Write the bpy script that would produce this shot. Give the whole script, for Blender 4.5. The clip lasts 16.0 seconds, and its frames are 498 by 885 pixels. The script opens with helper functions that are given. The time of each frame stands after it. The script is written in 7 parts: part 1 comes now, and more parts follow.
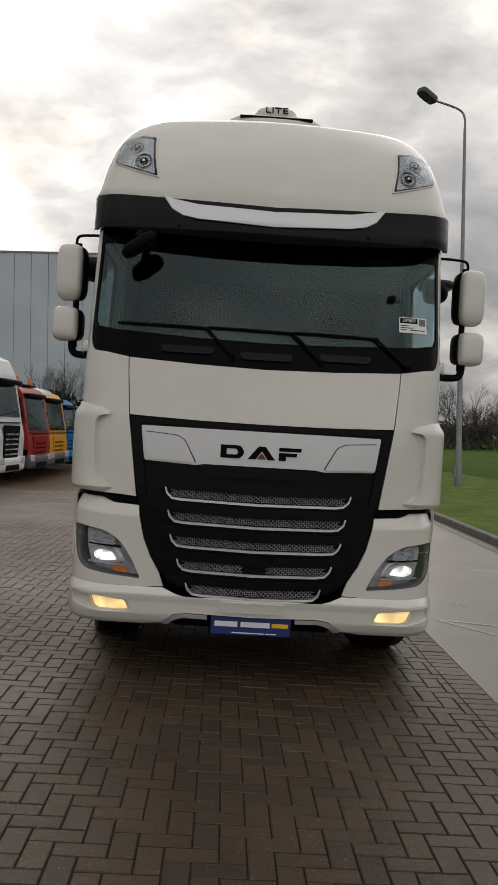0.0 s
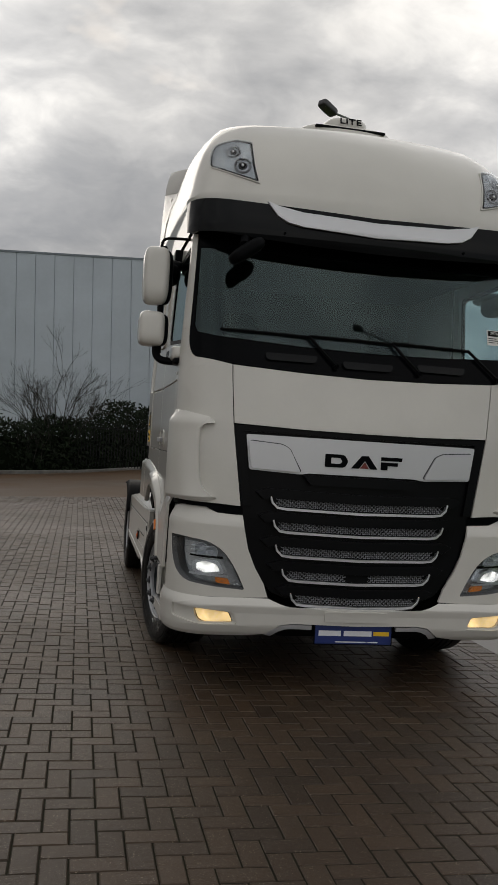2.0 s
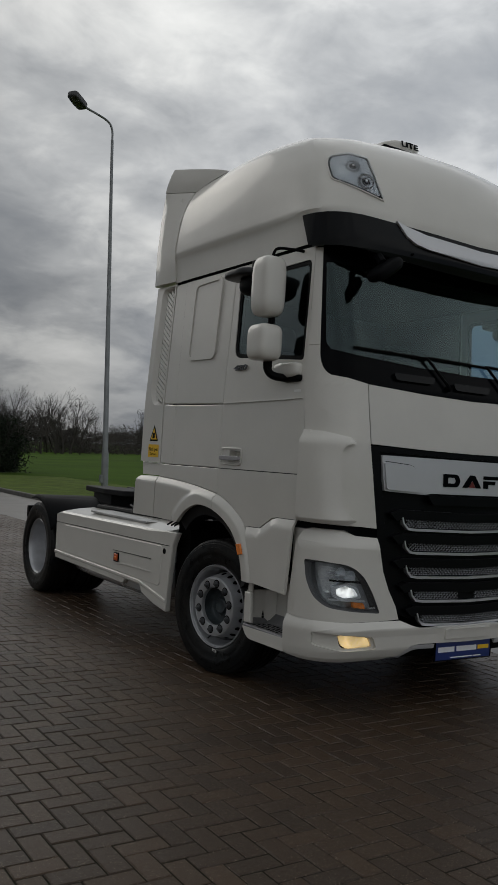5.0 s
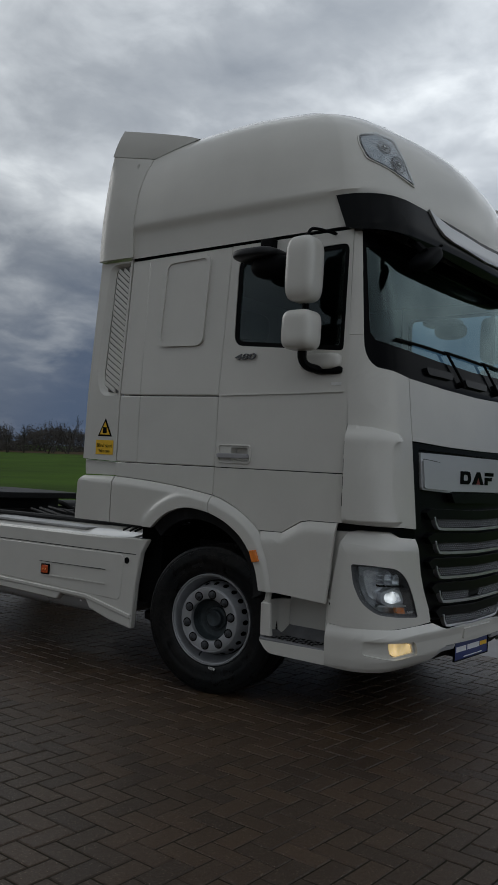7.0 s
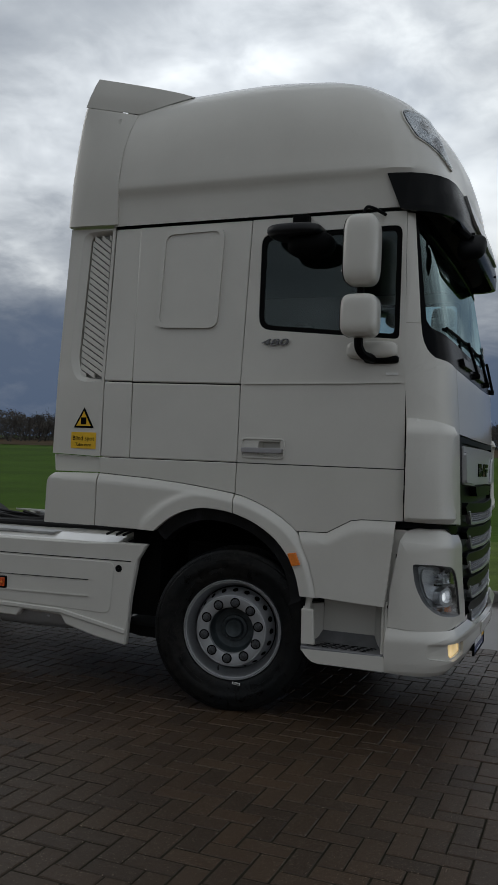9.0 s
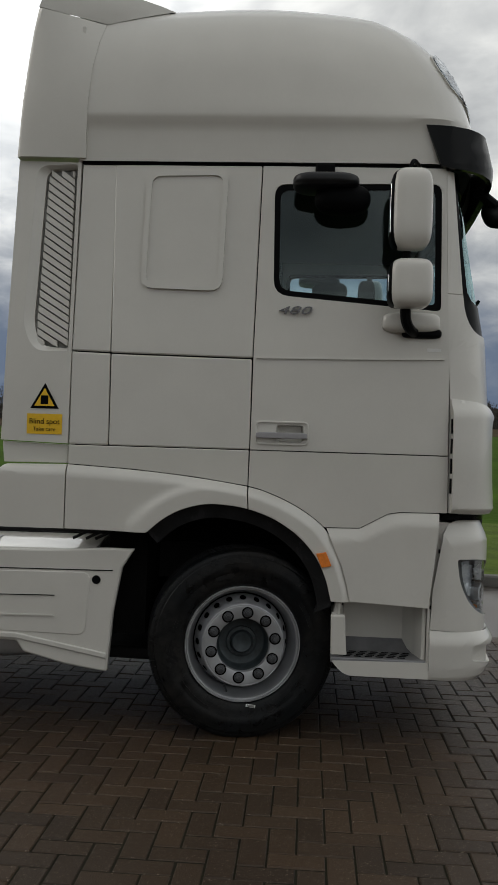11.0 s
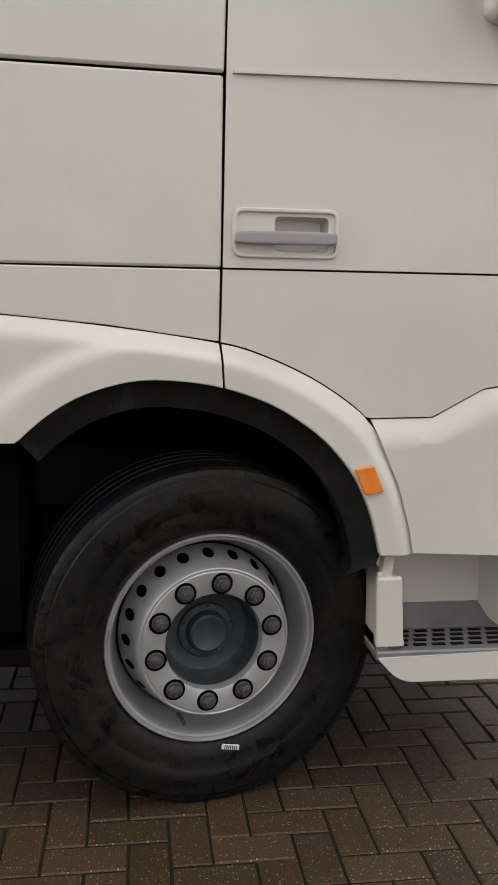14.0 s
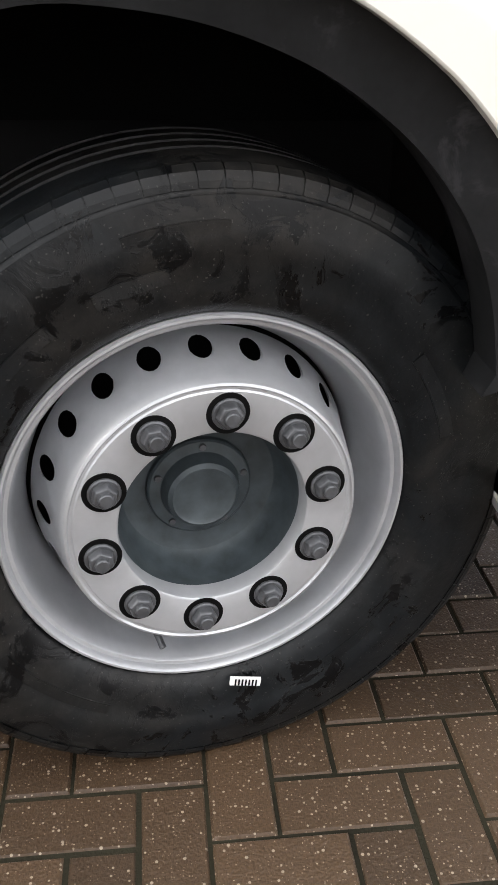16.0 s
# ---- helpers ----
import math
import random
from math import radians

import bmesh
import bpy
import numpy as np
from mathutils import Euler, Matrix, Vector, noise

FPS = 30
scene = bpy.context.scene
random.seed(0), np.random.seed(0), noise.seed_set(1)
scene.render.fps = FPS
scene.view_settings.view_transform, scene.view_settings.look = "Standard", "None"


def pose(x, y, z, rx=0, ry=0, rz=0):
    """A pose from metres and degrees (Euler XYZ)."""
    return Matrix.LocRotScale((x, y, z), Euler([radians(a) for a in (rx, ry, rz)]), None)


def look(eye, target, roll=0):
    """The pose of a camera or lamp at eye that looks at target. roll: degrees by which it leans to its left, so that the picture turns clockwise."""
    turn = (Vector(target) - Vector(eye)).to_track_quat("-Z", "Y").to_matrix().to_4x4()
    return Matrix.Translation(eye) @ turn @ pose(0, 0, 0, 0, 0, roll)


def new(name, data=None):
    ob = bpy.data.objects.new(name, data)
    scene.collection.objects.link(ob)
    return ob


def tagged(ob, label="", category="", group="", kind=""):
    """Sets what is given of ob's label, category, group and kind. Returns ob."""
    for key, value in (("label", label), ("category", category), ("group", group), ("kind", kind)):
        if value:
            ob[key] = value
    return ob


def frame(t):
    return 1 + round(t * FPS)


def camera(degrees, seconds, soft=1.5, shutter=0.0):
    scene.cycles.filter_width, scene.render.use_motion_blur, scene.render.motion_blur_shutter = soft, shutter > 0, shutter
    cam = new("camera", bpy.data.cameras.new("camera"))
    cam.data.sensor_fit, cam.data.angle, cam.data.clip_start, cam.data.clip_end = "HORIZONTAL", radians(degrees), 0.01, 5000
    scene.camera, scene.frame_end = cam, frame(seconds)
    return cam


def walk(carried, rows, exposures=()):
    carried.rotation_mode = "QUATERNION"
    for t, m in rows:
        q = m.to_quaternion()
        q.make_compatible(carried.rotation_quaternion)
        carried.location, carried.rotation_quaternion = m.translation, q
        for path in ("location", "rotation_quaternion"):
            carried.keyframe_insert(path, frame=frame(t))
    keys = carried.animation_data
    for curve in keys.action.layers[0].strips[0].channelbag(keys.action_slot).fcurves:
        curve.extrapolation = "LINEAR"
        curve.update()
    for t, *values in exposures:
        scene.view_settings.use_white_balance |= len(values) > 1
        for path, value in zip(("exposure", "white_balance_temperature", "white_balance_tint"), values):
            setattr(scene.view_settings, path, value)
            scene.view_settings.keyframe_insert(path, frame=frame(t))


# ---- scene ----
cam = camera(32.1, 16.0)
METRES, EYE, TILT, LEAN, TURN = 13.761, 1.645, 0.0, 1.6, -1.9
ROWS = [
    (0.0, 0.0, 0.0, 0.0, 0.2, -0.8, -5.09),
    (0.5, -0.0183, -0.013, 0.0002, 0.15, -0.71, -5.09),
    (1.0, -0.0467, -0.0061, -0.004, -1.2, -0.58, -5.17),
    (1.5, -0.08, 0.0011, -0.0061, -4.72, -0.25, -5.18),
    (2.0, -0.1151, 0.0114, -0.0073, -9.21, 0.22, -5.27),
    (2.5, -0.1463, 0.0231, -0.009, -12.04, 0.5, -5.28),
    (3.0, -0.1819, 0.03, -0.0084, -16.45, 0.93, -5.24),
    (3.5, -0.2152, 0.0461, -0.0118, -20.15, 1.29, -5.16),
    (4.0, -0.2485, 0.0605, -0.0135, -23.0, 1.57, -5.11),
    (6.5, -0.3748, 0.1872, -0.019, -45.83, 2.72, -4.29),
    (7.0, -0.3909, 0.2196, -0.0223, -49.76, 2.94, -4.09),
    (7.5, -0.4067, 0.249, -0.0237, -52.48, 2.9, -3.92),
    (8.0, -0.4179, 0.2799, -0.0236, -57.05, 2.91, -3.65),
    (8.5, -0.4226, 0.3124, -0.0237, -60.81, 2.84, -3.44),
    (9.0, -0.4286, 0.3447, -0.0233, -66.52, 2.8, -3.05),
    (11.5, -0.3894, 0.4857, -0.0198, -87.69, 0.03, -1.56),
    (12.0, -0.3661, 0.4967, -0.018, -90.85, -2.22, -1.14),
    (12.5, -0.3361, 0.5065, -0.0183, -93.02, -2.76, -0.96),
    (13.0, -0.3073, 0.5103, -0.0199, -94.75, -3.11, -1.01),
    (13.5, -0.2774, 0.51, -0.0221, -95.25, -3.87, -0.92),
    (14.0, -0.2479, 0.5103, -0.0251, -95.6, -7.4, -0.88),
    (14.5, -0.2187, 0.5066, -0.0293, -95.66, -12.56, -0.74),
    (15.0, -0.1948, 0.5046, -0.0328, -95.79, -15.47, -0.75),
    (15.5, -0.1738, 0.5042, -0.0356, -95.93, -20.43, -0.68),
    (16.0, -0.1582, 0.503, -0.0394, -94.4, -26.91, -0.85),
]
EXPOSURES = [(0.0, -0.1, 6850, 11), (1.5, -0.3, 6700, 10), (4.0, -0.64, 6600, 9), (6.5, -0.94, 6000, 7), (9.0, -0.78, 6050, 7), (11.5, -0.1, 6650, 7), (12.5, 0.22, 6950, 9), (13.5, 0.48, 7000, 10), (14.5, 1.42, 6600, 12), (15.0, 1.68, 6850, 14), (15.5, 1.76, 6800, 13), (16.0, 2.24, 6500, 11)]
walk(cam, [(t, pose(-0.253, -5.60, EYE, TILT, LEAN, TURN) @ pose(METRES * x, METRES * y, METRES * z, 90 + pitch, roll, yaw)) for t, x, y, z, yaw, pitch, roll in ROWS], EXPOSURES)

# ---- world, sun, exposure ----
SUN_AZ, SUN_EL = radians(-4), radians(23)
sun_way = Vector((math.sin(SUN_AZ) * math.cos(SUN_EL), math.cos(SUN_AZ) * math.cos(SUN_EL), math.sin(SUN_EL)))
sun = new("sun", bpy.data.lights.new("sun", "SUN"))
sun.data.energy, sun.data.angle, sun.data.color = 0.5, radians(40), (1.0, 0.93, 0.84)
sun.matrix_world = look((0, 0, 30), Vector((0, 0, 30)) - sun_way)


class Nodes:
    """Short hand for building node trees."""

    def __init__(self, tree):
        self.tree = tree
        tree.nodes.clear()

    def add(self, kind, inputs=None, **settings):
        n = self.tree.nodes.new(kind)
        for key, value in settings.items():
            setattr(n, key, value)
        for key, value in (inputs or {}).items():
            if isinstance(value, bpy.types.NodeSocket):
                self.tree.links.new(value, n.inputs[key])
            else:
                n.inputs[key].default_value = value
        return n

    def math(self, op, a, b=0.0, clamp=False):
        return self.add("ShaderNodeMath", {0: a, 1: b}, operation=op, use_clamp=clamp).outputs[0]

    def mix(self, fac, a, b, mode="MIX"):
        n = self.add("ShaderNodeMix", data_type="RGBA", blend_type=mode)
        for idx, value in ((0, fac), (6, a), (7, b)):
            if isinstance(value, bpy.types.NodeSocket):
                self.tree.links.new(value, n.inputs[idx])
            else:
                n.inputs[idx].default_value = value
        return n.outputs[2]

    def ramp(self, fac, stops):
        n = self.add("ShaderNodeValToRGB", {0: fac})
        e = n.color_ramp.elements
        while len(e) < len(stops):
            e.new(0.5)
        for el, (p, c) in zip(e, stops):
            el.position, el.color = p, c if len(c) == 4 else (*c, 1)
        return n.outputs[0]

    def noise(self, vec, scale, detail=4.0, rough=0.55, distort=0.0):
        return self.add("ShaderNodeTexNoise", {"Vector": vec, "Scale": scale, "Detail": detail, "Roughness": rough, "Distortion": distort}).outputs[0]


def grey(v):
    return (v, v, v, 1)


world = bpy.data.worlds.new("world")
scene.world = world
world.use_nodes = True
W = Nodes(world.node_tree)
co = W.add("ShaderNodeTexCoord").outputs["Generated"]
sep = W.add("ShaderNodeSeparateXYZ", {0: co})
dx, dy, dz = sep.outputs
up = W.math("MAXIMUM", dz, 0.0)
flat = W.math("ADD", up, 0.34)
plane = W.add("ShaderNodeCombineXYZ", {0: W.math("DIVIDE", dx, flat), 1: W.math("DIVIDE", dy, flat), 2: W.math("MULTIPLY", up, 1.5)}).outputs[0]
big = W.noise(plane, 1.5, 3, 0.5, 0.3)
fine = W.noise(plane, 3.2, 5, 0.52, 0.25)
puffs = W.noise(plane, 7.5, 6, 0.55, 0.35)
cover = W.math("ADD", W.math("ADD", W.math("MULTIPLY", big, 0.40), W.math("MULTIPLY", fine, 0.36)), W.math("MULTIPLY", puffs, 0.24))
clouds = W.ramp(cover, [(0.33, (0.31, 0.33, 0.365)), (0.44, (0.45, 0.465, 0.49)), (0.52, (0.66, 0.67, 0.685)), (0.60, (0.98, 0.98, 0.97)), (0.70, (1.22, 1.21, 1.19))])
sky = W.add("ShaderNodeTexSky", sky_type="NISHITA", sun_disc=False, sun_elevation=SUN_EL, sun_rotation=SUN_AZ, dust_density=2.0)
blue = W.mix(1.0, sky.outputs[0], grey(0.11), "MULTIPLY")
gap = W.math("MULTIPLY", W.ramp(W.noise(plane, 1.7, 5, 0.55), [(0.54, grey(0)), (0.74, grey(0.30))]), W.math("MULTIPLY", W.math("SUBTRACT", up, 0.16), 6.0, clamp=True))
vault = W.mix(gap, clouds, blue)
# the thin bright break in the cloud lies a little beside the sun
break_az, break_el = radians(-10), radians(20)
break_way = (math.sin(break_az) * math.cos(break_el), math.cos(break_az) * math.cos(break_el), math.sin(break_el))
toward = W.add("ShaderNodeVectorMath", {0: co, 1: break_way}, operation="DOT_PRODUCT").outputs["Value"]
glow = W.math("POWER", W.math("MAXIMUM", toward, 0.0), 26.0)
# an overcast vault is brightest overhead; a slate bank lies low over the meadow
vaulting = W.math("ADD", 0.50, W.math("MULTIPLY", up, 0.6))
behind = W.math("MULTIPLY", W.math("MAXIMUM", W.math("MULTIPLY", dy, -1.0), 0.0), 0.7)
east = W.math("MULTIPLY", W.math("MULTIPLY", W.math("MAXIMUM", dx, 0.0), W.math("MULTIPLY", up, 3.2, clamp=True)), W.math("ADD", 0.4, W.math("MULTIPLY", W.math("MULTIPLY", W.math("ADD", dy, 0.1), 2.2, clamp=True), 1.3)))
bright = W.math("ADD", W.math("ADD", W.math("ADD", vaulting, behind), east), W.math("MULTIPLY", glow, 0.9))
lit = W.mix(1.0, vault, W.add("ShaderNodeCombineColor", {0: bright, 1: W.math("MULTIPLY", bright, 0.985), 2: W.math("MULTIPLY", bright, 0.97)}).outputs[0], "MULTIPLY")
low = W.math("SUBTRACT", 0.27, W.math("ADD", up, W.math("MULTIPLY", W.math("SUBTRACT", cover, 0.5), 0.35)))
bank = W.math("MULTIPLY", W.ramp(W.math("MULTIPLY", low, 7.0), [(0.0, grey(0)), (1.0, grey(1))]), W.math("MULTIPLY", W.math("MAXIMUM", W.math("SUBTRACT", dx, 0.36), 0.0), 3.6, clamp=True), clamp=True)
slate = W.mix(W.math("MULTIPLY", up, 4.5, clamp=True), (0.135, 0.18, 0.275, 1), (0.205, 0.245, 0.325, 1))
lit = W.mix(bank, lit, W.mix(W.ramp(puffs, [(0.5, grey(0)), (0.72, grey(0.22))]), slate, (0.42, 0.44, 0.49, 1)))
W.add("ShaderNodeOutputWorld", {0: W.add("ShaderNodeBackground", {0: lit, 1: 1.0}).outputs[0]})


# ---- materials ----
def material(name, base, rough=0.5, metal=0.0, coat=0.0, bump=(), vary=0.12, vary_scale=3.0, fine_scale=60.0, fine_amount=0.08, tint=None, island=0.0, rough_vary=0.1, spec=0.5, coord="Object", emission=None, emit=0.0, per_object=0.0, speckle=None, blotch=None, ripple=0.0):
    """A surface with colour variation at two scales, uneven roughness and fine relief. bump: (scale, strength, metres)."""
    m = bpy.data.materials.new(name)
    m.use_nodes = True
    n = Nodes(m.node_tree)
    vec = n.add("ShaderNodeTexCoord").outputs[coord]
    if coord == "Object":
        vec = n.add("ShaderNodeNewGeometry").outputs["Position"]
    large = n.noise(vec, vary_scale, 4)
    small = n.noise(vec, fine_scale, 3)
    col = n.mix(n.ramp(large, [(0.3, grey(0)), (0.7, grey(1))]), (*[c * (1 - vary) for c in base], 1), (*(tint or [min(1, c * (1 + vary)) for c in base]), 1))
    lum = n.math("ADD", 1 - fine_amount, n.math("MULTIPLY", small, 2 * fine_amount))
    if island:
        lum = n.math("MULTIPLY", lum, n.math("ADD", 1 - island, n.math("MULTIPLY", n.add("ShaderNodeNewGeometry").outputs["Random Per Island"], 2 * island)))
    if per_object:
        lum = n.math("MULTIPLY", lum, n.math("ADD", 1 - per_object, n.math("MULTIPLY", n.add("ShaderNodeObjectInfo").outputs["Random"], 2 * per_object)))
    col = n.mix(1.0, col, n.add("ShaderNodeCombineColor", {0: lum, 1: lum, 2: lum}).outputs[0], "MULTIPLY")
    for scale, share, colour, amount in speckle or ():
        grain = n.add("ShaderNodeTexVoronoi", {"Vector": vec, "Scale": scale})
        some = n.math("LESS_THAN", n.add("ShaderNodeSeparateColor", {0: grain.outputs["Color"]}).outputs[0], share)
        size = n.math("MULTIPLY", n.add("ShaderNodeSeparateColor", {0: grain.outputs["Color"]}).outputs[1], 0.34)
        spots = n.math("MULTIPLY", n.math("MULTIPLY", n.math("LESS_THAN", grain.outputs["Distance"], size), some), amount)
        col = n.mix(spots, col, (*colour, 1))
    patchy = None
    if blotch:
        scale, start, colour, gloss_shift = blotch
        patchy = n.ramp(n.noise(vec, scale, 6, 0.65, 0.6), [(start, grey(0)), (start + 0.07, grey(1))])
        col = n.mix(patchy, col, (*colour, 1))
    r = n.math("ADD", rough - rough_vary / 2, n.math("MULTIPLY", large, rough_vary), clamp=True)
    if patchy:
        r = n.math("ADD", r, n.math("MULTIPLY", patchy, gloss_shift), clamp=True)
    p = n.add("ShaderNodeBsdfPrincipled", {"Base Color": col, "Roughness": r, "Metallic": metal, "Coat Weight": coat, "Coat Roughness": 0.06, "Specular IOR Level": spec})
    for scale, strength, dist in bump:
        b = n.add("ShaderNodeBump", {"Height": n.noise(vec, scale, 3), "Strength": strength, "Distance": dist})
        if p.inputs["Normal"].is_linked:
            n.tree.links.new(p.inputs["Normal"].links[0].from_socket, b.inputs["Normal"])
        n.tree.links.new(b.outputs[0], p.inputs["Normal"])
    if emit:
        p.inputs["Emission Color"].default_value = (*emission, 1)
        p.inputs["Emission Strength"].default_value = emit
        if ripple:
            n.tree.links.new(n.math("MULTIPLY", n.ramp(n.noise(vec, ripple, 2), [(0.35, grey(0.35)), (0.65, grey(1.5))]), emit), p.inputs["Emission Strength"])
    n.add("ShaderNodeOutputMaterial", {0: p.outputs[0]})
    return m


def glass(name, colour, rough=0.0, clear=0.05, shine=(0.95, 0.95, 0.95, 1)):
    """Tinted pane: a glossy coat over a see-through sheet."""
    m = bpy.data.materials.new(name)
    m.use_nodes = True
    n = Nodes(m.node_tree)
    see = n.add("ShaderNodeBsdfTransparent", {0: (*colour, 1)})
    gloss = n.add("ShaderNodeBsdfGlossy", {"Color": shine, "Roughness": rough})
    face = n.add("ShaderNodeLayerWeight", {0: 0.5}).outputs["Facing"]
    share = n.math("ADD", clear, n.math("MULTIPLY", n.math("POWER", face, 3.2), 0.85), clamp=True)
    n.add("ShaderNodeOutputMaterial", {0: n.add("ShaderNodeMixShader", {0: share, 1: see.outputs[0], 2: gloss.outputs[0]}).outputs[0]})
    return m


PAINT = material("cream_white_paint", (0.66, 0.645, 0.60), 0.38, coat=0.9, vary=0.03, fine_amount=0.015, rough_vary=0.08, bump=((1.2, 0.05, 0.02),))
BLACK = material("black_plastic", (0.0032, 0.0036, 0.0042), 0.5, spec=0.06, vary=0.25, fine_scale=200, bump=((300, 0.15, 0.001),))
GRILLE_BLACK = material("satin_grille_black", (0.0028, 0.0032, 0.004), 0.30, spec=0.13, vary=0.2, fine_scale=150)
GLOSS_BLACK = material("gloss_black", (0.0022, 0.0027, 0.0035), 0.2, coat=0.0, spec=0.05, vary=0.15)
SMOKED = material("smoked_visor", (0.006, 0.007, 0.008), 0.2, coat=0.0, spec=0.14, vary=0.15)
# Near-black for inner surfaces: the shade of the cavities is put into the colour.
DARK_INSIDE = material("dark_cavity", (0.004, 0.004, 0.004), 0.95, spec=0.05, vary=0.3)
INTERIOR = material("grey_cab_trim", (0.035, 0.037, 0.040), 0.8, vary=0.2, bump=((250, 0.2, 0.001),))
SEAT = material("dark_seat_cloth", (0.02, 0.022, 0.025), 0.9, spec=0.1, vary=0.25, bump=((400, 0.3, 0.001),))
SILVER = material("silver_paint", (0.60, 0.62, 0.65), 0.27, metal=0.65, coat=0.3, vary=0.05)
SILVER_TRIM = material("satin_silver_trim", (0.62, 0.63, 0.65), 0.34, metal=0.35, coat=0.4, vary=0.02, fine_amount=0.0)
CHROME = material("satin_chrome", (0.72, 0.73, 0.76), 0.32, metal=0.85, vary=0.06)
RIM = material("silver_wheel_paint", (0.44, 0.45, 0.47), 0.38, metal=0.55, vary=0.10, vary_scale=9, fine_amount=0.06, bump=((180, 0.08, 0.001),))
BOLT = material("dull_bolt_metal", (0.085, 0.088, 0.095), 0.45, metal=0.5, vary=0.3, vary_scale=40, bump=((200, 0.2, 0.001),))
HUB = material("greasy_hub_grey", (0.045, 0.056, 0.062), 0.42, metal=0.3, vary=0.35, vary_scale=25, bump=((120, 0.2, 0.001),))


def tyre_rubber():
    """Sidewall rubber: dry dusty areas, wet bluish ones, and black smears left by the tyre paste."""
    m = bpy.data.materials.new("tyre_rubber")
    m.use_nodes = True
    n = Nodes(m.node_tree)
    vec = n.add("ShaderNodeNewGeometry").outputs["Position"]
    wet = n.ramp(n.noise(vec, 3.4, 3, 0.55, 0.5), [(0.40, grey(0)), (0.60, grey(1))])
    film = n.ramp(n.noise(vec, 22, 5, 0.65, 0.8), [(0.38, grey(0)), (0.62, grey(1))])
    dry = n.mix(film, (0.0062, 0.006, 0.0058, 1), (0.0150, 0.0138, 0.0125, 1))
    damp = n.mix(film, (0.0036, 0.0046, 0.0056, 1), (0.0078, 0.0092, 0.0105, 1))
    col = n.mix(wet, dry, damp)
    smear = n.math("MULTIPLY", n.ramp(n.noise(vec, 9, 7, 0.72, 1.8), [(0.535, grey(0)), (0.57, grey(1))]), n.ramp(n.noise(vec, 2.6, 2), [(0.38, grey(0)), (0.50, grey(1))]))
    col = n.mix(smear, col, (0.0018, 0.002, 0.0024, 1))
    crack = n.ramp(n.noise(vec, 30, 6, 0.7, 2.5), [(0.485, grey(0)), (0.497, grey(0.8)), (0.503, grey(0.8)), (0.515, grey(0))])
    col = n.mix(n.math("MULTIPLY", crack, 0.5), col, (0.003, 0.003, 0.003, 1))
    dust = n.ramp(n.noise(vec, 240, 1, 0.5), [(0.70, grey(0)), (0.75, grey(0.5))])
    col = n.mix(dust, col, (0.07, 0.068, 0.062, 1))
    r = n.math("SUBTRACT", n.math("SUBTRACT", 0.52, n.math("MULTIPLY", wet, 0.16)), n.math("MULTIPLY", smear, 0.14), clamp=True)
    b1 = n.add("ShaderNodeBump", {"Height": n.noise(vec, 85, 3), "Strength": 0.25, "Distance": 0.002})
    b2 = n.add("ShaderNodeBump", {"Height": smear, "Strength": 0.35, "Distance": 0.001, "Normal": b1.outputs[0]})
    p = n.add("ShaderNodeBsdfPrincipled", {"Base Color": col, "Roughness": r, "Specular IOR Level": 0.22, "Normal": b2.outputs[0]})
    n.add("ShaderNodeOutputMaterial", {0: p.outputs[0]})
    return m


RUBBER = tyre_rubber()
ARCH_PLASTIC = material("dusty_arch_plastic", (0.011, 0.0115, 0.0125), 0.45, spec=0.18, vary=0.35, vary_scale=7, fine_scale=90, fine_amount=0.3, rough_vary=0.3, blotch=(12, 0.55, (0.022, 0.022, 0.024), 0.1))
CHASSIS = material("chassis_black", (0.012, 0.012, 0.013), 0.6, spec=0.2, vary=0.3)
GLASS = glass("windscreen_glass", (0.55, 0.71, 0.72), clear=0.055, shine=(0.70, 0.90, 0.91, 1))
SIDE_GLASS = glass("side_window_glass", (0.66, 0.79, 0.83), clear=0.085, shine=(0.78, 0.92, 0.94, 1))
LENS = glass("lamp_lens", (0.93, 0.95, 0.96), 0.0, 0.02)
REFLECTOR = material("lamp_reflector", (0.82, 0.83, 0.85), 0.16, metal=0.45, vary=0.15, vary_scale=30)
LAMP_ON = material("lit_headlamp", (0.9, 0.9, 0.88), 0.3, emission=(1.0, 0.97, 0.92), emit=1.1, vary=0.0, ripple=24)
FOG_ON = material("lit_fog_lamp", (0.9, 0.75, 0.45), 0.3, emission=(1.0, 0.66, 0.28), emit=0.85, vary=0.25, vary_scale=60, ripple=8)
AMBER = material("amber_lens", (0.62, 0.15, 0.02), 0.25, coat=0.8, emission=(1.0, 0.38, 0.03), emit=0.07, vary=0.25, vary_scale=40, bump=((160, 0.5, 0.002),))
MIRROR = material("mirror_glass", (0.85, 0.86, 0.87), 0.02, metal=1.0, vary=0.0, fine_amount=0.0, rough_vary=0.0)
PLATE_BLUE = material("dealer_plate_blue", (0.012, 0.03, 0.16), 0.35, coat=0.3, vary=0.05)
PLATE_WHITE = material("plate_white", (0.78, 0.79, 0.82), 0.5, vary=0.04)
YELLOW = material("sticker_yellow", (0.85, 0.52, 0.02), 0.45, vary=0.05)
WHITE_STICKER = material("sticker_white", (0.78, 0.78, 0.76), 0.5, vary=0.04)
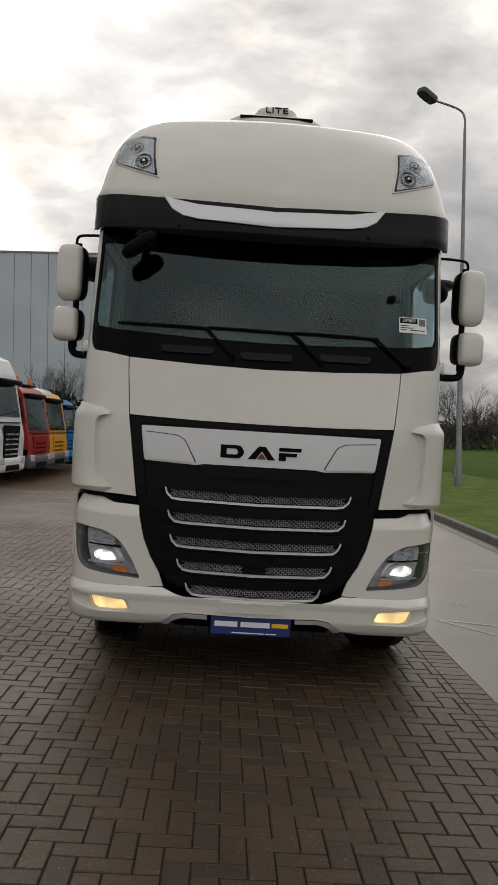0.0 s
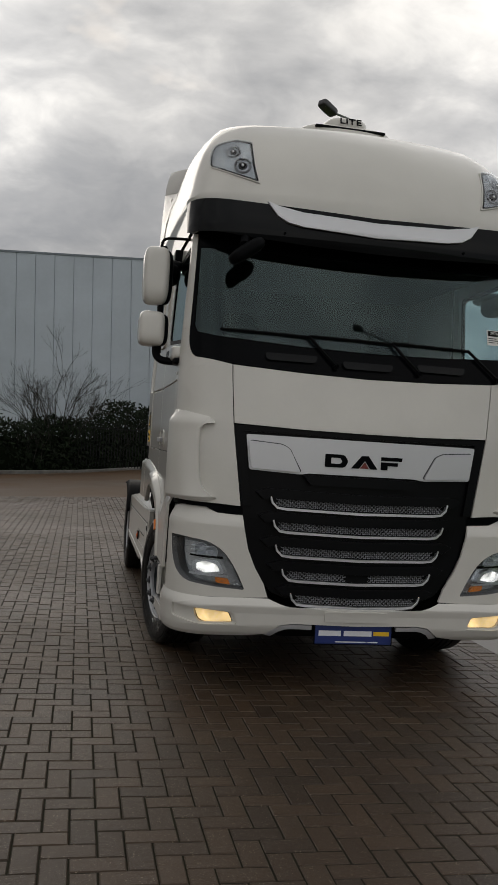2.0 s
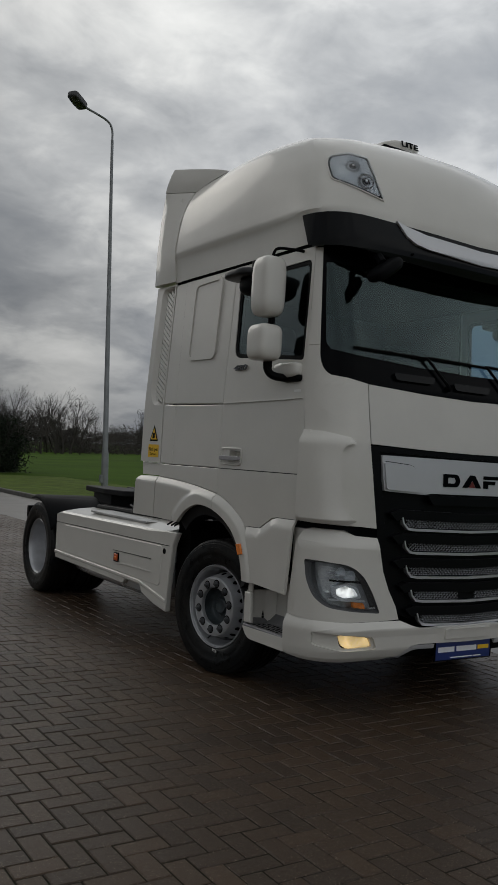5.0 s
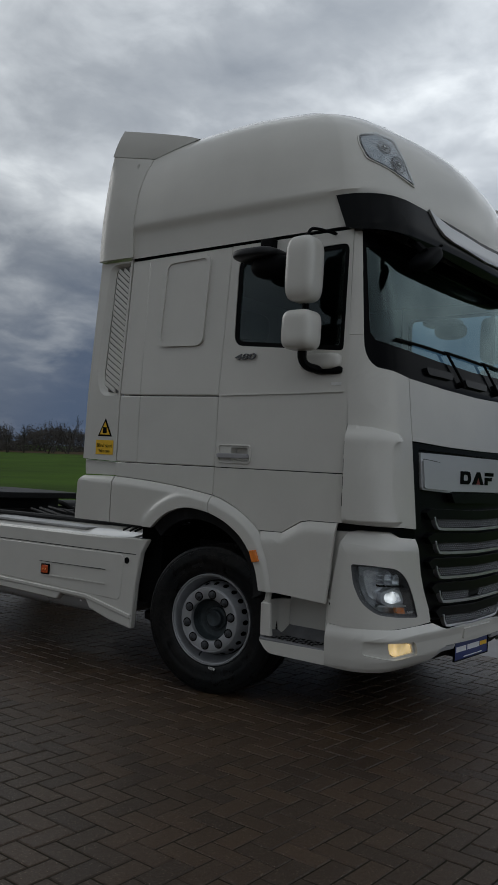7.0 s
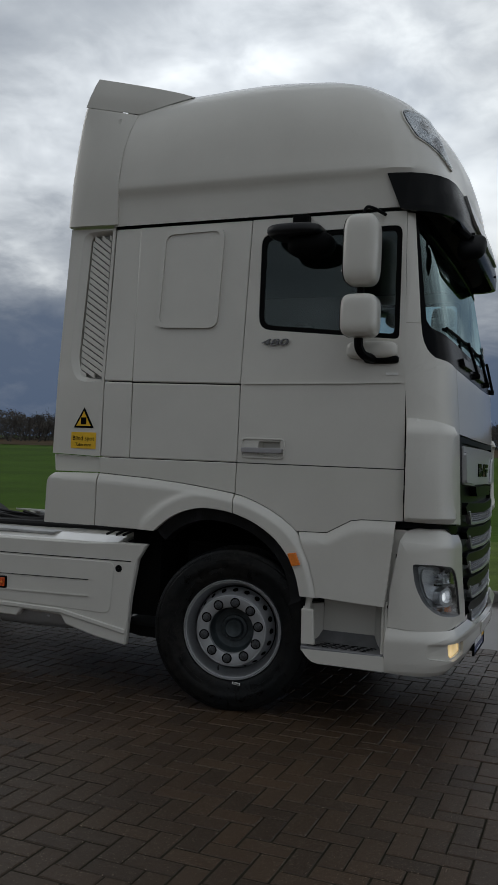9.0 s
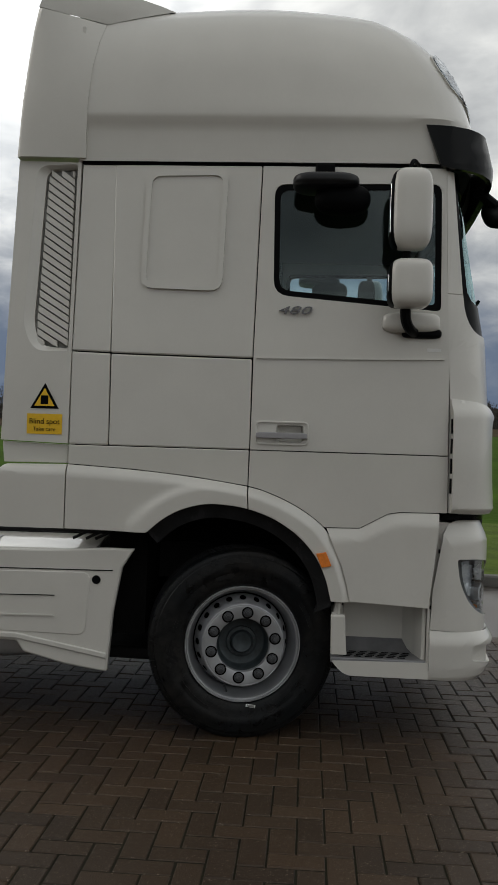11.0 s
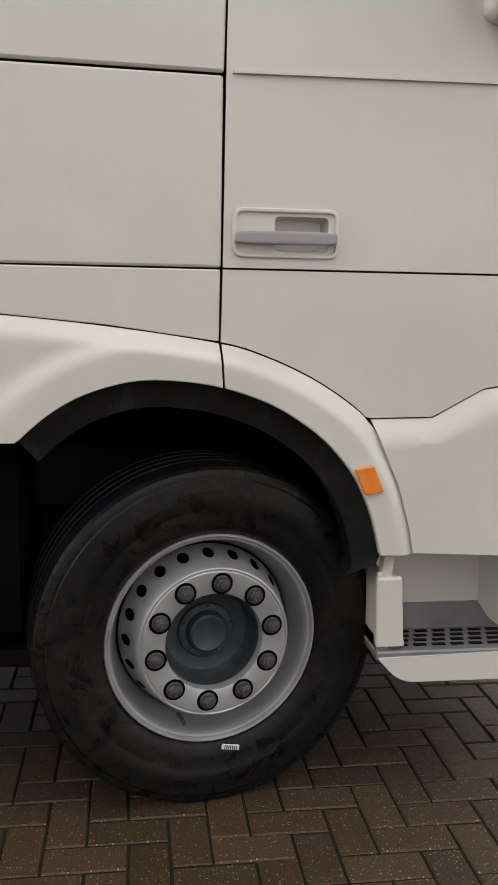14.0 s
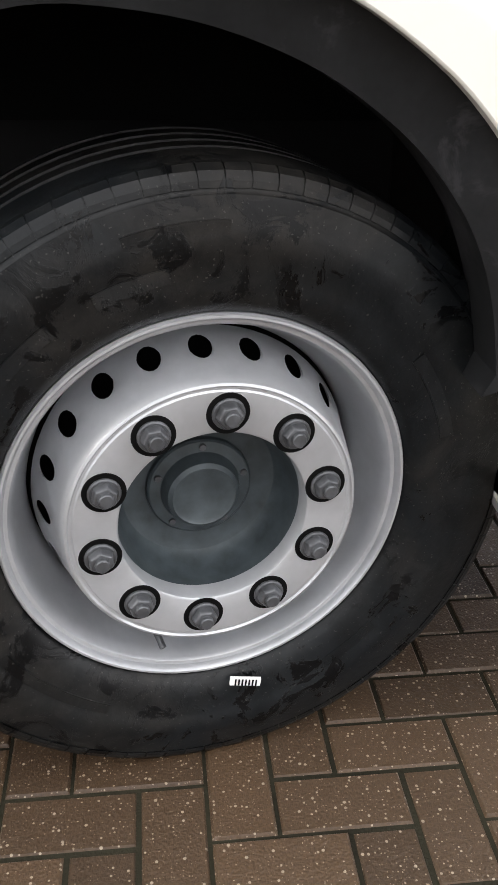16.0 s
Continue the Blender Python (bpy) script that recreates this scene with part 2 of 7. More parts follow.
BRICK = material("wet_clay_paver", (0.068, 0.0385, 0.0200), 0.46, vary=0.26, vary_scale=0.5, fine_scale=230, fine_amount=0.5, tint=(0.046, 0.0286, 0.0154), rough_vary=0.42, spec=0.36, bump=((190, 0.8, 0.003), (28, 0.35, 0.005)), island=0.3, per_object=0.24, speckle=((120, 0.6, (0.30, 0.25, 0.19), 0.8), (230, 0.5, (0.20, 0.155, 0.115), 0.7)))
JOINT = material("mossy_joint_sand", (0.017, 0.0155, 0.0095), 0.9, vary=0.35, vary_scale=5, fine_scale=200, fine_amount=0.3, spec=0.15, bump=((180, 0.5, 0.004),))
# Paler than the near pavers; the far yard's brightness is put into this colour.
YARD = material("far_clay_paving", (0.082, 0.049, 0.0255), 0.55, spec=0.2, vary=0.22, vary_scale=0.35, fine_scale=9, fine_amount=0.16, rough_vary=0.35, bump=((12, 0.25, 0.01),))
CONCRETE = material("damp_concrete_road", (0.105, 0.092, 0.080), 0.34, vary=0.22, vary_scale=0.5, fine_scale=60, fine_amount=0.1, rough_vary=0.4, bump=((40, 0.15, 0.006),))
KERB = material("kerb_concrete", (0.12, 0.115, 0.105), 0.75, vary=0.3, vary_scale=4, bump=((60, 0.3, 0.005),))
GRASS = material("verge_grass", (0.085, 0.125, 0.018), 0.85, spec=0.1, vary=0.35, vary_scale=1.2, fine_scale=25, fine_amount=0.35, bump=((18, 0.8, 0.05),))
FIELD = material("meadow", (0.047, 0.092, 0.007), 0.9, spec=0.04, vary=0.28, vary_scale=0.12, fine_scale=4, fine_amount=0.22, bump=((3, 0.6, 0.1),))


# ---- geometry helpers ----
def part(name, bm, mat, parent=None, label="", smooth=False, bevel=0.0, segments=2, sharp=35, limit=38):
    me = bpy.data.meshes.new(name)
    if not isinstance(bm, bmesh.types.BMesh):
        verts, faces = bm
        me.from_pydata(verts, [], faces)
    else:
        bm.normal_update()
        bm.to_mesh(me)
        bm.free()
    ob = new(name, me)
    if mat:
        me.materials.append(mat)
    if smooth:
        me.shade_smooth()
        me.set_sharp_from_angle(angle=radians(sharp))
    if bevel:
        b = ob.modifiers.new("bevel", "BEVEL")
        b.width, b.segments, b.limit_method, b.angle_limit, b.harden_normals = bevel, segments, "ANGLE", radians(limit), False
        me.shade_smooth()
        me.set_sharp_from_angle(angle=radians(60))
        ob.modifiers.new("normals", "WEIGHTED_NORMAL").keep_sharp = True
    if parent:
        ob.parent = parent
    if label:
        ob["label"] = label
    return ob


def thing(name, label, category, at=(0, 0, 0), group="", kind="", turn=0.0):
    ob = new(name)
    ob.empty_display_size = 0.2
    ob.matrix_world = pose(*at, 0, 0, turn)
    return tagged(ob, label, category, group, kind)


def box(bm, lo, hi, m=None):
    v = [bm.verts.new((x, y, z)) for x in (lo[0], hi[0]) for y in (lo[1], hi[1]) for z in (lo[2], hi[2])]
    if m:
        for q in v:
            q.co = m @ q.co
    for f in ((0, 1, 3, 2), (4, 6, 7, 5), (0, 4, 5, 1), (2, 3, 7, 6), (0, 2, 6, 4), (1, 5, 7, 3)):
        bm.faces.new([v[i] for i in f])
    return bm


def boxed(lo, hi, m=None):
    return box(bmesh.new(), lo, hi, m)


def lathe(profile, steps=48, axis="X", bm=None, m=None, close=False):
    """Turns (along, radius) points round the x, y or z axis."""
    bm = bm or bmesh.new()
    rings = []
    for u, r in profile:
        ring = []
        for i in range(steps):
            a = 2 * math.pi * i / steps
            c, s = r * math.cos(a), r * math.sin(a)
            p = Vector({"X": (u, c, s), "Y": (c, u, s), "Z": (c, s, u)}[axis])
            ring.append(bm.verts.new(m @ p if m else p))
        rings.append(ring)
    for a, b in zip(rings, rings[1:] + ([rings[0]] if close else [])):
        for i in range(steps):
            j = (i + 1) % steps
            bm.faces.new((a[i], a[j], b[j], b[i]))
    bmesh.ops.recalc_face_normals(bm, faces=bm.faces)
    return bm


def tube(points, radius, sides=8, bm=None, taper=None):
    """A round bar along points."""
    bm = bm or bmesh.new()
    pts = [Vector(p) for p in points]
    rings, n = [], len(pts)
    side = None
    for i, p in enumerate(pts):
        d = (pts[min(i + 1, n - 1)] - pts[max(i - 1, 0)]).normalized()
        if side is None:
            side = d.orthogonal().normalized()
        side = (side - d * side.dot(d)).normalized()
        other = d.cross(side)
        r = radius * (1 + (taper - 1) * i / (n - 1)) if taper else radius
        rings.append([bm.verts.new(p + r * (math.cos(2 * math.pi * k / sides) * side + math.sin(2 * math.pi * k / sides) * other)) for k in range(sides)])
    for a, b in zip(rings, rings[1:]):
        for k in range(sides):
            bm.faces.new((a[k], a[(k + 1) % sides], b[(k + 1) % sides], b[k]))
    bm.faces.new(rings[0][::-1])
    bm.faces.new(rings[-1])
    return bm


def arc(points, n=6):
    """Smooths a polyline through its points (Catmull-Rom)."""
    p = [Vector(q) for q in points]
    out = []
    for i in range(len(p) - 1):
        a, b, c, d = p[max(i - 1, 0)], p[i], p[i + 1], p[min(i + 2, len(p) - 1)]
        for k in range(n):
            t = k / n
            out.append(0.5 * ((2 * b) + (c - a) * t + (2 * a - 5 * b + 4 * c - d) * t * t + (3 * b - a - 3 * c + d) * t**3))
    return out + [p[-1]]


def rounded(pts, r, n=4):
    """A polygon (2D) with its corners rounded. r: one radius or one a corner."""
    out, count = [], len(pts)
    for i, p in enumerate(pts):
        p = Vector(p)
        a, b = Vector(pts[i - 1]), Vector(pts[(i + 1) % count])
        rad = r[i] if isinstance(r, (list, tuple)) else r
        if rad <= 0:
            out.append(tuple(p))
            continue
        u, v = (a - p), (b - p)
        k = min(rad, u.length * 0.48, v.length * 0.48)
        s, e = p + u.normalized() * k, p + v.normalized() * k
        for j in range(n + 1):
            t = j / n
            out.append(tuple((1 - t) ** 2 * s + 2 * t * (1 - t) * p + t * t * e))
    return out


def prism(poly, depth, place, bm=None):
    """Extrudes a 2D polygon. place(u, v, w) gives the point; w runs from 0 to depth."""
    bm = bm or bmesh.new()
    a = [bm.verts.new(place(u, v, 0)) for u, v in poly]
    b = [bm.verts.new(place(u, v, depth)) for u, v in poly]
    bm.faces.new(a)
    bm.faces.new(b[::-1])
    for i in range(len(poly)):
        j = (i + 1) % len(poly)
        bm.faces.new((a[i], b[i], b[j], a[j]))
    bmesh.ops.recalc_face_normals(bm, faces=bm.faces)
    return bm


def ribbon(outline, place, depth, width):
    """A closed bar of rectangular section that follows a closed 2D outline inwards by width."""
    n, bm = len(outline), bmesh.new()
    inner = []
    for i in range(n):
        a, p, b = Vector(outline[i - 1]), Vector(outline[i]), Vector(outline[(i + 1) % n])
        d1, d2 = (p - a).normalized(), (b - p).normalized()
        nrm = Vector((-(d1.y + d2.y), d1.x + d2.x)).normalized()
        inner.append(p + nrm * width)
    area = sum(outline[i - 1][0] * outline[i][1] - outline[i][0] * outline[i - 1][1] for i in range(n))
    if area < 0:
        inner = [2 * Vector(o) - q for o, q in zip(outline, inner)]
    rings = [[bm.verts.new(place(p[0], p[1], w)) for p in ring] for ring, w in ((outline, 0), (outline, depth), (inner, depth), (inner, 0))]
    for a, b in zip(rings, rings[1:] + rings[:1]):
        for i in range(n):
            j = (i + 1) % n
            bm.faces.new((a[i], a[j], b[j], b[i]))
    bmesh.ops.recalc_face_normals(bm, faces=bm.faces)
    return bm


def pillow(lo, hi, power=4.0, n=14, m=None):
    """A rounded box (superellipsoid) between two corners."""
    bm = bmesh.new()
    bmesh.ops.create_cube(bm, size=2.0)
    bmesh.ops.subdivide_edges(bm, edges=bm.edges, cuts=n, use_grid_fill=True)
    c, h = (Vector(lo) + Vector(hi)) / 2, (Vector(hi) - Vector(lo)) / 2
    for v in bm.verts:
        d = sum(abs(q) ** power for q in v.co) ** (1 / power)
        p = v.co / d
        v.co = Vector((c.x + h.x * p.x, c.y + h.y * p.y, c.z + h.z * p.z))
        if m:
            v.co = m @ v.co
    return bm

# ---- the curved skin of the cab ----
HALF = 1.22


def plan_curve():
    pts = [(x, 0.045 * x * x) for x in np.linspace(0, 0.97, 26)]
    a, b, c, d = (0.97, 0.0423), (1.10, 0.06), (1.205, 0.14), (HALF, 0.36)
    for t in np.linspace(0.06, 1, 16):
        pts.append(tuple((1 - t) ** 3 * np.array(a) + 3 * t * (1 - t) ** 2 * np.array(b) + 3 * t * t * (1 - t) * np.array(c) + t**3 * np.array(d)))
    pts += [(HALF, 2.0), (HALF, 6.0)]
    pts = np.array(pts)
    run = np.concatenate([[0], np.cumsum(np.hypot(*np.diff(pts, axis=0).T))])
    return pts[:, 0], pts[:, 1], run


PX, PY, RUN = plan_curve()
FRONT_N = 42


def fx(x):
    """Arc length along the skin at a place x on the front."""
    return math.copysign(float(np.interp(abs(x), PX[:FRONT_N], RUN[:FRONT_N])), x)


def sy(y):
    """Arc length along the skin at a place y on the side."""
    return float(np.interp(y, PY, RUN))


class Skin:
    """The cab's outer surface: half width and set-back of the nose by height."""

    def __init__(self, widths, noses, fade=0.36, pinch=((0, 0), (9, 0)), bow=0.0):
        self.bow = bow
        self.wz, self.w = zip(*widths)
        self.nz, self.n = zip(*noses)
        self.fade = fade
        self.pz, self.p = zip(*pinch)

    def at(self, s, z, off=0.0):
        def p(s, z):
            a = abs(s)
            x, y = float(np.interp(a, RUN, PX)), float(np.interp(a, RUN, PY))
            k = float(np.interp(z, self.wz, self.w)) / HALF
            k *= 1 - float(np.interp(z, self.pz, self.p)) * max(0.0, 1 - y / 1.3) ** 2
            y += float(np.interp(z, self.nz, self.n)) * max(0.0, 1 - y / self.fade) + self.bow * x * x * max(0.0, 1 - y / 0.36)
            return Vector((math.copysign(x * k, s), y, z))

        q = p(s, z)
        if off:
            e = 0.004
            du, dv = p(s + e, z) - p(s - e, z), p(s, z + e) - p(s, z - e)
            n = du.cross(dv)
            if n.length > 1e-9:
                q = q + n.normalized() * off
        return q


CAB = Skin([(0.0, 1.22), (2.0, 1.22), (2.95, 1.175), (3.2, 1.175)], [(0.3, 0.05), (0.6, 0.02), (1.1, 0.02), (1.7, 0.03), (2.08, 0.06), (2.95, 0.24), (3.2, 0.28)])
ROOF = Skin(
    [(2.95, 1.185), (3.12, 1.197), (3.165, 1.206), (3.19, 1.219), (3.215, 1.221), (3.26, 1.218), (3.42, 1.205), (3.56, 1.18), (3.68, 1.14), (3.78, 1.085), (3.86, 1.0), (3.91, 0.88), (3.945, 0.66)],
    [(2.95, 0.09), (3.12, 0.085), (3.2, 0.09), (3.3, 0.11), (3.45, 0.16), (3.58, 0.225), (3.70, 0.32), (3.80, 0.46), (3.88, 0.68), (3.945, 1.05)],
    2.2,
    [(3.18, 0.0), (3.24, 0.03), (3.36, 0.053), (3.55, 0.094), (3.7, 0.138), (3.95, 0.175)],
    0.075,
)
from mathutils.geometry import tessellate_polygon


def single(skin, base, faces, off):
    """One sheet of glass, facing outwards."""
    out = bmesh.new()
    vs = [out.verts.new(skin.at(p.x, p.y, off)) for p in base]
    for f in faces:
        out.faces.new([vs[i] for i in f])
    bmesh.ops.recalc_face_normals(out, faces=out.faces)
    return out


def patch(skin, outline, holes=(), off=0.0, thick=0.02, step=0.09, flip=False, relief=None):
    """A panel cut out of the skin: outline and holes are (arc length, height); relief(s, z) presses its form."""
    loops = [list(outline)] + [list(h) for h in holes]
    if flip:
        loops = [[(-s, z) for s, z in loop] for loop in loops]
    flat = [Vector((s, z, 0)) for loop in loops for s, z in loop]
    bm = bmesh.new()
    vs = [bm.verts.new(p) for p in flat]
    for tri in tessellate_polygon([[Vector((s, z, 0)) for s, z in loop] for loop in loops]):
        if len(set(tri)) == 3 and (flat[tri[1]] - flat[tri[0]]).cross(flat[tri[2]] - flat[tri[0]]).length > 1e-9:
            try:
                bm.faces.new([vs[i] for i in tri])
            except ValueError:
                pass
    lo = [min(p[i] for p in flat) for i in (0, 1)]
    hi = [max(p[i] for p in flat) for i in (0, 1)]
    cuts = [(0, c) for c in np.arange(math.floor(lo[0] / step) * step, hi[0], step)] + [(1, c) for c in np.arange(math.floor(lo[1] / step) * step, hi[1], step)]
    for axis, c in cuts:
        if lo[axis] + 0.01 < c < hi[axis] - 0.01:
            no = (1, 0, 0) if axis == 0 else (0, 1, 0)
            bmesh.ops.bisect_plane(bm, geom=bm.verts[:] + bm.edges[:] + bm.faces[:], plane_co=(c if axis == 0 else 0, c if axis == 1 else 0, 0), plane_no=no, dist=1e-5)
    bmesh.ops.remove_doubles(bm, verts=bm.verts, dist=2e-5)
    bm.verts.ensure_lookup_table()
    base = [v.co.copy() for v in bm.verts]
    for i, v in enumerate(bm.verts):
        v.index = i
    faces = [[v.index for v in f.verts] for f in bm.faces]
    rim = [(e.verts[0].index, e.verts[1].index) for e in bm.edges if len(e.link_faces) == 1]
    bm.free()
    n = len(base)
    if not thick:
        return single(skin, base, faces, off)
    rise = [off + (relief(abs(p.x), p.y) if relief else 0.0) for p in base]
    verts = [skin.at(p.x, p.y, d) for p, d in zip(base, rise)] + [skin.at(p.x, p.y, d - thick) for p, d in zip(base, rise)]
    out = bmesh.new()
    vs = [out.verts.new(p) for p in verts]
    for f in faces:
        out.faces.new([vs[i] for i in f])
        out.faces.new([vs[i + n] for i in reversed(f)])
    for a, b in rim:
        try:
            out.faces.new((vs[a], vs[b], vs[b + n], vs[a + n]))
        except ValueError:
            pass
    bmesh.ops.recalc_face_normals(out, faces=out.faces)
    return out


truck = thing("tractor_truck", "cream-white high-roof tractor unit parked on wet clay pavers, lamps lit", "truck")


def panel(name, outline, mat=PAINT, holes=(), off=0.0, thick=0.02, parent=None, both=True, skin=CAB, bevel=0.007, label="", step=0.09, smooth=True, relief=None):
    """A skin panel, and its mirror image on the other side."""
    made = []
    for flip in ((True, False) if both else (False,)):
        up = parent or truck
        if isinstance(up, (list, tuple)):
            up = up[0] if flip else up[1]
        made.append(part(name, patch(skin, outline, holes, off, thick, step, flip, relief), mat, up, label, smooth=smooth, bevel=bevel, limit=70 if relief else 38))
    return made


def ease(t):
    t = max(0.0, min(1.0, t))
    return t * t * (3 - 2 * t)


def gap_to(line, p):
    """Distance from a point to a polyline."""
    p, best = Vector(p), 9.0
    for a, b in zip(line, line[1:]):
        a, b = Vector(a), Vector(b)
        d = b - a
        t = max(0.0, min(1.0, (p - a).dot(d) / max(1e-9, d.length_squared)))
        best = min(best, (a + d * t - p).length)
    return best


Z = lambda *p: [(sy(y), z) for y, z in p]
X = lambda *p: [(fx(x), z) for x, z in p]

# lower corner of the windscreen
SCREEN_CORNER = [(sy(0.205), 2.31), (sy(0.202), 2.25), (sy(0.192), 2.205), (sy(0.175), 2.168), (sy(0.152), 2.140), (sy(0.125), 2.121), (fx(1.045), 2.109), (fx(0.97), 2.095)]

# bonnet lid, corner panels, pillars
panel("bonnet_lid", X((-0.896, 2.079), (-0.45, 2.056), (0, 2.046), (0.45, 2.056), (0.896, 2.079), (0.866, 1.705), (0.4, 1.69), (0, 1.687), (-0.4, 1.69), (-0.866, 1.705)), both=False)
panel("corner_panel", X((0.902, 2.081), (0.872, 1.70), (0.795, 1.175), (0.93, 1.185)) + Z((0.20, 1.195), (0.296, 1.2), (0.30, 1.74), (0.315, 2.0), (0.322, 2.307)) + [(s, z - 0.003) for s, z in SCREEN_CORNER])
# air deflector: a swollen corner whose rolled lip stands over a shallow channel
LIP = [tuple(p) for p in arc([Vector((fx(x), z)) for x, z in ((0.955, 1.222), (1.0, 1.243), (1.042, 1.285), (1.062, 1.36), (1.071, 1.50), (1.074, 1.62), (1.066, 1.665), (1.04, 1.688), (0.99, 1.694))], 5)]


def swell(s, z):
    d = gap_to(LIP, (s, z))
    return 0.016 * ease(d / 0.13) - 0.040 * ease((z - 1.69) / 0.085) - 0.026 * ease((fx(1.035) - s) / (fx(1.035) - fx(0.955))) - 0.02 * ease((1.225 - z) / 0.03)


panel("air_deflector", LIP + [(fx(0.992), 1.712), (fx(1.03), 1.735)] + Z((0.15, 1.765), (0.297, 1.775), (0.294, 1.202), (0.15, 1.198)) + X((1.05, 1.197), (0.96, 1.205)), off=0.034, thick=0.045, bevel=0.009, step=0.024, relief=swell)
panel("pillar_trim", Z((0.322, 2.308), (0.335, 2.94), (0.212, 2.94), (0.205, 2.308)))

for side in (-1, 1):
    m = Matrix.Scale(side, 4, (1, 0, 0))
    for z in (1.30, 1.40, 1.50, 1.60):
        part("deflector_slot", boxed((1.226, 0.294, z), (1.252, 0.3005, z + 0.075), m), BLACK, truck)

# doors, with the window opening
window_open = rounded(Z((0.375, 2.87), (1.225, 2.86), (1.215, 2.285), (0.365, 2.215)), [0.05, 0.06, 0.08, 0.03])
door_top = Z((0.34, 2.95), (1.288, 2.955), (1.306, 2.0), (1.309, 1.4885), (0.305, 1.4885), (0.312, 2.0))
doors = [thing("door", "", ""), thing("door", "", "")]
for d in doors:
    d.parent = truck
    for key in ("label", "category"):
        if key in d:
            del d[key]
grip_hole = rounded(Z((1.04, 1.532), (1.178, 1.532), (1.178, 1.618), (1.04, 1.618)), 0.014)
panel("door_skin", door_top, holes=[window_open, grip_hole], parent=doors)
panel("window_seal", window_open, BLACK, [rounded(Z((0.405, 2.842), (1.195, 2.832), (1.187, 2.312), (0.395, 2.246)), [0.04, 0.05, 0.06, 0.03])], off=-0.006, thick=0.02, parent=doors, bevel=0.003)
panel("window_pane", rounded(Z((0.395, 2.852), (1.205, 2.842), (1.197, 2.302), (0.385, 2.236)), 0.04), SIDE_GLASS, off=-0.012, thick=0, parent=doors, bevel=0)
panel("door_crease", Z((0.34, 1.972), (0.6, 1.968), (1.29, 1.962), (1.29, 1.954), (0.6, 1.961), (0.34, 1.968)), off=0.009, thick=0.011, parent=doors, bevel=0.004)

# side wall behind the doors
panel("side_panel", Z((1.312, 1.957), (2.045, 1.967), (2.062, 2.955), (1.294, 2.955)))
panel("emboss", rounded(Z((1.465, 2.925), (1.89, 2.915), (1.905, 2.305), (1.48, 2.295)), 0.07), holes=[rounded(Z((1.492, 2.900), (1.862, 2.891), (1.877, 2.330), (1.507, 2.320)), 0.05)], off=0.016, thick=0.018, bevel=0.0105)
panel("emboss_field", rounded(Z((1.492, 2.900), (1.862, 2.891), (1.877, 2.330), (1.507, 2.320)), 0.05), off=0.006, thick=0.02, bevel=0)
panel("side_panel", Z((1.314, 1.95), (2.043, 1.96), (2.042, 1.488), (1.314, 1.4885)))
panel("side_strip", Z((2.05, 2.955), (2.235, 2.955), (2.252, 1.975), (2.05, 1.97)), off=-0.004)
panel("side_strip", Z((2.05, 1.963), (2.252, 1.968), (2.252, 1.4885), (2.047, 1.488)), off=-0.004)
panel("side_sill", Z((1.316, 1.4835), (2.252, 1.4835), (2.252, 1.386), (1.9, 1.368), (1.6, 1.341), (1.317, 1.303)))
# front wheel arches
arch_out = [(2.252, 1.382), (1.9, 1.364), (1.6, 1.337), (1.317, 1.298), (1.2, 1.264), (1.081, 1.209), (0.98, 1.144), (0.919, 1.088), (0.86, 0.995), (0.826, 0.919), (0.795, 0.81), (0.781, 0.73)]
arch_in = [(0.886, 0.735), (0.91, 0.83), (0.94, 0.905), (0.975, 0.965), (1.03, 1.03), (1.093, 1.085), (1.19, 1.145), (1.309, 1.187), (1.43, 1.204), (1.536, 1.202), (1.65, 1.17), (1.743, 1.118), (1.825, 1.046)]
forward = lambda line: [(y - 0.010 * max(0.0, min(1.0, (1.3 - y) / 0.25)), z) for y, z in line]
arch_out = [tuple(p) for p in arc([Vector(q) for q in forward(arch_out)], 4)]
arch_in = [tuple(p) for p in arc([Vector(q) for q in forward(arch_in)], 4)] + [(2.252, 1.052)]
cut_o = min(range(len(arch_out)), key=lambda i: abs(arch_out[i][0] - 1.317))
cut_i = min(range(len(arch_in)), key=lambda i: abs(arch_in[i][0] - 1.309))
shoulder = Z(*arch_out)


def resample(line, n):
    pts = [Vector(p) for p in line]
    run = np.concatenate([[0], np.cumsum([(b - a).length for a, b in zip(pts, pts[1:])])])
    at = np.linspace(0, run[-1], n)
    return [Vector((float(np.interp(t, run, [p.x for p in pts])), float(np.interp(t, run, [p.y for p in pts])))) for t in at]


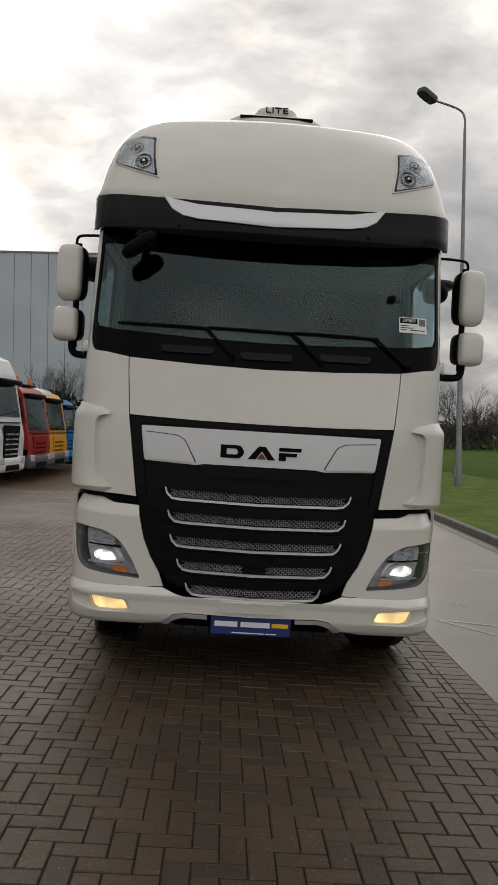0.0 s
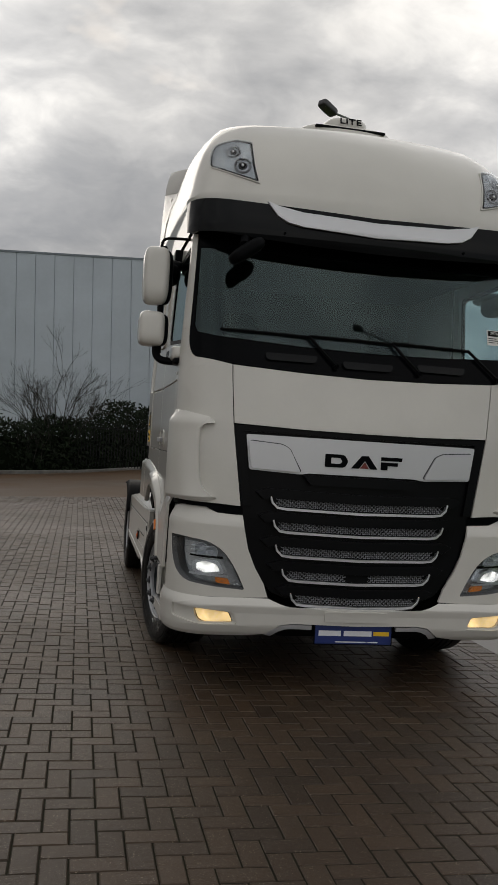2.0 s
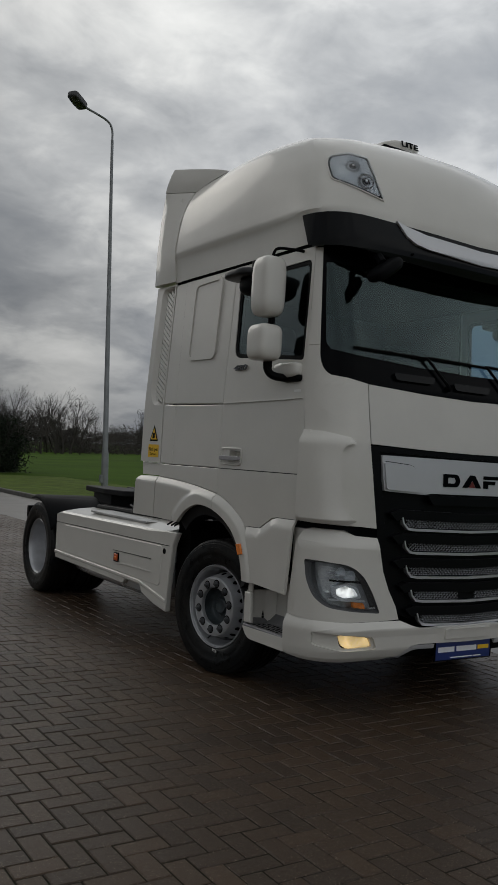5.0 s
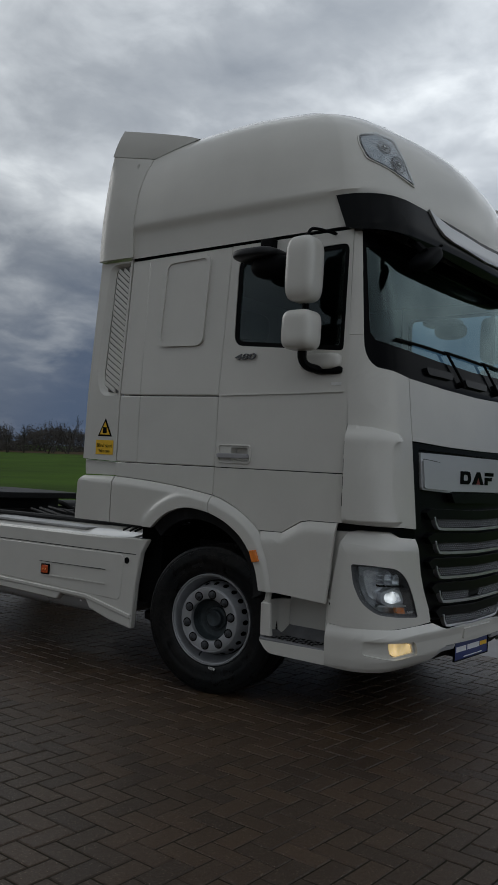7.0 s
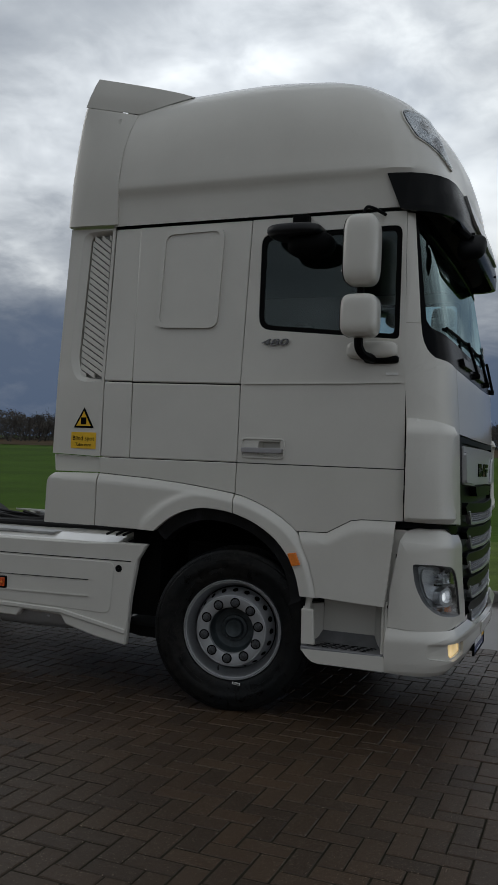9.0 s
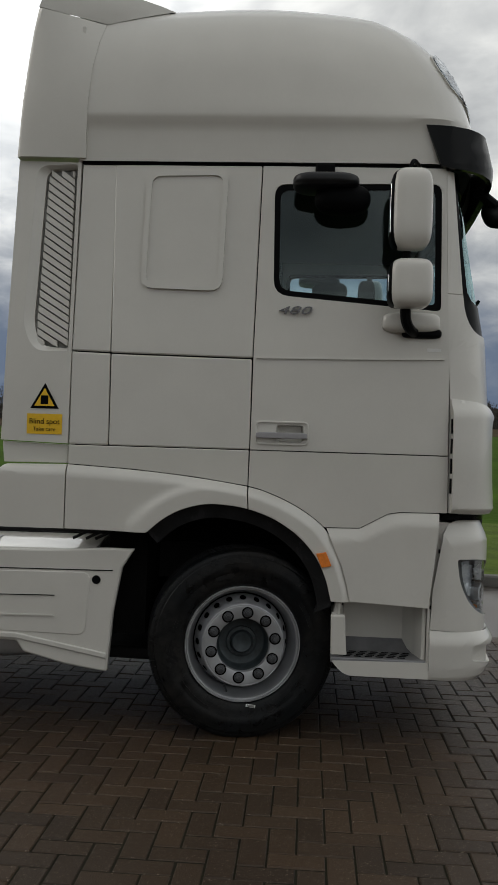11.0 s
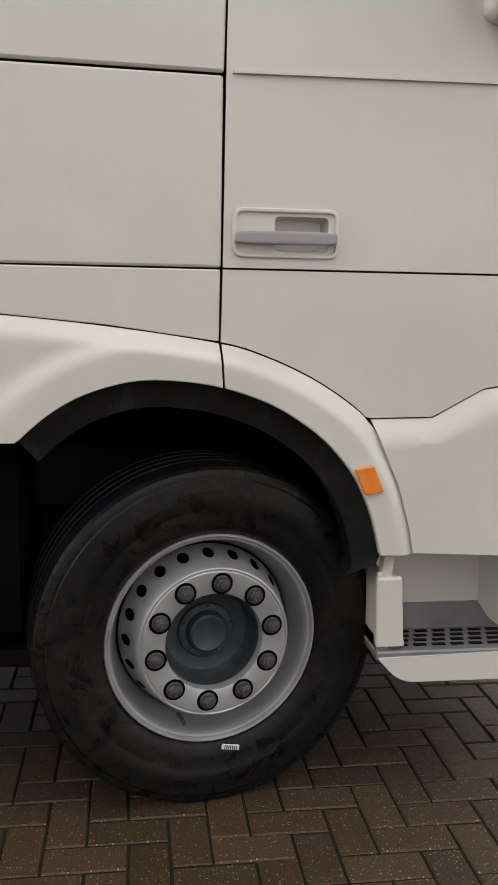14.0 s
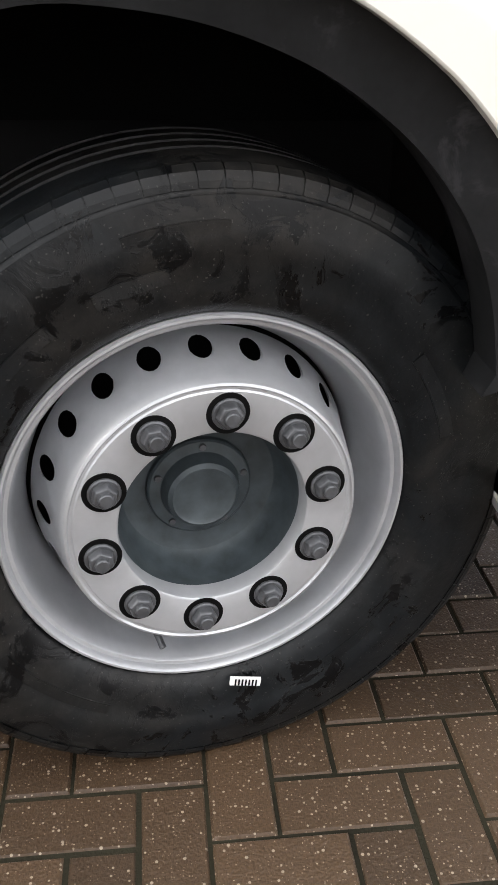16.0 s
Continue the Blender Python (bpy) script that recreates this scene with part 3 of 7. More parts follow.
def strip_panel(name, outer, inner, n, m, form, off, thick):
    """A panel swept between two edge lines, with an even grid."""
    a, b = resample(outer, n), resample(inner, n)
    share = [0.0] + [(k / m) ** 1.35 for k in range(1, m)] + [1.0]
    for side in (-1, 1):
        bm = bmesh.new()
        front, back = [], []
        for p, q in zip(a, b):
            line = [p.lerp(q, t) for t in share]
            rise = [off + form(r.x, r.y) for r in line]
            front.append([bm.verts.new(CAB.at(side * r.x, r.y, d)) for r, d in zip(line, rise)])
            back.append([bm.verts.new(CAB.at(side * r.x, r.y, d - thick)) for r, d in zip(line, rise)])
        for grid in (front, back):
            for r1, r2 in zip(grid, grid[1:]):
                for k in range(m):
                    bm.faces.new((r1[k], r1[k + 1], r2[k + 1], r2[k]))
        for i in range(n - 1):
            for k in (0, m):
                bm.faces.new((front[i][k], front[i + 1][k], back[i + 1][k], back[i][k]))
        for i in (0, n - 1):
            for k in range(m):
                bm.faces.new((front[i][k], front[i][k + 1], back[i][k + 1], back[i][k]))
        bmesh.ops.recalc_face_normals(bm, faces=bm.faces)
        part(name, bm, PAINT, truck, smooth=True, bevel=0.005, limit=70)


def arch_form(s, z):
    """A sloped shoulder below the seam, and the lip swelling towards the tyre."""
    d = 0.028 * max(0.0, min(1.0, gap_to(shoulder, (s, z)) / 0.045))
    return d + 0.018 * (1 - ease((gap_to(ARCH_LINE, (s, z)) - 0.075) / 0.045)) * ease((s - sy(1.0)) / 0.3)


ARCH_LINE = Z(*[p for p in arch_in if p[0] < 1.83])
panel("door_lower_skin", Z((0.304, 1.4835), (1.309, 1.4835), (1.312, 1.3015), *[(y, z + 0.0045) for y, z in arch_out if 0.917 < y < 1.30], (0.913, 1.106), (0.74, 1.1095), (0.70, 1.1315), (0.60, 1.1865), (0.54, 1.1965), (0.302, 1.1995)), parent=doors)
strip_panel("arch_panel", Z(*arch_out[: cut_o + 1]), Z(*reversed(arch_in[cut_i:])), 64, 16, arch_form, 0.003, 0.03)
strip_panel("arch_panel", Z((1.311, 1.2965), *arch_out[cut_o + 1 :]), Z((1.304, 1.1865), *reversed(arch_in[:cut_i])), 48, 12, arch_form, 0.003, 0.03)
for side in (-1, 1):
    bm = bmesh.new()
    line = [(0.89, 0.70)] + [p for p in arch_in if p[0] < 1.83]
    for (y, z), (y2, z2) in zip(line, line[1:]):
        c = Vector((0, 1.33, 0.5))
        q = []
        for yy, zz in ((y, z), (y2, z2)):
            d = (Vector((0, yy, zz)) - c).normalized()
            o = Vector((0, yy, zz)) + d * 0.012
            i = Vector((0, yy, zz)) - d * 0.075
            q.append((o, i))
        for x0, x1 in ((1.222, 0.72),):
            vs = [bm.verts.new((side * x0, q[0][0].y, q[0][0].z)), bm.verts.new((side * x0, q[1][0].y, q[1][0].z)), bm.verts.new((side * (x0 - 0.015), q[1][1].y, q[1][1].z)), bm.verts.new((side * (x0 - 0.015), q[0][1].y, q[0][1].z)), bm.verts.new((side * x1, q[0][0].y, q[0][0].z + 0.03)), bm.verts.new((side * x1, q[1][0].y, q[1][0].z + 0.03)), bm.verts.new((side * 1.1, q[1][1].y, q[1][1].z)), bm.verts.new((side * 1.1, q[0][1].y, q[0][1].z))]
            bm.faces.new(vs[:4])
            bm.faces.new((vs[3], vs[2], vs[6], vs[7]))
            bm.faces.new((vs[0], vs[1], vs[5], vs[4]))
    bmesh.ops.remove_doubles(bm, verts=bm.verts, dist=1e-4)
    part("arch_liner", bm, ARCH_PLASTIC, truck, "black plastic wheel arch liner", smooth=True)

TREAD = material("worn_grey_tread", (0.20, 0.20, 0.21), 0.36, metal=0.25, vary=0.2, vary_scale=8)
# step cover, step and its tread
COVER_TOP = Z((0.342, 1.195), (0.54, 1.192), (0.60, 1.182), (0.70, 1.127), (0.74, 1.105), (0.908, 1.102))
panel("step_cover", COVER_TOP + Z((0.862, 0.995), (0.828, 0.919), (0.796, 0.81), (0.782, 0.738), (0.388, 0.72), (0.368, 0.90)), off=-0.004, bevel=0.006, step=0.02, relief=lambda s, z: 0.024 * max(0.0, min(1.0, gap_to(COVER_TOP, (s, z)) / 0.055)))
panel("step_post", Z((0.80, 0.665), (0.872, 0.665), (0.868, 0.462), (0.785, 0.462), (0.79, 0.50)), off=0.0, thick=0.03)
panel("step_skirt", rounded(Z((0.865, 0.435), (0.38, 0.445), (0.376, 0.362), (0.80, 0.362)), [0.01, 0.01, 0.01, 0.06]), off=0.01, thick=0.05, bevel=0.012)
for side in (-1, 1):
    m = Matrix.Scale(side, 4, (1, 0, 0))
    part("step_back", boxed((0.985, 0.38, 0.44), (1.0, 0.80, 0.78), m), PAINT, truck, bevel=0.004)
    part("step_corner", prism(rounded([(0.39, 0.985), (0.50, 0.985), (0.44, 1.06), (0.41, 1.19), (0.39, 1.19)], 0.02), 0.30, lambda u, v, w: (side * v, u, 0.44 + w)), PAINT, truck, bevel=0.004)
    part("step_rear", prism(rounded([(0.852, 0.985), (0.868, 0.985), (0.868, 1.205), (0.852, 1.205), (0.845, 1.06), (0.80, 1.0), (0.80, 0.985)], 0.012), 0.235, lambda u, v, w: (side * v, u, 0.44 + w)), PAINT, truck, bevel=0.004)
    tread = part("step_tread", boxed((0.99, 0.39, 0.425), (1.225, 0.868, 0.452), m), TREAD, truck, "grey ribbed step tread", bevel=0.006)
    part("tread_lip", prism([(0.985, 0.45), (0.985, 0.512), (0.998, 0.516), (1.03, 0.47), (1.06, 0.452)], 0.47, lambda u, v, w: (side * u, 0.395 + w, v)), TREAD, tread, bevel=0.004)
    part("tread_lip", prism([(0.868, 0.45), (0.868, 0.495), (0.855, 0.497), (0.825, 0.452)], 0.22, lambda u, v, w: (side * (0.995 + w), u, v)), TREAD, tread, bevel=0.004)
    for i in range(6):
        for j in range(4):
            part("tread_slot", boxed((1.075 + 0.034 * j, 0.455 + 0.055 * i + 0.012 * j, 0.4495), (1.090 + 0.034 * j, 0.492 + 0.055 * i + 0.012 * j, 0.4545), m), BLACK, tread)
    part("step_end", boxed((0.98, 0.372, 0.36), (1.205, 0.388, 0.745), m), PAINT, truck, bevel=0.004)
    part("step_roof", boxed((0.98, 0.39, 0.77), (1.17, 0.80, 0.78), m), PAINT, truck)
    for zz in (1.003, 0.72, 0.588):
        part("panel_bolt", lathe([(0.0, 0.0001), (0.003, 0.006), (0.003, 0.011), (-0.004, 0.013)], 12, "Y", m=Matrix.Translation((side * 1.196, 0.374 if zz < 0.9 else 0.335, zz)) @ m), BLACK, truck)
    # Added near-black box keeps the gap behind the wheel dark.
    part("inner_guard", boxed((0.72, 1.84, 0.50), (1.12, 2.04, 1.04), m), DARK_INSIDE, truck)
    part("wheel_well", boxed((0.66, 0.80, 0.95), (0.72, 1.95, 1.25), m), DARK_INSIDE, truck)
    part("arch_stay", tube([(side * 1.19, 0.83, 0.76), (side * 1.19, 0.845, 0.64)], 0.02), PAINT, truck)
    part("gap_filler", boxed((1.0, 0.29, 0.62), (1.178, 0.40, 1.15), m), PAINT, truck)

# rear side fairing of the cab, with its louvre
louvre = rounded(Z((2.262, 2.955), (2.475, 2.945), (2.515, 2.09), (2.45, 1.965), (2.270, 1.968)), [0.015, 0.06, 0.09, 0.06, 0.015])
louvre_in = rounded(Z((2.272, 2.940), (2.432, 2.928), (2.466, 2.10), (2.42, 1.995), (2.280, 1.985)), [0.015, 0.05, 0.08, 0.05, 0.015])
panel("cab_fairing", Z((2.243, 2.962), (2.575, 2.972), (2.60, 1.95), (2.612, 1.50), (2.258, 1.49)), holes=[louvre], thick=0.03, bevel=0.008)
panel("cab_fairing", Z((2.258, 1.484), (2.61, 1.494), (2.60, 1.385), (2.258, 1.388)), off=-0.02, thick=0.03)
panel("cab_fairing", rounded(Z((2.258, 1.383), (2.585, 1.376), (2.625, 1.33), (2.632, 1.05), (2.258, 1.052)), [0, 0.02, 0.03, 0.01, 0]), off=0.002, thick=0.03, bevel=0.006, step=0.02, relief=lambda s, z: 0.030 * ease((1.383 - z) / 0.042))
for side in (-1, 1):
    bm = bmesh.new()
    rings = [[bm.verts.new(CAB.at(side * s, z, d)) for s, z in ring] for ring, d in ((louvre, 0.001), (louvre_in, -0.026), (louvre_in, -0.05))]
    for r1, r2 in zip(rings, rings[1:]):
        for i in range(len(r1)):
            bm.faces.new((r1[i], r1[(i + 1) % len(r1)], r2[(i + 1) % len(r1)], r2[i]))
    bmesh.ops.recalc_face_normals(bm, faces=bm.faces)
    part("louvre_frame", bm, PAINT, truck, smooth=True, sharp=40)
panel("louvre_back", louvre_in, material("louvre_shadow_grey", (0.30, 0.30, 0.29), 0.7), off=-0.05, thick=0.01, bevel=0)
for i in range(-2, 24):
    z = 2.890 - i * 0.0405
    a, b = 2.418 + 0.028 * min(1, max(0, (2.865 - z) / 0.75)), 2.281
    hi_t, lo_t = min(1.0, (2.982 - z) / 0.1), max(0.0, (2.074 - z) / 0.1)
    if hi_t - lo_t < 0.08:
        continue
    at = lambda t, d: (b + (a - b) * t, z + d + 0.1 * t)
    panel("louvre_slat", Z(at(lo_t, -0.084), at(lo_t, -0.051), at(hi_t, -0.051), at(hi_t, -0.084)), off=-0.020, thick=0.022, bevel=0.003)

# roof shell
bm = bmesh.new()
levels = [2.97, 3.06, 3.12, 3.165, 3.19, 3.215, 3.26, 3.33, 3.40, 3.47, 3.54, 3.60, 3.66, 3.71, 3.76, 3.80, 3.835, 3.865, 3.89, 3.91, 3.93, 3.945]
ss = [fx(x) for x in np.linspace(0, 1.0, 14)] + [fx(1.0) + (sy(0.36) - fx(1.0)) * t for t in np.linspace(0.1, 1, 9)] + [sy(y) for y in (0.5, 0.7, 0.95, 1.25, 1.6, 1.95, 2.25)]
ss = [-s for s in reversed(ss[1:])] + ss
rows = [[bm.verts.new(ROOF.at(s, z)) for s in ss] for z in levels]
for r in rows[4:]:
    for v in r:
        if v.co.y > 1.3:
            v.co.z -= 0.045 * (v.co.y - 1.3) * max(0.0, (v.co.z - 3.2) / 0.7)
for a, b in zip(rows, rows[1:]):
    for i in range(len(ss) - 1):
        bm.faces.new((a[i], a[i + 1], b[i + 1], b[i]))
half = len(ss) // 2
for i in range(half):
    a, b, c, d = rows[-1][i], rows[-1][i + 1], rows[-1][-2 - i], rows[-1][-1 - i]
    bm.faces.new([a, b, c, d] if b is not c else [a, b, d])
for row, row2 in zip(rows, rows[1:]):
    bm.faces.new((row[0], row[-1], row2[-1], row2[0]))
bmesh.ops.recalc_face_normals(bm, faces=bm.faces)
part("roof_shell", bm, PAINT, truck, smooth=True, sharp=32)
panel("roof_gutter", Z((0.34, 2.968), (2.24, 2.978), (2.24, 2.962), (0.34, 2.952)), BLACK, off=-0.012, thick=0.02, bevel=0)


def loft(curves, thick_in=0.05):
    """A shell through rows of points (lists of equal length), returned inwards along its first and last columns."""
    bm = bmesh.new()
    rows = [[bm.verts.new(p) for p in row] for row in curves]
    for r1, r2 in zip(rows, rows[1:]):
        for i in range(len(r1) - 1):
            bm.faces.new((r1[i], r1[i + 1], r2[i + 1], r2[i]))
    bmesh.ops.recalc_face_normals(bm, faces=bm.faces)
    return bm


def roof_x(y, z):
    return float(np.interp(z + (0.045 * (y - 1.3) if y > 1.3 else 0), ROOF.wz, ROOF.w))


for side in (-1, 1):
    rows = [[(side * 0.9, y, 2.982) for y in (2.22, 2.24, 2.3, 2.4, 2.5, 2.56, 2.57)]]
    for z, yf, yb, xb in ((2.980, 2.215, 2.578, 1.215), (3.1, 2.214, 2.568, 1.22), (3.25, 2.208, 2.555, 1.225), (3.45, 2.195, 2.53, 1.222), (3.6, 2.172, 2.51, 1.215), (3.715, 2.15, 2.49, 1.208)):
        xf = roof_x(yf, z) + 0.004
        k = min(1.0, (z - 2.98) / 0.6)
        rows.append([(side * x, y, z + 0.045 * t * k) for x, y, t in ((xf - 0.05, yf + 0.005, 0), (xf + 0.008, yf, 0), (xf + 0.35 * (xb - xf) + 0.006, yf + 0.3 * (yb - yf), 0.3), (xf + 0.75 * (xb - xf) + 0.006, yf + 0.68 * (yb - yf), 0.7), (xb, yb - 0.02, 1), (xb - 0.012, yb, 1), (xb - 0.4, yb + 0.01, 1))])
    part("roof_fairing", loft(rows), PAINT, truck, smooth=True, sharp=40)
    low, high = [], []
    for t in np.linspace(0, 1, 9):
        y0, z0 = 2.143 + 0.344 * t, 3.722 + 0.046 * t
        x0 = roof_x(2.143, 3.722) + 0.008 + (1.207 - roof_x(2.143, 3.722) - 0.008) * t
        y1 = 1.80 + 0.62 * t
        z1 = 3.836 + 0.125 * t ** 0.8
        x1 = roof_x(1.80, 3.836) + 0.004 + (1.165 - roof_x(1.80, 3.836)) * t
        low.append(Vector((side * x0, y0, z0)))
        high.append(Vector((side * x1, y1, z1)))
    rows = [low, [a.lerp(b, 0.35) + Vector((side * 0.008, 0, 0)) for a, b in zip(low, high)], [a.lerp(b, 0.7) + Vector((side * 0.008, 0, 0)) for a, b in zip(low, high)], high]
    part("roof_spoiler", loft(rows), PAINT, truck, smooth=True, sharp=40)
    part("spoiler_back", loft([[low[-1], high[-1]], [Vector((side * 0.8, 2.5, 3.76)), Vector((side * 0.8, 2.43, 3.96))]]), PAINT, truck)
top_rows = []
for t in np.linspace(0, 1, 9):
    y1, z1 = 1.80 + 0.62 * t, 3.836 + 0.125 * t ** 0.8
    x1 = roof_x(1.80, 3.836) + 0.004 + (1.165 - roof_x(1.80, 3.836)) * t
    top_rows.append([(x1 * k, y1, z1 + 0.02 * (1 - k * k) * t) for k in np.linspace(-1, 1, 11)])
part("roof_spoiler_top", loft(top_rows), PAINT, truck, smooth=True)

# visor and its bright strip
VISOR = Skin([(2.8, 1.205), (2.95, 1.215), (3.2, 1.215)], [(2.8, 0.10), (2.92, 0.045), (3.0, 0.04), (3.14, 0.08), (3.3, 0.14)], 0.5)
panel("sun_visor", [(-sy(0.46), 3.16), (-sy(0.3), 3.155)] + X((-1.1, 3.145), (-0.8, 3.135), (0, 3.11), (0.8, 3.135), (1.1, 3.145)) + [(sy(0.3), 3.155), (sy(0.46), 3.16), (sy(0.375), 2.955), (sy(0.3), 2.94)] + X((1.08, 2.925), (0.8, 2.90), (0.4, 2.882), (0, 2.875), (-0.4, 2.882), (-0.8, 2.90), (-1.08, 2.925)) + [(-sy(0.3), 2.94), (-sy(0.375), 2.955)], SMOKED, skin=VISOR, both=False, thick=0.03, label="dark smoked sun visor", bevel=0.006)
panel("visor_strip", X((-0.74, 3.145), (-0.66, 3.12), (-0.5, 3.092), (0, 3.072), (0.5, 3.092), (0.66, 3.12), (0.74, 3.145), (0.67, 3.05), (0.6, 3.01), (0.5, 2.995), (0, 2.972), (-0.5, 2.995), (-0.6, 3.01), (-0.67, 3.05)), SILVER_TRIM, skin=VISOR, both=False, off=0.014, thick=0.02, bevel=0.005, label="silver visor trim strip")
for x in (-0.62, 0.62):
    part("visor_bolt", lathe([(0, 0.0001), (-0.006, 0.008), (0.01, 0.009), (0.02, 0.0001)], 12, "Y", m=Matrix.Translation(VISOR.at(fx(x), 2.945, 0.004))), BLACK, truck)

# windscreen with its dark border
screen = [(-s, z) for s, z in SCREEN_CORNER] + X((-0.88, 2.085), (-0.45, 2.062), (0, 2.052), (0.45, 2.062), (0.88, 2.085)) + SCREEN_CORNER[::-1] + [(sy(0.210), 2.95), (-sy(0.210), 2.95)]
clear = [(-sy(0.162), 2.33), (-sy(0.13), 2.285)] + X((-1.0, 2.262), (-0.5, 2.235), (0, 2.225), (0.5, 2.235), (1.0, 2.262)) + [(sy(0.13), 2.285), (sy(0.162), 2.33), (sy(0.172), 2.85)] + X((1.0, 2.85), (-1.0, 2.85)) + [(-sy(0.172), 2.85)]
panel("windscreen_border", screen, GLOSS_BLACK, [clear], off=-0.006, both=False, thick=0.012, bevel=0, label="black windscreen surround")
panel("windscreen", [(-sy(0.166), 2.33), (-sy(0.13), 2.275)] + X((-1.0, 2.252), (-0.5, 2.225), (0, 2.215), (0.5, 2.225), (1.0, 2.252)) + [(sy(0.13), 2.275), (sy(0.166), 2.33), (sy(0.176), 2.86)] + X((1.0, 2.86), (-1.0, 2.86)) + [(-sy(0.176), 2.86)], GLASS, off=-0.012, both=False, thick=0, bevel=0, label="tinted windscreen glass")
for x in (-0.52, 0.0, 0.52):
    dz = -0.02 * (x == 0)
    panel("wiper_recess", rounded(X((x - 0.18, 2.172 + dz), (x + 0.18, 2.172 + dz), (x + 0.16, 2.124 + dz), (x - 0.16, 2.124 + dz)), 0.024), SMOKED, off=0.016, thick=0.03, both=False, bevel=0.013)

# grille
grille_edge = [(0.866, 1.697), (0.838, 1.5), (0.783, 1.165), (0.772, 1.10), (0.745, 0.95), (0.70, 0.82), (0.64, 0.72), (0.56, 0.63), (0.47, 0.592)]
panel("grille_panel", X(*grille_edge, *[(-x, z) for x, z in reversed(grille_edge)]), GRILLE_BLACK, off=-0.03, thick=0.03, both=False, bevel=0.003, label="black plastic grille panel")
panel("grille_bezel", X((0.866, 1.697), (0.838, 1.5), (0.786, 1.18), (0.73, 1.18), (0.775, 1.5), (0.79, 1.66), (0.4, 1.655), (0, 1.65), (-0.4, 1.655), (-0.79, 1.66), (-0.775, 1.5), (-0.73, 1.18), (-0.786, 1.18), (-0.838, 1.5), (-0.866, 1.697), (-0.4, 1.682), (0, 1.678), (0.4, 1.682)), GRILLE_BLACK, off=-0.004, thick=0.03, both=False)
panel("badge_trim", rounded(X((-0.785, 1.64), (0.785, 1.64), (0.755, 1.415), (0.42, 1.40), (0.36, 1.41), (-0.36, 1.41), (-0.42, 1.40), (-0.755, 1.415)), [0.015, 0.015, 0.02, 0.02, 0, 0, 0.02, 0.02]), SILVER_TRIM, off=0.006, thick=0.03, both=False, label="brushed silver badge panel")
panel("badge_groove", rounded(X((0.762, 1.606), (0.548, 1.591), (0.495, 1.564), (0.411, 1.414), (0.735, 1.432)), 0.02), BOLT, off=0.0095, thick=0.012, bevel=0)
panel("grille_chin", rounded(X((-0.40, 1.398), (0.40, 1.398), (0.35, 1.335), (-0.35, 1.335)), 0.02), GRILLE_BLACK, off=0.016, thick=0.05, both=False, bevel=0.016)
panel("badge_wing", rounded(X((0.77, 1.60), (0.55, 1.585), (0.50, 1.56), (0.42, 1.412), (0.745, 1.425)), 0.02), SILVER_TRIM, off=0.022, thick=0.02, bevel=0.009)
MESH_GREY = material("grille_mesh_grey", (0.30, 0.31, 0.33), 0.45, metal=0.3, vary=0.1)
rows_of = [(1.238, 0.60), (1.088, 0.575), (0.932, 0.552), (0.776, 0.50), (0.622, 0.435)]
for z, half_w in rows_of:
    top, dip = z + 0.002, 0.066
    panel("grille_slat", X((half_w + 0.10, top + 0.035), (half_w + 0.03, top + 0.06), (0, top + 0.045), (-half_w - 0.03, top + 0.06), (-half_w - 0.10, top + 0.035), (-half_w - 0.05, top - 0.01), (-half_w + 0.02, top - 0.002), (0, top - 0.016), (half_w - 0.02, top - 0.002), (half_w + 0.05, top - 0.01)), GRILLE_BLACK, off=0.012, thick=0.04, both=False, bevel=0.008)
    panel("grille_trim", X((half_w, top + 0.012), (half_w - 0.012, top - 0.024), (half_w - 0.045, top - dip + 0.012), (half_w - 0.1, top - dip + 0.006), (0, top - dip - 0.004), (-half_w + 0.1, top - dip + 0.006), (-half_w + 0.045, top - dip + 0.012), (-half_w + 0.012, top - 0.024), (-half_w, top + 0.012), (-half_w - 0.008, top + 0.006), (-half_w + 0.004, top - 0.034), (-half_w + 0.04, top - dip - 0.002), (-half_w + 0.1, top - dip - 0.01), (0, top - dip - 0.02), (half_w - 0.1, top - dip - 0.01), (half_w - 0.04, top - dip - 0.002), (half_w - 0.004, top - 0.034), (half_w + 0.008, top + 0.006)), CHROME, off=0.02, thick=0.03, both=False, bevel=0.003, label="chrome grille trim strip")
    # perforated insert: two courses of small oblong holes left between webs
    split = abs(z - 0.776) < 0.01
    meshes = [bmesh.new(), bmesh.new()] if split else [bmesh.new()]
    count = int(half_w * 2 / 0.032)
    for row in range(4):
        for i in range(count + 1):
            x = -half_w + 0.045 + (2 * half_w - 0.09) * (i + 0.5 * (row % 2)) / count
            if abs(x) > half_w - 0.04 or (split and abs(x) < 0.075):
                continue
            bm = meshes[1 if split and x > 0 else 0]
            zc = top - 0.004 - 0.0128 * row - 0.011 * (1 - (x / half_w) ** 2)
            hexa = [(x + 0.0145 * math.cos(q), zc + 0.0065 * math.sin(q)) for q in np.linspace(0, 2 * math.pi, 7)[:-1]]
            ring = [(x + 0.0098 * math.cos(q), zc + 0.0038 * math.sin(q)) for q in np.linspace(0, 2 * math.pi, 7)[:-1]]
            o = [bm.verts.new(CAB.at(fx(a), b, 0.006)) for a, b in hexa]
            p = [bm.verts.new(CAB.at(fx(a), b, 0.003)) for a, b in ring]
            for k in range(6):
                bm.faces.new((o[k], o[(k + 1) % 6], p[(k + 1) % 6], p[k]))
    for bm in meshes:
        part("grille_mesh", bm, MESH_GREY, truck, "perforated silver grille mesh")["kind"] = "stuff"
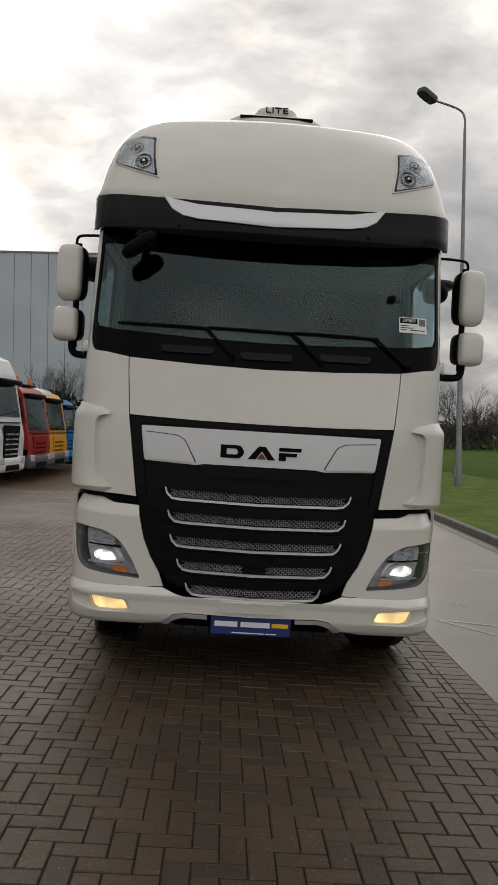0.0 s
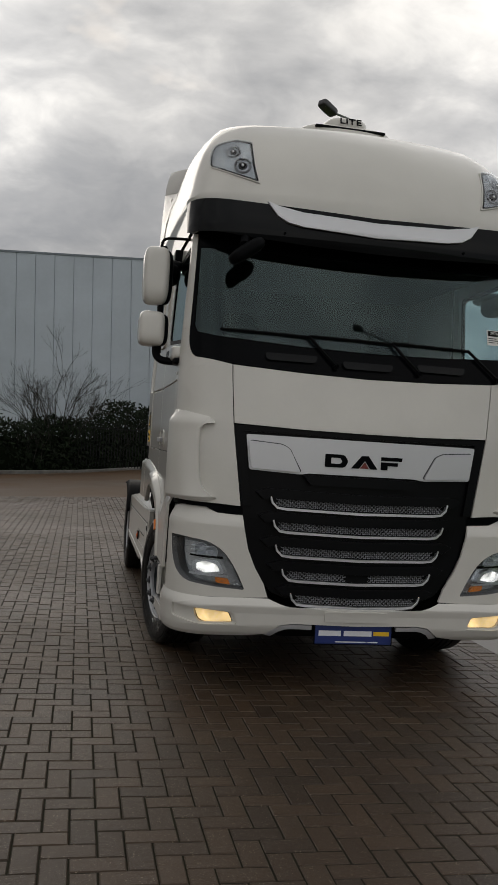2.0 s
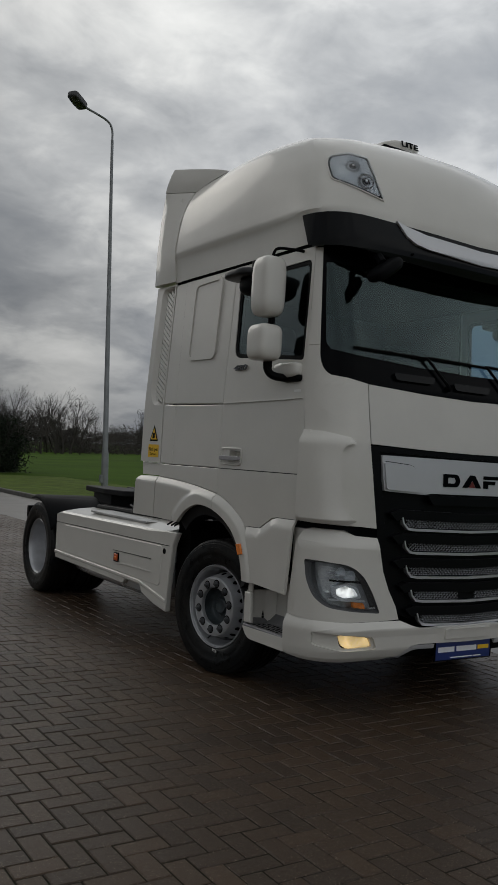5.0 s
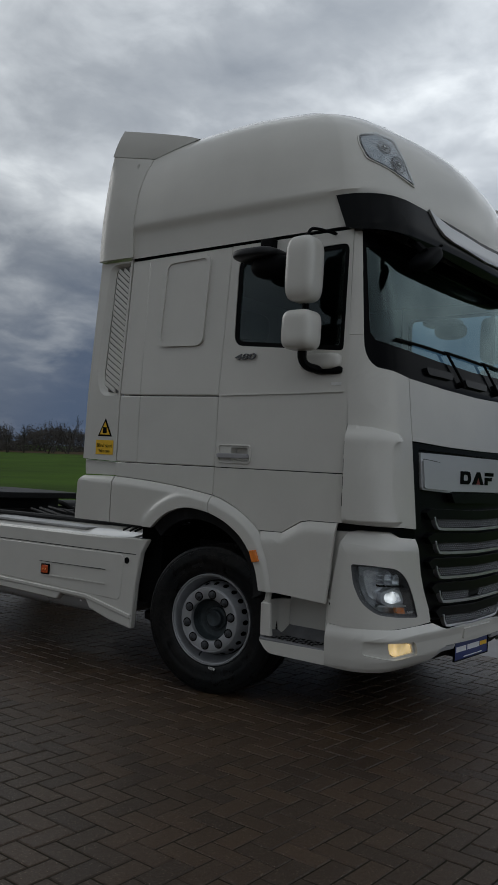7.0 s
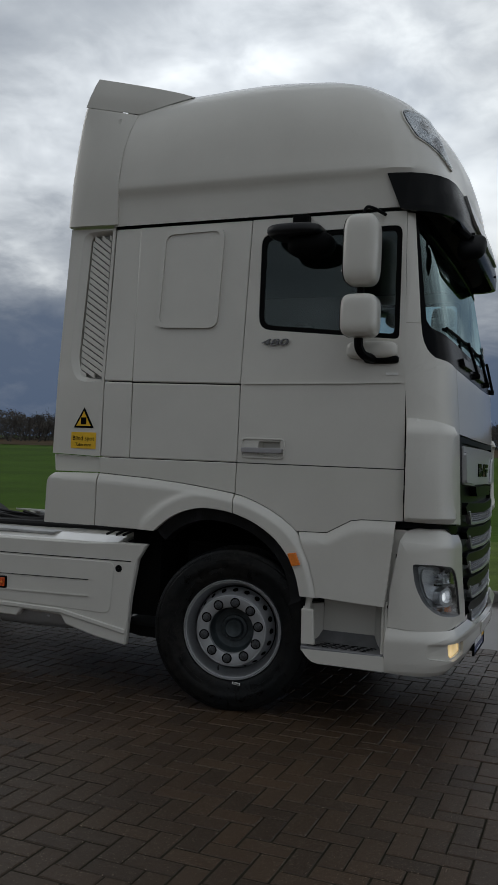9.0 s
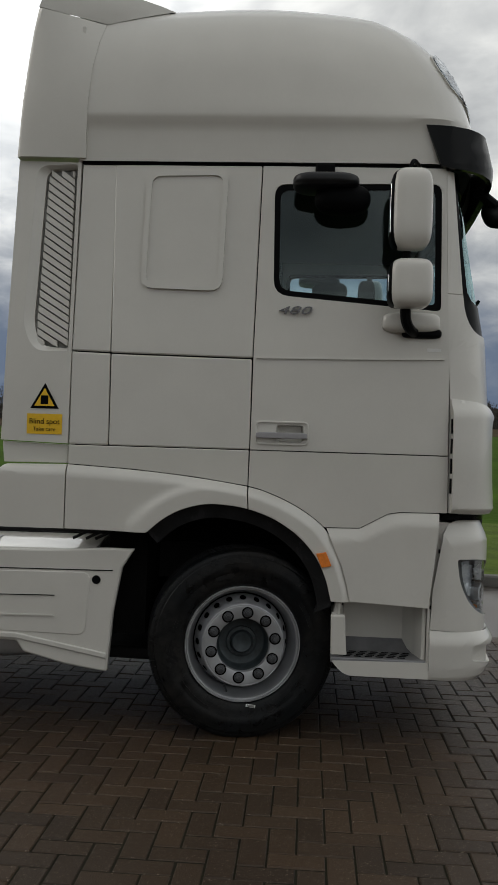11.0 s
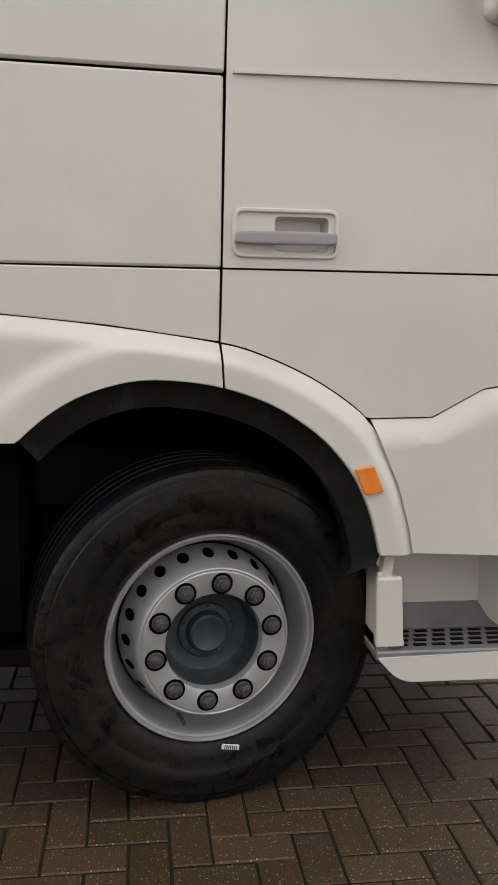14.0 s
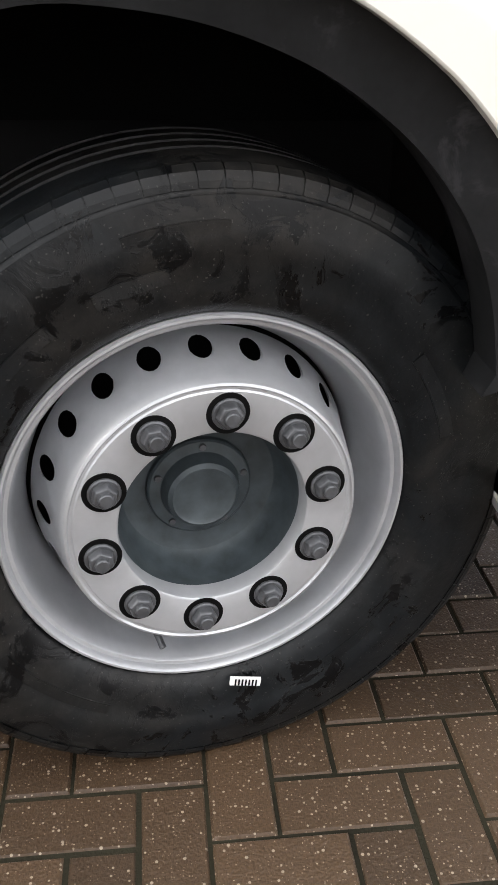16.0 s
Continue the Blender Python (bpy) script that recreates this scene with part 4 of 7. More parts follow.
# lamp panels, headlamps, bumper
LAMP_BACK = material("lamp_housing_grey", (0.52, 0.53, 0.55), 0.25, metal=0.35, vary=0.2, vary_scale=20)
lamp_hole = rounded([(sy(0.24), 0.967), (sy(0.13), 0.965), (fx(0.985), 0.945), (fx(0.88), 0.882), (fx(0.80), 0.77), (fx(0.735), 0.64), (fx(0.93), 0.655), (sy(0.10), 0.682), (sy(0.172), 0.745), (sy(0.222), 0.85)], [0.02, 0.03, 0.06, 0.06, 0.05, 0.02, 0.05, 0.05, 0.05, 0.04])
panel("lamp_panel", X((0.775, 1.115), (0.76, 1.03), (0.73, 0.905), (0.68, 0.79), (0.615, 0.685), (0.585, 0.60), (0.75, 0.592), (0.95, 0.592)) + [(sy(0.16), 0.598), (sy(0.372), 0.61), (sy(0.365), 0.80), (sy(0.315), 1.09), (sy(0.28), 1.145), (sy(0.20), 1.165)] + X((1.02, 1.158), (0.94, 1.125)), holes=[lamp_hole], off=0.006, bevel=0.006, step=0.03, relief=lambda s, z: -0.045 * max(0.0, min(1.0, (z - 1.065) / 0.10)) - 0.014 * max(0.0, min(1.0, (s - sy(0.30)) / 0.06)))
panel("panel_shelf", [(sy(0.345), 1.16), (sy(0.25), 1.165)] + X((1.02, 1.16), (0.94, 1.128), (0.775, 1.12), (0.778, 1.165), (0.93, 1.178)) + [(sy(0.2), 1.19), (sy(0.3), 1.195)], GLOSS_BLACK, off=-0.02, thick=0.02, bevel=0)
for side, flip in ((-1, True), (1, False)):
    lamp = part("headlamp", patch(CAB, lamp_hole, off=-0.075, thick=0.02, flip=flip), LAMP_BACK, truck, "clear headlamp with lit bulb and amber indicator")
    wall = bmesh.new()
    n = len(lamp_hole)
    a = [wall.verts.new(CAB.at(side * s, z, 0.002)) for s, z in lamp_hole]
    c = Vector((sum(s for s, z in lamp_hole) / n, sum(z for s, z in lamp_hole) / n))
    ring2 = [c + (Vector(p) - c) * 0.90 + Vector((-0.012, 0.004)) for p in lamp_hole]
    ring2 = [(p.x, p.y) for p in ring2]
    b = [wall.verts.new(CAB.at(side * s, z, -0.018)) for s, z in ring2]
    d = [wall.verts.new(CAB.at(side * s, z, -0.075)) for s, z in ring2]
    for r1, r2 in ((a, b), (b, d)):
        for i in range(n):
            wall.faces.new((r1[i], r1[(i + 1) % n], r2[(i + 1) % n], r2[i]))
    part("lamp_bezel", wall, material("lamp_bezel_grey", (0.05, 0.051, 0.054), 0.3, vary=0.1) if side < 0 else bpy.data.materials["lamp_bezel_grey"], lamp, "dark grey lamp bezel", smooth=True)
    part("lens", patch(CAB, lamp_hole, off=-0.004, thick=0.004, flip=flip), LENS, lamp).visible_shadow = False
    part("reflector", patch(CAB, rounded([(sy(0.165), 0.935), (fx(0.99), 0.915), (fx(0.90), 0.835), (fx(0.84), 0.735), (fx(1.0), 0.735), (sy(0.125), 0.775), (sy(0.16), 0.86)], 0.03), off=-0.06, thick=0.012, flip=flip), REFLECTOR, lamp, bevel=0.004)
    for x, z, r, mat, name, deep in ((1.035, 0.885, 0.042, CHROME, "high_beam", 0.045), (0.96, 0.868, 0.040, CHROME, "high_beam", 0.045)):
        bowl = lathe([(0.0, r), (-0.006, r * 1.05), (-0.006, r * 0.95), (0.012, r * 0.72), (0.026, r * 0.3), (0.028, 0.0001)], 20, "Y", m=Matrix.Translation(CAB.at(side * fx(x), z, -0.03)))
        part(name, bowl, mat, lamp, smooth=True, sharp=45)
    low = patch(CAB, rounded([(fx(1.085), 0.808), (fx(1.0), 0.832), (fx(0.905), 0.805), (fx(0.868), 0.735), (fx(1.0), 0.722), (fx(1.08), 0.745)], 0.02), [rounded([(fx(1.06), 0.795), (fx(1.0), 0.815), (fx(0.925), 0.793), (fx(0.895), 0.747), (fx(1.0), 0.738), (fx(1.055), 0.757)], 0.016)], off=-0.018, thick=0.05, flip=flip)
    part("low_beam_frame", low, CHROME, lamp, bevel=0.003)
    part("lit_bulb", patch(CAB, rounded([(fx(1.065), 0.797), (fx(1.0), 0.817), (fx(0.92), 0.795), (fx(0.89), 0.745), (fx(1.0), 0.735), (fx(1.06), 0.755)], 0.015), off=-0.05, thick=0.01, flip=flip), LAMP_ON, lamp, "lit low-beam lamp")
    part("indicator", patch(CAB, rounded(X((0.93, 0.712), (0.845, 0.704), (0.825, 0.666), (0.92, 0.676)), 0.01), off=-0.03, thick=0.02, flip=flip), AMBER, lamp, "amber indicator lens", bevel=0.004)
    for i in range(3):
        zz = 0.850 + 0.026 * i
        part("lamp_fin", patch(CAB, X((0.925 + 0.02 * i, zz), (1.10, zz + 0.008), (1.10, zz + 0.003), (0.925 + 0.02 * i, zz - 0.005)), off=-0.02, thick=0.03, flip=flip), CHROME, lamp)
    part("lamp_divider", patch(CAB, X((0.845, 0.722), (1.10, 0.735), (1.10, 0.725), (0.842, 0.712)), off=-0.016, thick=0.03, flip=flip), CHROME, lamp)
    part("lamp_divider", patch(CAB, X((0.885, 0.842), (1.10, 0.852), (1.10, 0.842), (0.878, 0.828)), off=-0.016, thick=0.03, flip=flip), BLACK, lamp)
    for i in range(6):
        p = CAB.at(side * fx(0.80 - 0.02 * (i % 3)), 0.672 - 0.018 * (i // 3), -0.02)
        part("running_light", lathe([(0.0, 0.0001), (-0.004, 0.005), (0.01, 0.007)], 10, "Y", m=Matrix.Translation(p)), REFLECTOR, lamp)

BUMP = Skin([(0.3, 1.19), (0.345, 1.205), (0.375, 1.222), (0.42, 1.230), (0.545, 1.236), (0.556, 1.233), (0.60, 1.214)], [(0.3, 0.07), (0.345, 0.045), (0.375, 0.012), (0.42, -0.012), (0.50, -0.016), (0.545, -0.026), (0.556, -0.022), (0.60, 0.012)])
fog_hole = rounded([(sy(0.165), 0.535), (fx(0.80), 0.508), (fx(0.765), 0.425), (fx(1.0), 0.42), (sy(0.165), 0.455)], [0.02, 0.03, 0.03, 0.03, 0.02])
panel("bumper", [(-sy(0.375), 0.6075), (-sy(0.16), 0.5955)] + X((-0.95, 0.589), (-0.585, 0.591), (-0.5, 0.56), (-0.44, 0.548), (0, 0.535), (0.44, 0.548), (0.5, 0.56), (0.585, 0.591), (0.95, 0.589)) + [(sy(0.16), 0.5955), (sy(0.375), 0.6075), (sy(0.378), 0.362), (sy(0.2), 0.352)] + X((1.0, 0.348), (0.72, 0.352), (0.585, 0.37), (0.545, 0.40), (0.50, 0.43), (0.42, 0.442), (0, 0.435), (-0.42, 0.442), (-0.50, 0.43), (-0.545, 0.40), (-0.585, 0.37), (-0.72, 0.352), (-1.0, 0.348)) + [(-sy(0.2), 0.352), (-sy(0.378), 0.362)], skin=BUMP, holes=[fog_hole, [(-s, z) for s, z in fog_hole]], off=0.006, thick=0.03, both=False, bevel=0.008, step=0.022)
panel("bumper_flap", rounded(X((-0.21, 0.532), (0.21, 0.532), (0.21, 0.462), (-0.21, 0.462)), 0.01), skin=BUMP, off=0.016, thick=0.02, both=False, bevel=0.004)
panel("bumper_trim", X((0.285, 0.431), (0.42, 0.434), (0.495, 0.424), (0.545, 0.394), (0.595, 0.352), (0.55, 0.345), (0.505, 0.380), (0.465, 0.398), (0.42, 0.404), (0.285, 0.402)), SILVER_TRIM, skin=BUMP, off=-0.002, thick=0.03, bevel=0.004, label="silver lower bumper trim")
panel("bumper_lower", X((-0.56, 0.37), (-0.5, 0.40), (-0.42, 0.41), (0.42, 0.41), (0.5, 0.40), (0.56, 0.37), (0.5, 0.335), (-0.5, 0.335)), BLACK, skin=BUMP, off=-0.02, thick=0.04, both=False)
for side, flip in ((-1, True), (1, False)):
    fog = part("fog_lamp", patch(BUMP, fog_hole, off=-0.05, thick=0.02, flip=flip), BLACK, truck, "lit warm-white fog lamp")
    part("fog_surround", patch(BUMP, fog_hole, [rounded([(fx(1.05), 0.517), (fx(0.82), 0.497), (fx(0.795), 0.437), (fx(1.0), 0.432), (fx(1.03), 0.45)], 0.015)], off=-0.012, thick=0.03, flip=flip), PAINT, fog, bevel=0.004)
    part("fog_lens", patch(BUMP, rounded([(fx(1.04), 0.513), (fx(0.825), 0.493), (fx(0.80), 0.440), (fx(0.985), 0.436), (fx(1.02), 0.455)], 0.015), off=-0.02, thick=0.015, flip=flip), FOG_ON, fog, "glowing fog lamp lens", bevel=0.004)

# dealer plate, its writing as plain bars
plate = part("dealer_plate", boxed((-0.26, 0.010, 0.313), (0.262, 0.020, 0.435)), PLATE_BLUE, truck, "dark blue dealer plate with white bars", bevel=0.003)
part("plate_frame", ribbon([(-0.264, 0.309), (0.266, 0.309), (0.266, 0.439), (-0.264, 0.439)], lambda u, v, w: (u, 0.005 + w, v), 0.014, 0.006), BLACK, plate)
part("text_bar", boxed((-0.235, 0.008, 0.366), (-0.085, 0.0105, 0.400)), PLATE_WHITE, plate)
part("text_bar", boxed((-0.065, 0.008, 0.366), (0.125, 0.0105, 0.400)), PLATE_WHITE, plate)
part("logo_bar", boxed((0.138, 0.008, 0.370), (0.245, 0.0105, 0.397)), YELLOW, plate)
part("text_bar", boxed((-0.12, 0.008, 0.324), (0.09, 0.0105, 0.331)), PLATE_WHITE, plate)
part("text_bar", boxed((0.1, 0.008, 0.324), (0.17, 0.0105, 0.331)), PLATE_WHITE, plate)
part("plate_bracket", boxed((-0.2, 0.019, 0.33), (0.2, 0.12, 0.36)), CHASSIS, truck)

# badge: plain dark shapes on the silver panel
RED_BADGE = material("dull_red_inlay", (0.16, 0.02, 0.012), 0.4, vary=0.1)
panel("badge_mark", rounded(X((-0.262, 1.545), (-0.13, 1.545), (-0.105, 1.50), (-0.13, 1.46), (-0.262, 1.46)), [0.004, 0.03, 0.02, 0.03, 0.004]), GLOSS_BLACK, holes=[rounded(X((-0.222, 1.522), (-0.16, 1.522), (-0.145, 1.50), (-0.16, 1.484), (-0.222, 1.484)), 0.006)], off=0.012, thick=0.012, both=False, bevel=0, label="dark badge shape")
panel("badge_mark", X((-0.085, 1.46), (-0.015, 1.545), (0.03, 1.545), (0.095, 1.46), (0.045, 1.46), (0.007, 1.513), (-0.033, 1.46)), GLOSS_BLACK, off=0.012, thick=0.012, both=False, bevel=0, label="dark badge shape")
panel("badge_inlay", X((-0.024, 1.462), (0.007, 1.504), (0.036, 1.462)), RED_BADGE, off=0.011, thick=0.012, both=False, bevel=0, label="dull red badge inlay")
panel("badge_mark", X((0.118, 1.545), (0.265, 1.545), (0.262, 1.521), (0.118, 1.521)), GLOSS_BLACK, off=0.012, thick=0.012, both=False, bevel=0, label="dark badge shape")
panel("badge_mark", X((0.118, 1.511), (0.236, 1.511), (0.233, 1.488), (0.164, 1.488), (0.164, 1.46), (0.118, 1.46)), GLOSS_BLACK, off=0.012, thick=0.012, both=False, bevel=0, label="dark badge shape")


# ---- wheels ----
def wheel(at, outward, dual=False, holes=20, bolts=10, steer=0.0):
    """A steel disc wheel with its tyre. outward: +1 or -1 along x."""
    hubm = Matrix.Translation(at) @ Matrix.Rotation(radians(steer), 4, "Z") @ Matrix.Scale(outward, 4, (1, 0, 0))
    w = new("wheel")
    w.parent = truck
    # tyre, u runs outwards; the disc's bolt face stands at u = 0
    u0 = -0.186
    half = 0.158
    tyre = [(u0 - half - 0.012, 0.30), (u0 - half - 0.03, 0.345), (u0 - half - 0.03, 0.40), (u0 - half - 0.012, 0.452), (u0 - half + 0.02, 0.478), (u0 - half + 0.04, 0.484)]
    for g in (-0.075, -0.025, 0.025, 0.075):
        tyre += [(u0 + g - 0.008, 0.489), (u0 + g - 0.006, 0.476), (u0 + g + 0.006, 0.476), (u0 + g + 0.008, 0.489)]
    tyre += [(u0 + half - 0.03, 0.487), (u0 + half - 0.004, 0.483), (u0 + half + 0.008, 0.477), (u0 + half + 0.014, 0.468), (u0 + half + 0.0165, 0.456), (u0 + half + 0.0215, 0.452), (u0 + half + 0.028, 0.415), (u0 + half + 0.0305, 0.385), (u0 + half + 0.0275, 0.38), (u0 + half + 0.0265, 0.345), (u0 + half + 0.020, 0.318), (u0 + half + 0.008, 0.303), (u0 + half - 0.01, 0.298)]
    part("tyre", lathe(tyre, 96, m=hubm), RUBBER, w, "black truck tyre with worn sidewall", smooth=True, sharp=40)
    e = u0 + half
    if not dual:
        lugs = bmesh.new()
        for i in range(88):
            a = 2 * math.pi * i / 88
            turn = Matrix.Rotation(a, 4, "X")
            ring = [(e - 0.045, 0.485), (e - 0.002, 0.4848), (e + 0.010, 0.478), (e + 0.0158, 0.467), (e + 0.0175, 0.459), (e - 0.01, 0.455)]
            lo, hi = [[lugs.verts.new(hubm @ turn @ Vector((u, r * math.cos(t), r * math.sin(t)))) for u, r in ring] for t in (-0.0333, 0.0333)]
            lugs.faces.new(lo)
            lugs.faces.new(hi[::-1])
            for k in range(6):
                lugs.faces.new((lo[k], lo[(k + 1) % 6], hi[(k + 1) % 6], hi[k]))
        bmesh.ops.recalc_face_normals(lugs, faces=lugs.faces)
        part("shoulder_tread", lugs, RUBBER, w, "worn shoulder blocks of the tread")["kind"] = "stuff"
        for a0, a1, r0, r1 in ((0.62, 0.98, 0.352, 0.374), (1.15, 1.42, 0.352, 0.374), (2.5, 2.9, 0.352, 0.374), (3.9, 4.2, 0.352, 0.372), (5.2, 5.75, 0.354, 0.374), (0.2, 0.42, 0.356, 0.37), (1.30, 1.62, 0.40, 0.425)):
            bm = bmesh.new()
            prev = None
            for q in np.linspace(a0, a1, 10):
                cur = [bm.verts.new(hubm @ Vector((u, r * math.cos(q), r * math.sin(q)))) for u, r in ((e + 0.020, r0), (e + 0.0285, r0 + 0.001), (e + 0.029, r1 - 0.001), (e + 0.020, r1))]
                if prev:
                    for j in range(3):
                        bm.faces.new((prev[j], prev[j + 1], cur[j + 1], cur[j]))
                prev = cur
            bmesh.ops.recalc_face_normals(bm, faces=bm.faces)
            part("sidewall_bar", bm, RUBBER, w)
    if dual:
        rim = [(e + 0.002, 0.299), (e + 0.006, 0.292), (e - 0.002, 0.283), (e - 0.03, 0.272), (e - 0.13, 0.262), (e - 0.17, 0.25), (e - 0.175, 0.17), (e - 0.175, 0.0001)]
    else:
        rim = [(e - 0.004, 0.301), (e + 0.006, 0.3005), (e + 0.0105, 0.2975), (e + 0.0105, 0.294), (e + 0.006, 0.2905), (e - 0.001, 0.2885), (e - 0.002, 0.283), (e - 0.006, 0.280), (e - 0.03, 0.2745), (e - 0.062, 0.2685), (e - 0.085, 0.259), (e - 0.104, 0.2515), (e - 0.125, 0.251)]
    part("rim", lathe(rim, 96, m=hubm), RIM, w, "silver steel rim", smooth=True, sharp=30)
    if dual:
        return w
    # disc: conical wall with round vent holes, then the flat bolt face
    bm = bmesh.new()
    r_out, u_out, r_in, u_in = 0.2455, e - 0.100, 0.2155, -0.012

    def cone(a, t):
        r, u = r_out + (r_in - r_out) * t, u_out + (u_in - u_out) * t
        return bm.verts.new(hubm @ Vector((u, r * math.cos(a), r * math.sin(a))))

    n_side = 16
    for h in range(holes):
        mid, wid = 2 * math.pi * h / holes, math.pi / holes
        outer, inner, deep = [], [], []
        for i in range(n_side):
            q = 2 * math.pi * i / n_side
            c, s = math.cos(q), math.sin(q)
            k = 1 / max(abs(c), abs(s))
            outer.append(cone(mid + wid * c * k, 0.5 + 0.5 * s * k))
            inner.append(cone(mid + 0.074 * c, 0.46 + 0.26 * s))
            v = inner[-1].co
            deep.append(bm.verts.new(v + (hubm.to_3x3() @ Vector((-0.012, 0, 0)))))
        for i in range(n_side):
            j = (i + 1) % n_side
            bm.faces.new((outer[i], outer[j], inner[j], inner[i]))
            bm.faces.new((inner[i], inner[j], deep[j], deep[i]))
    bmesh.ops.remove_doubles(bm, verts=bm.verts, dist=3e-4)
    bmesh.ops.recalc_face_normals(bm, faces=bm.faces)
    part("wheel_disc", bm, RIM, w, "silver wheel disc with round vent holes", smooth=True, sharp=45)
    part("bolt_face", lathe([(-0.0125, 0.2160), (-0.004, 0.2135), (0.0, 0.211), (0.0015, 0.2075), (-0.001, 0.205), (-0.001, 0.2015), (0.001, 0.199), (0.001, 0.1425), (-0.001, 0.1385), (-0.006, 0.1365), (-0.03, 0.136)], 96, m=hubm), RIM, w, smooth=True, sharp=30)
    # Near-black ring behind the disc stands for the shade seen through its holes.
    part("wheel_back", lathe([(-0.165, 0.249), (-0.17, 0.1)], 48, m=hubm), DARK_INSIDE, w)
    # hub with its stepped cap
    part("hub", lathe([(-0.025, 0.1365), (-0.055, 0.1345), (-0.085, 0.128), (-0.097, 0.118), (-0.101, 0.104), (-0.102, 0.081), (-0.094, 0.080), (-0.091, 0.077), (-0.089, 0.061), (-0.082, 0.058), (-0.067, 0.054), (-0.062, 0.048), (-0.065, 0.043), (-0.067, 0.0001)], 64, m=hubm), HUB, w, "dark greasy hub with a stepped cap", smooth=True, sharp=30)
    for i in range(5):
        a = 2 * math.pi * (i + 0.3) / 5
        p = Vector((-0.0905, 0.069 * math.cos(a), 0.069 * math.sin(a)))
        part("hub_screw", lathe([(0.0, 0.006), (0.004, 0.005), (0.004, 0.0001)], 8, m=hubm @ Matrix.Translation(p)), BOLT, w)
    for i in range(bolts):
        a = math.pi / 2 + 2 * math.pi * i / bolts + 0.11
        p = Vector((0.001, 0.1675 * math.cos(a), 0.1675 * math.sin(a)))
        mm, sunk = hubm @ Matrix.Translation(p), hubm @ Matrix.Translation(p - Vector((0.006, 0, 0)))
        # Flat black disc paints the shade of a recess round each nut.
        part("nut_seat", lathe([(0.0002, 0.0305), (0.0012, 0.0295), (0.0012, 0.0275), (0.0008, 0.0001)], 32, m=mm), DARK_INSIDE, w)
        part("nut_washer", lathe([(0.001, 0.0232), (0.004, 0.0230), (0.0055, 0.021), (0.0055, 0.0001)], 24, m=mm), BOLT, w)
        nut = lathe([(0.005, 0.0198), (0.018, 0.0192), (0.024, 0.0165), (0.025, 0.0001)], 6, m=sunk @ Matrix.Rotation(a * 3.7, 4, "X"))
        part("wheel_nut", nut, BOLT, w, bevel=0.0015)
        part("stud", lathe([(0.024, 0.0108), (0.030, 0.0104), (0.0315, 0.009), (0.0315, 0.0001)], 16, m=sunk), BOLT, w, smooth=True)
    part("valve", tube([hubm @ Vector(p) for p in ((-0.075, 0.085, -0.232), (-0.045, 0.08, -0.236), (-0.03, 0.076, -0.246))], 0.0055), BOLT, w)
    return w


wheel((-1.19, 1.315, 0.482), -1, steer=10)
wheel((1.19, 1.315, 0.482), 1, steer=10)
for side in (-1, 1):
    wheel((side * 1.21, 5.115, 0.482), side, dual=True)
    wheel((side * 0.86, 5.115, 0.482), side, dual=True)
# tyre sticker with its bars
sticker = part("tyre_label", boxed((-1.1945, 1.243, 0.166), (-1.189, 1.292, 0.180), Matrix.Translation((-1.19, 1.268, 0.173)) @ Matrix.Rotation(radians(6), 4, "X") @ Matrix.Translation((1.19, -1.268, -0.173))), WHITE_STICKER, truck, "small white barcode label")

for i in range(7):
    part("label_bar", boxed((-1.1955, 1.249 + 0.0055 * i, 0.167), (-1.194, 1.2515 + 0.0055 * i, 0.179), Matrix.Translation((-1.19, 1.268, 0.173)) @ Matrix.Rotation(radians(6), 4, "X") @ Matrix.Translation((1.19, -1.268, -0.173))), BLACK, sticker)

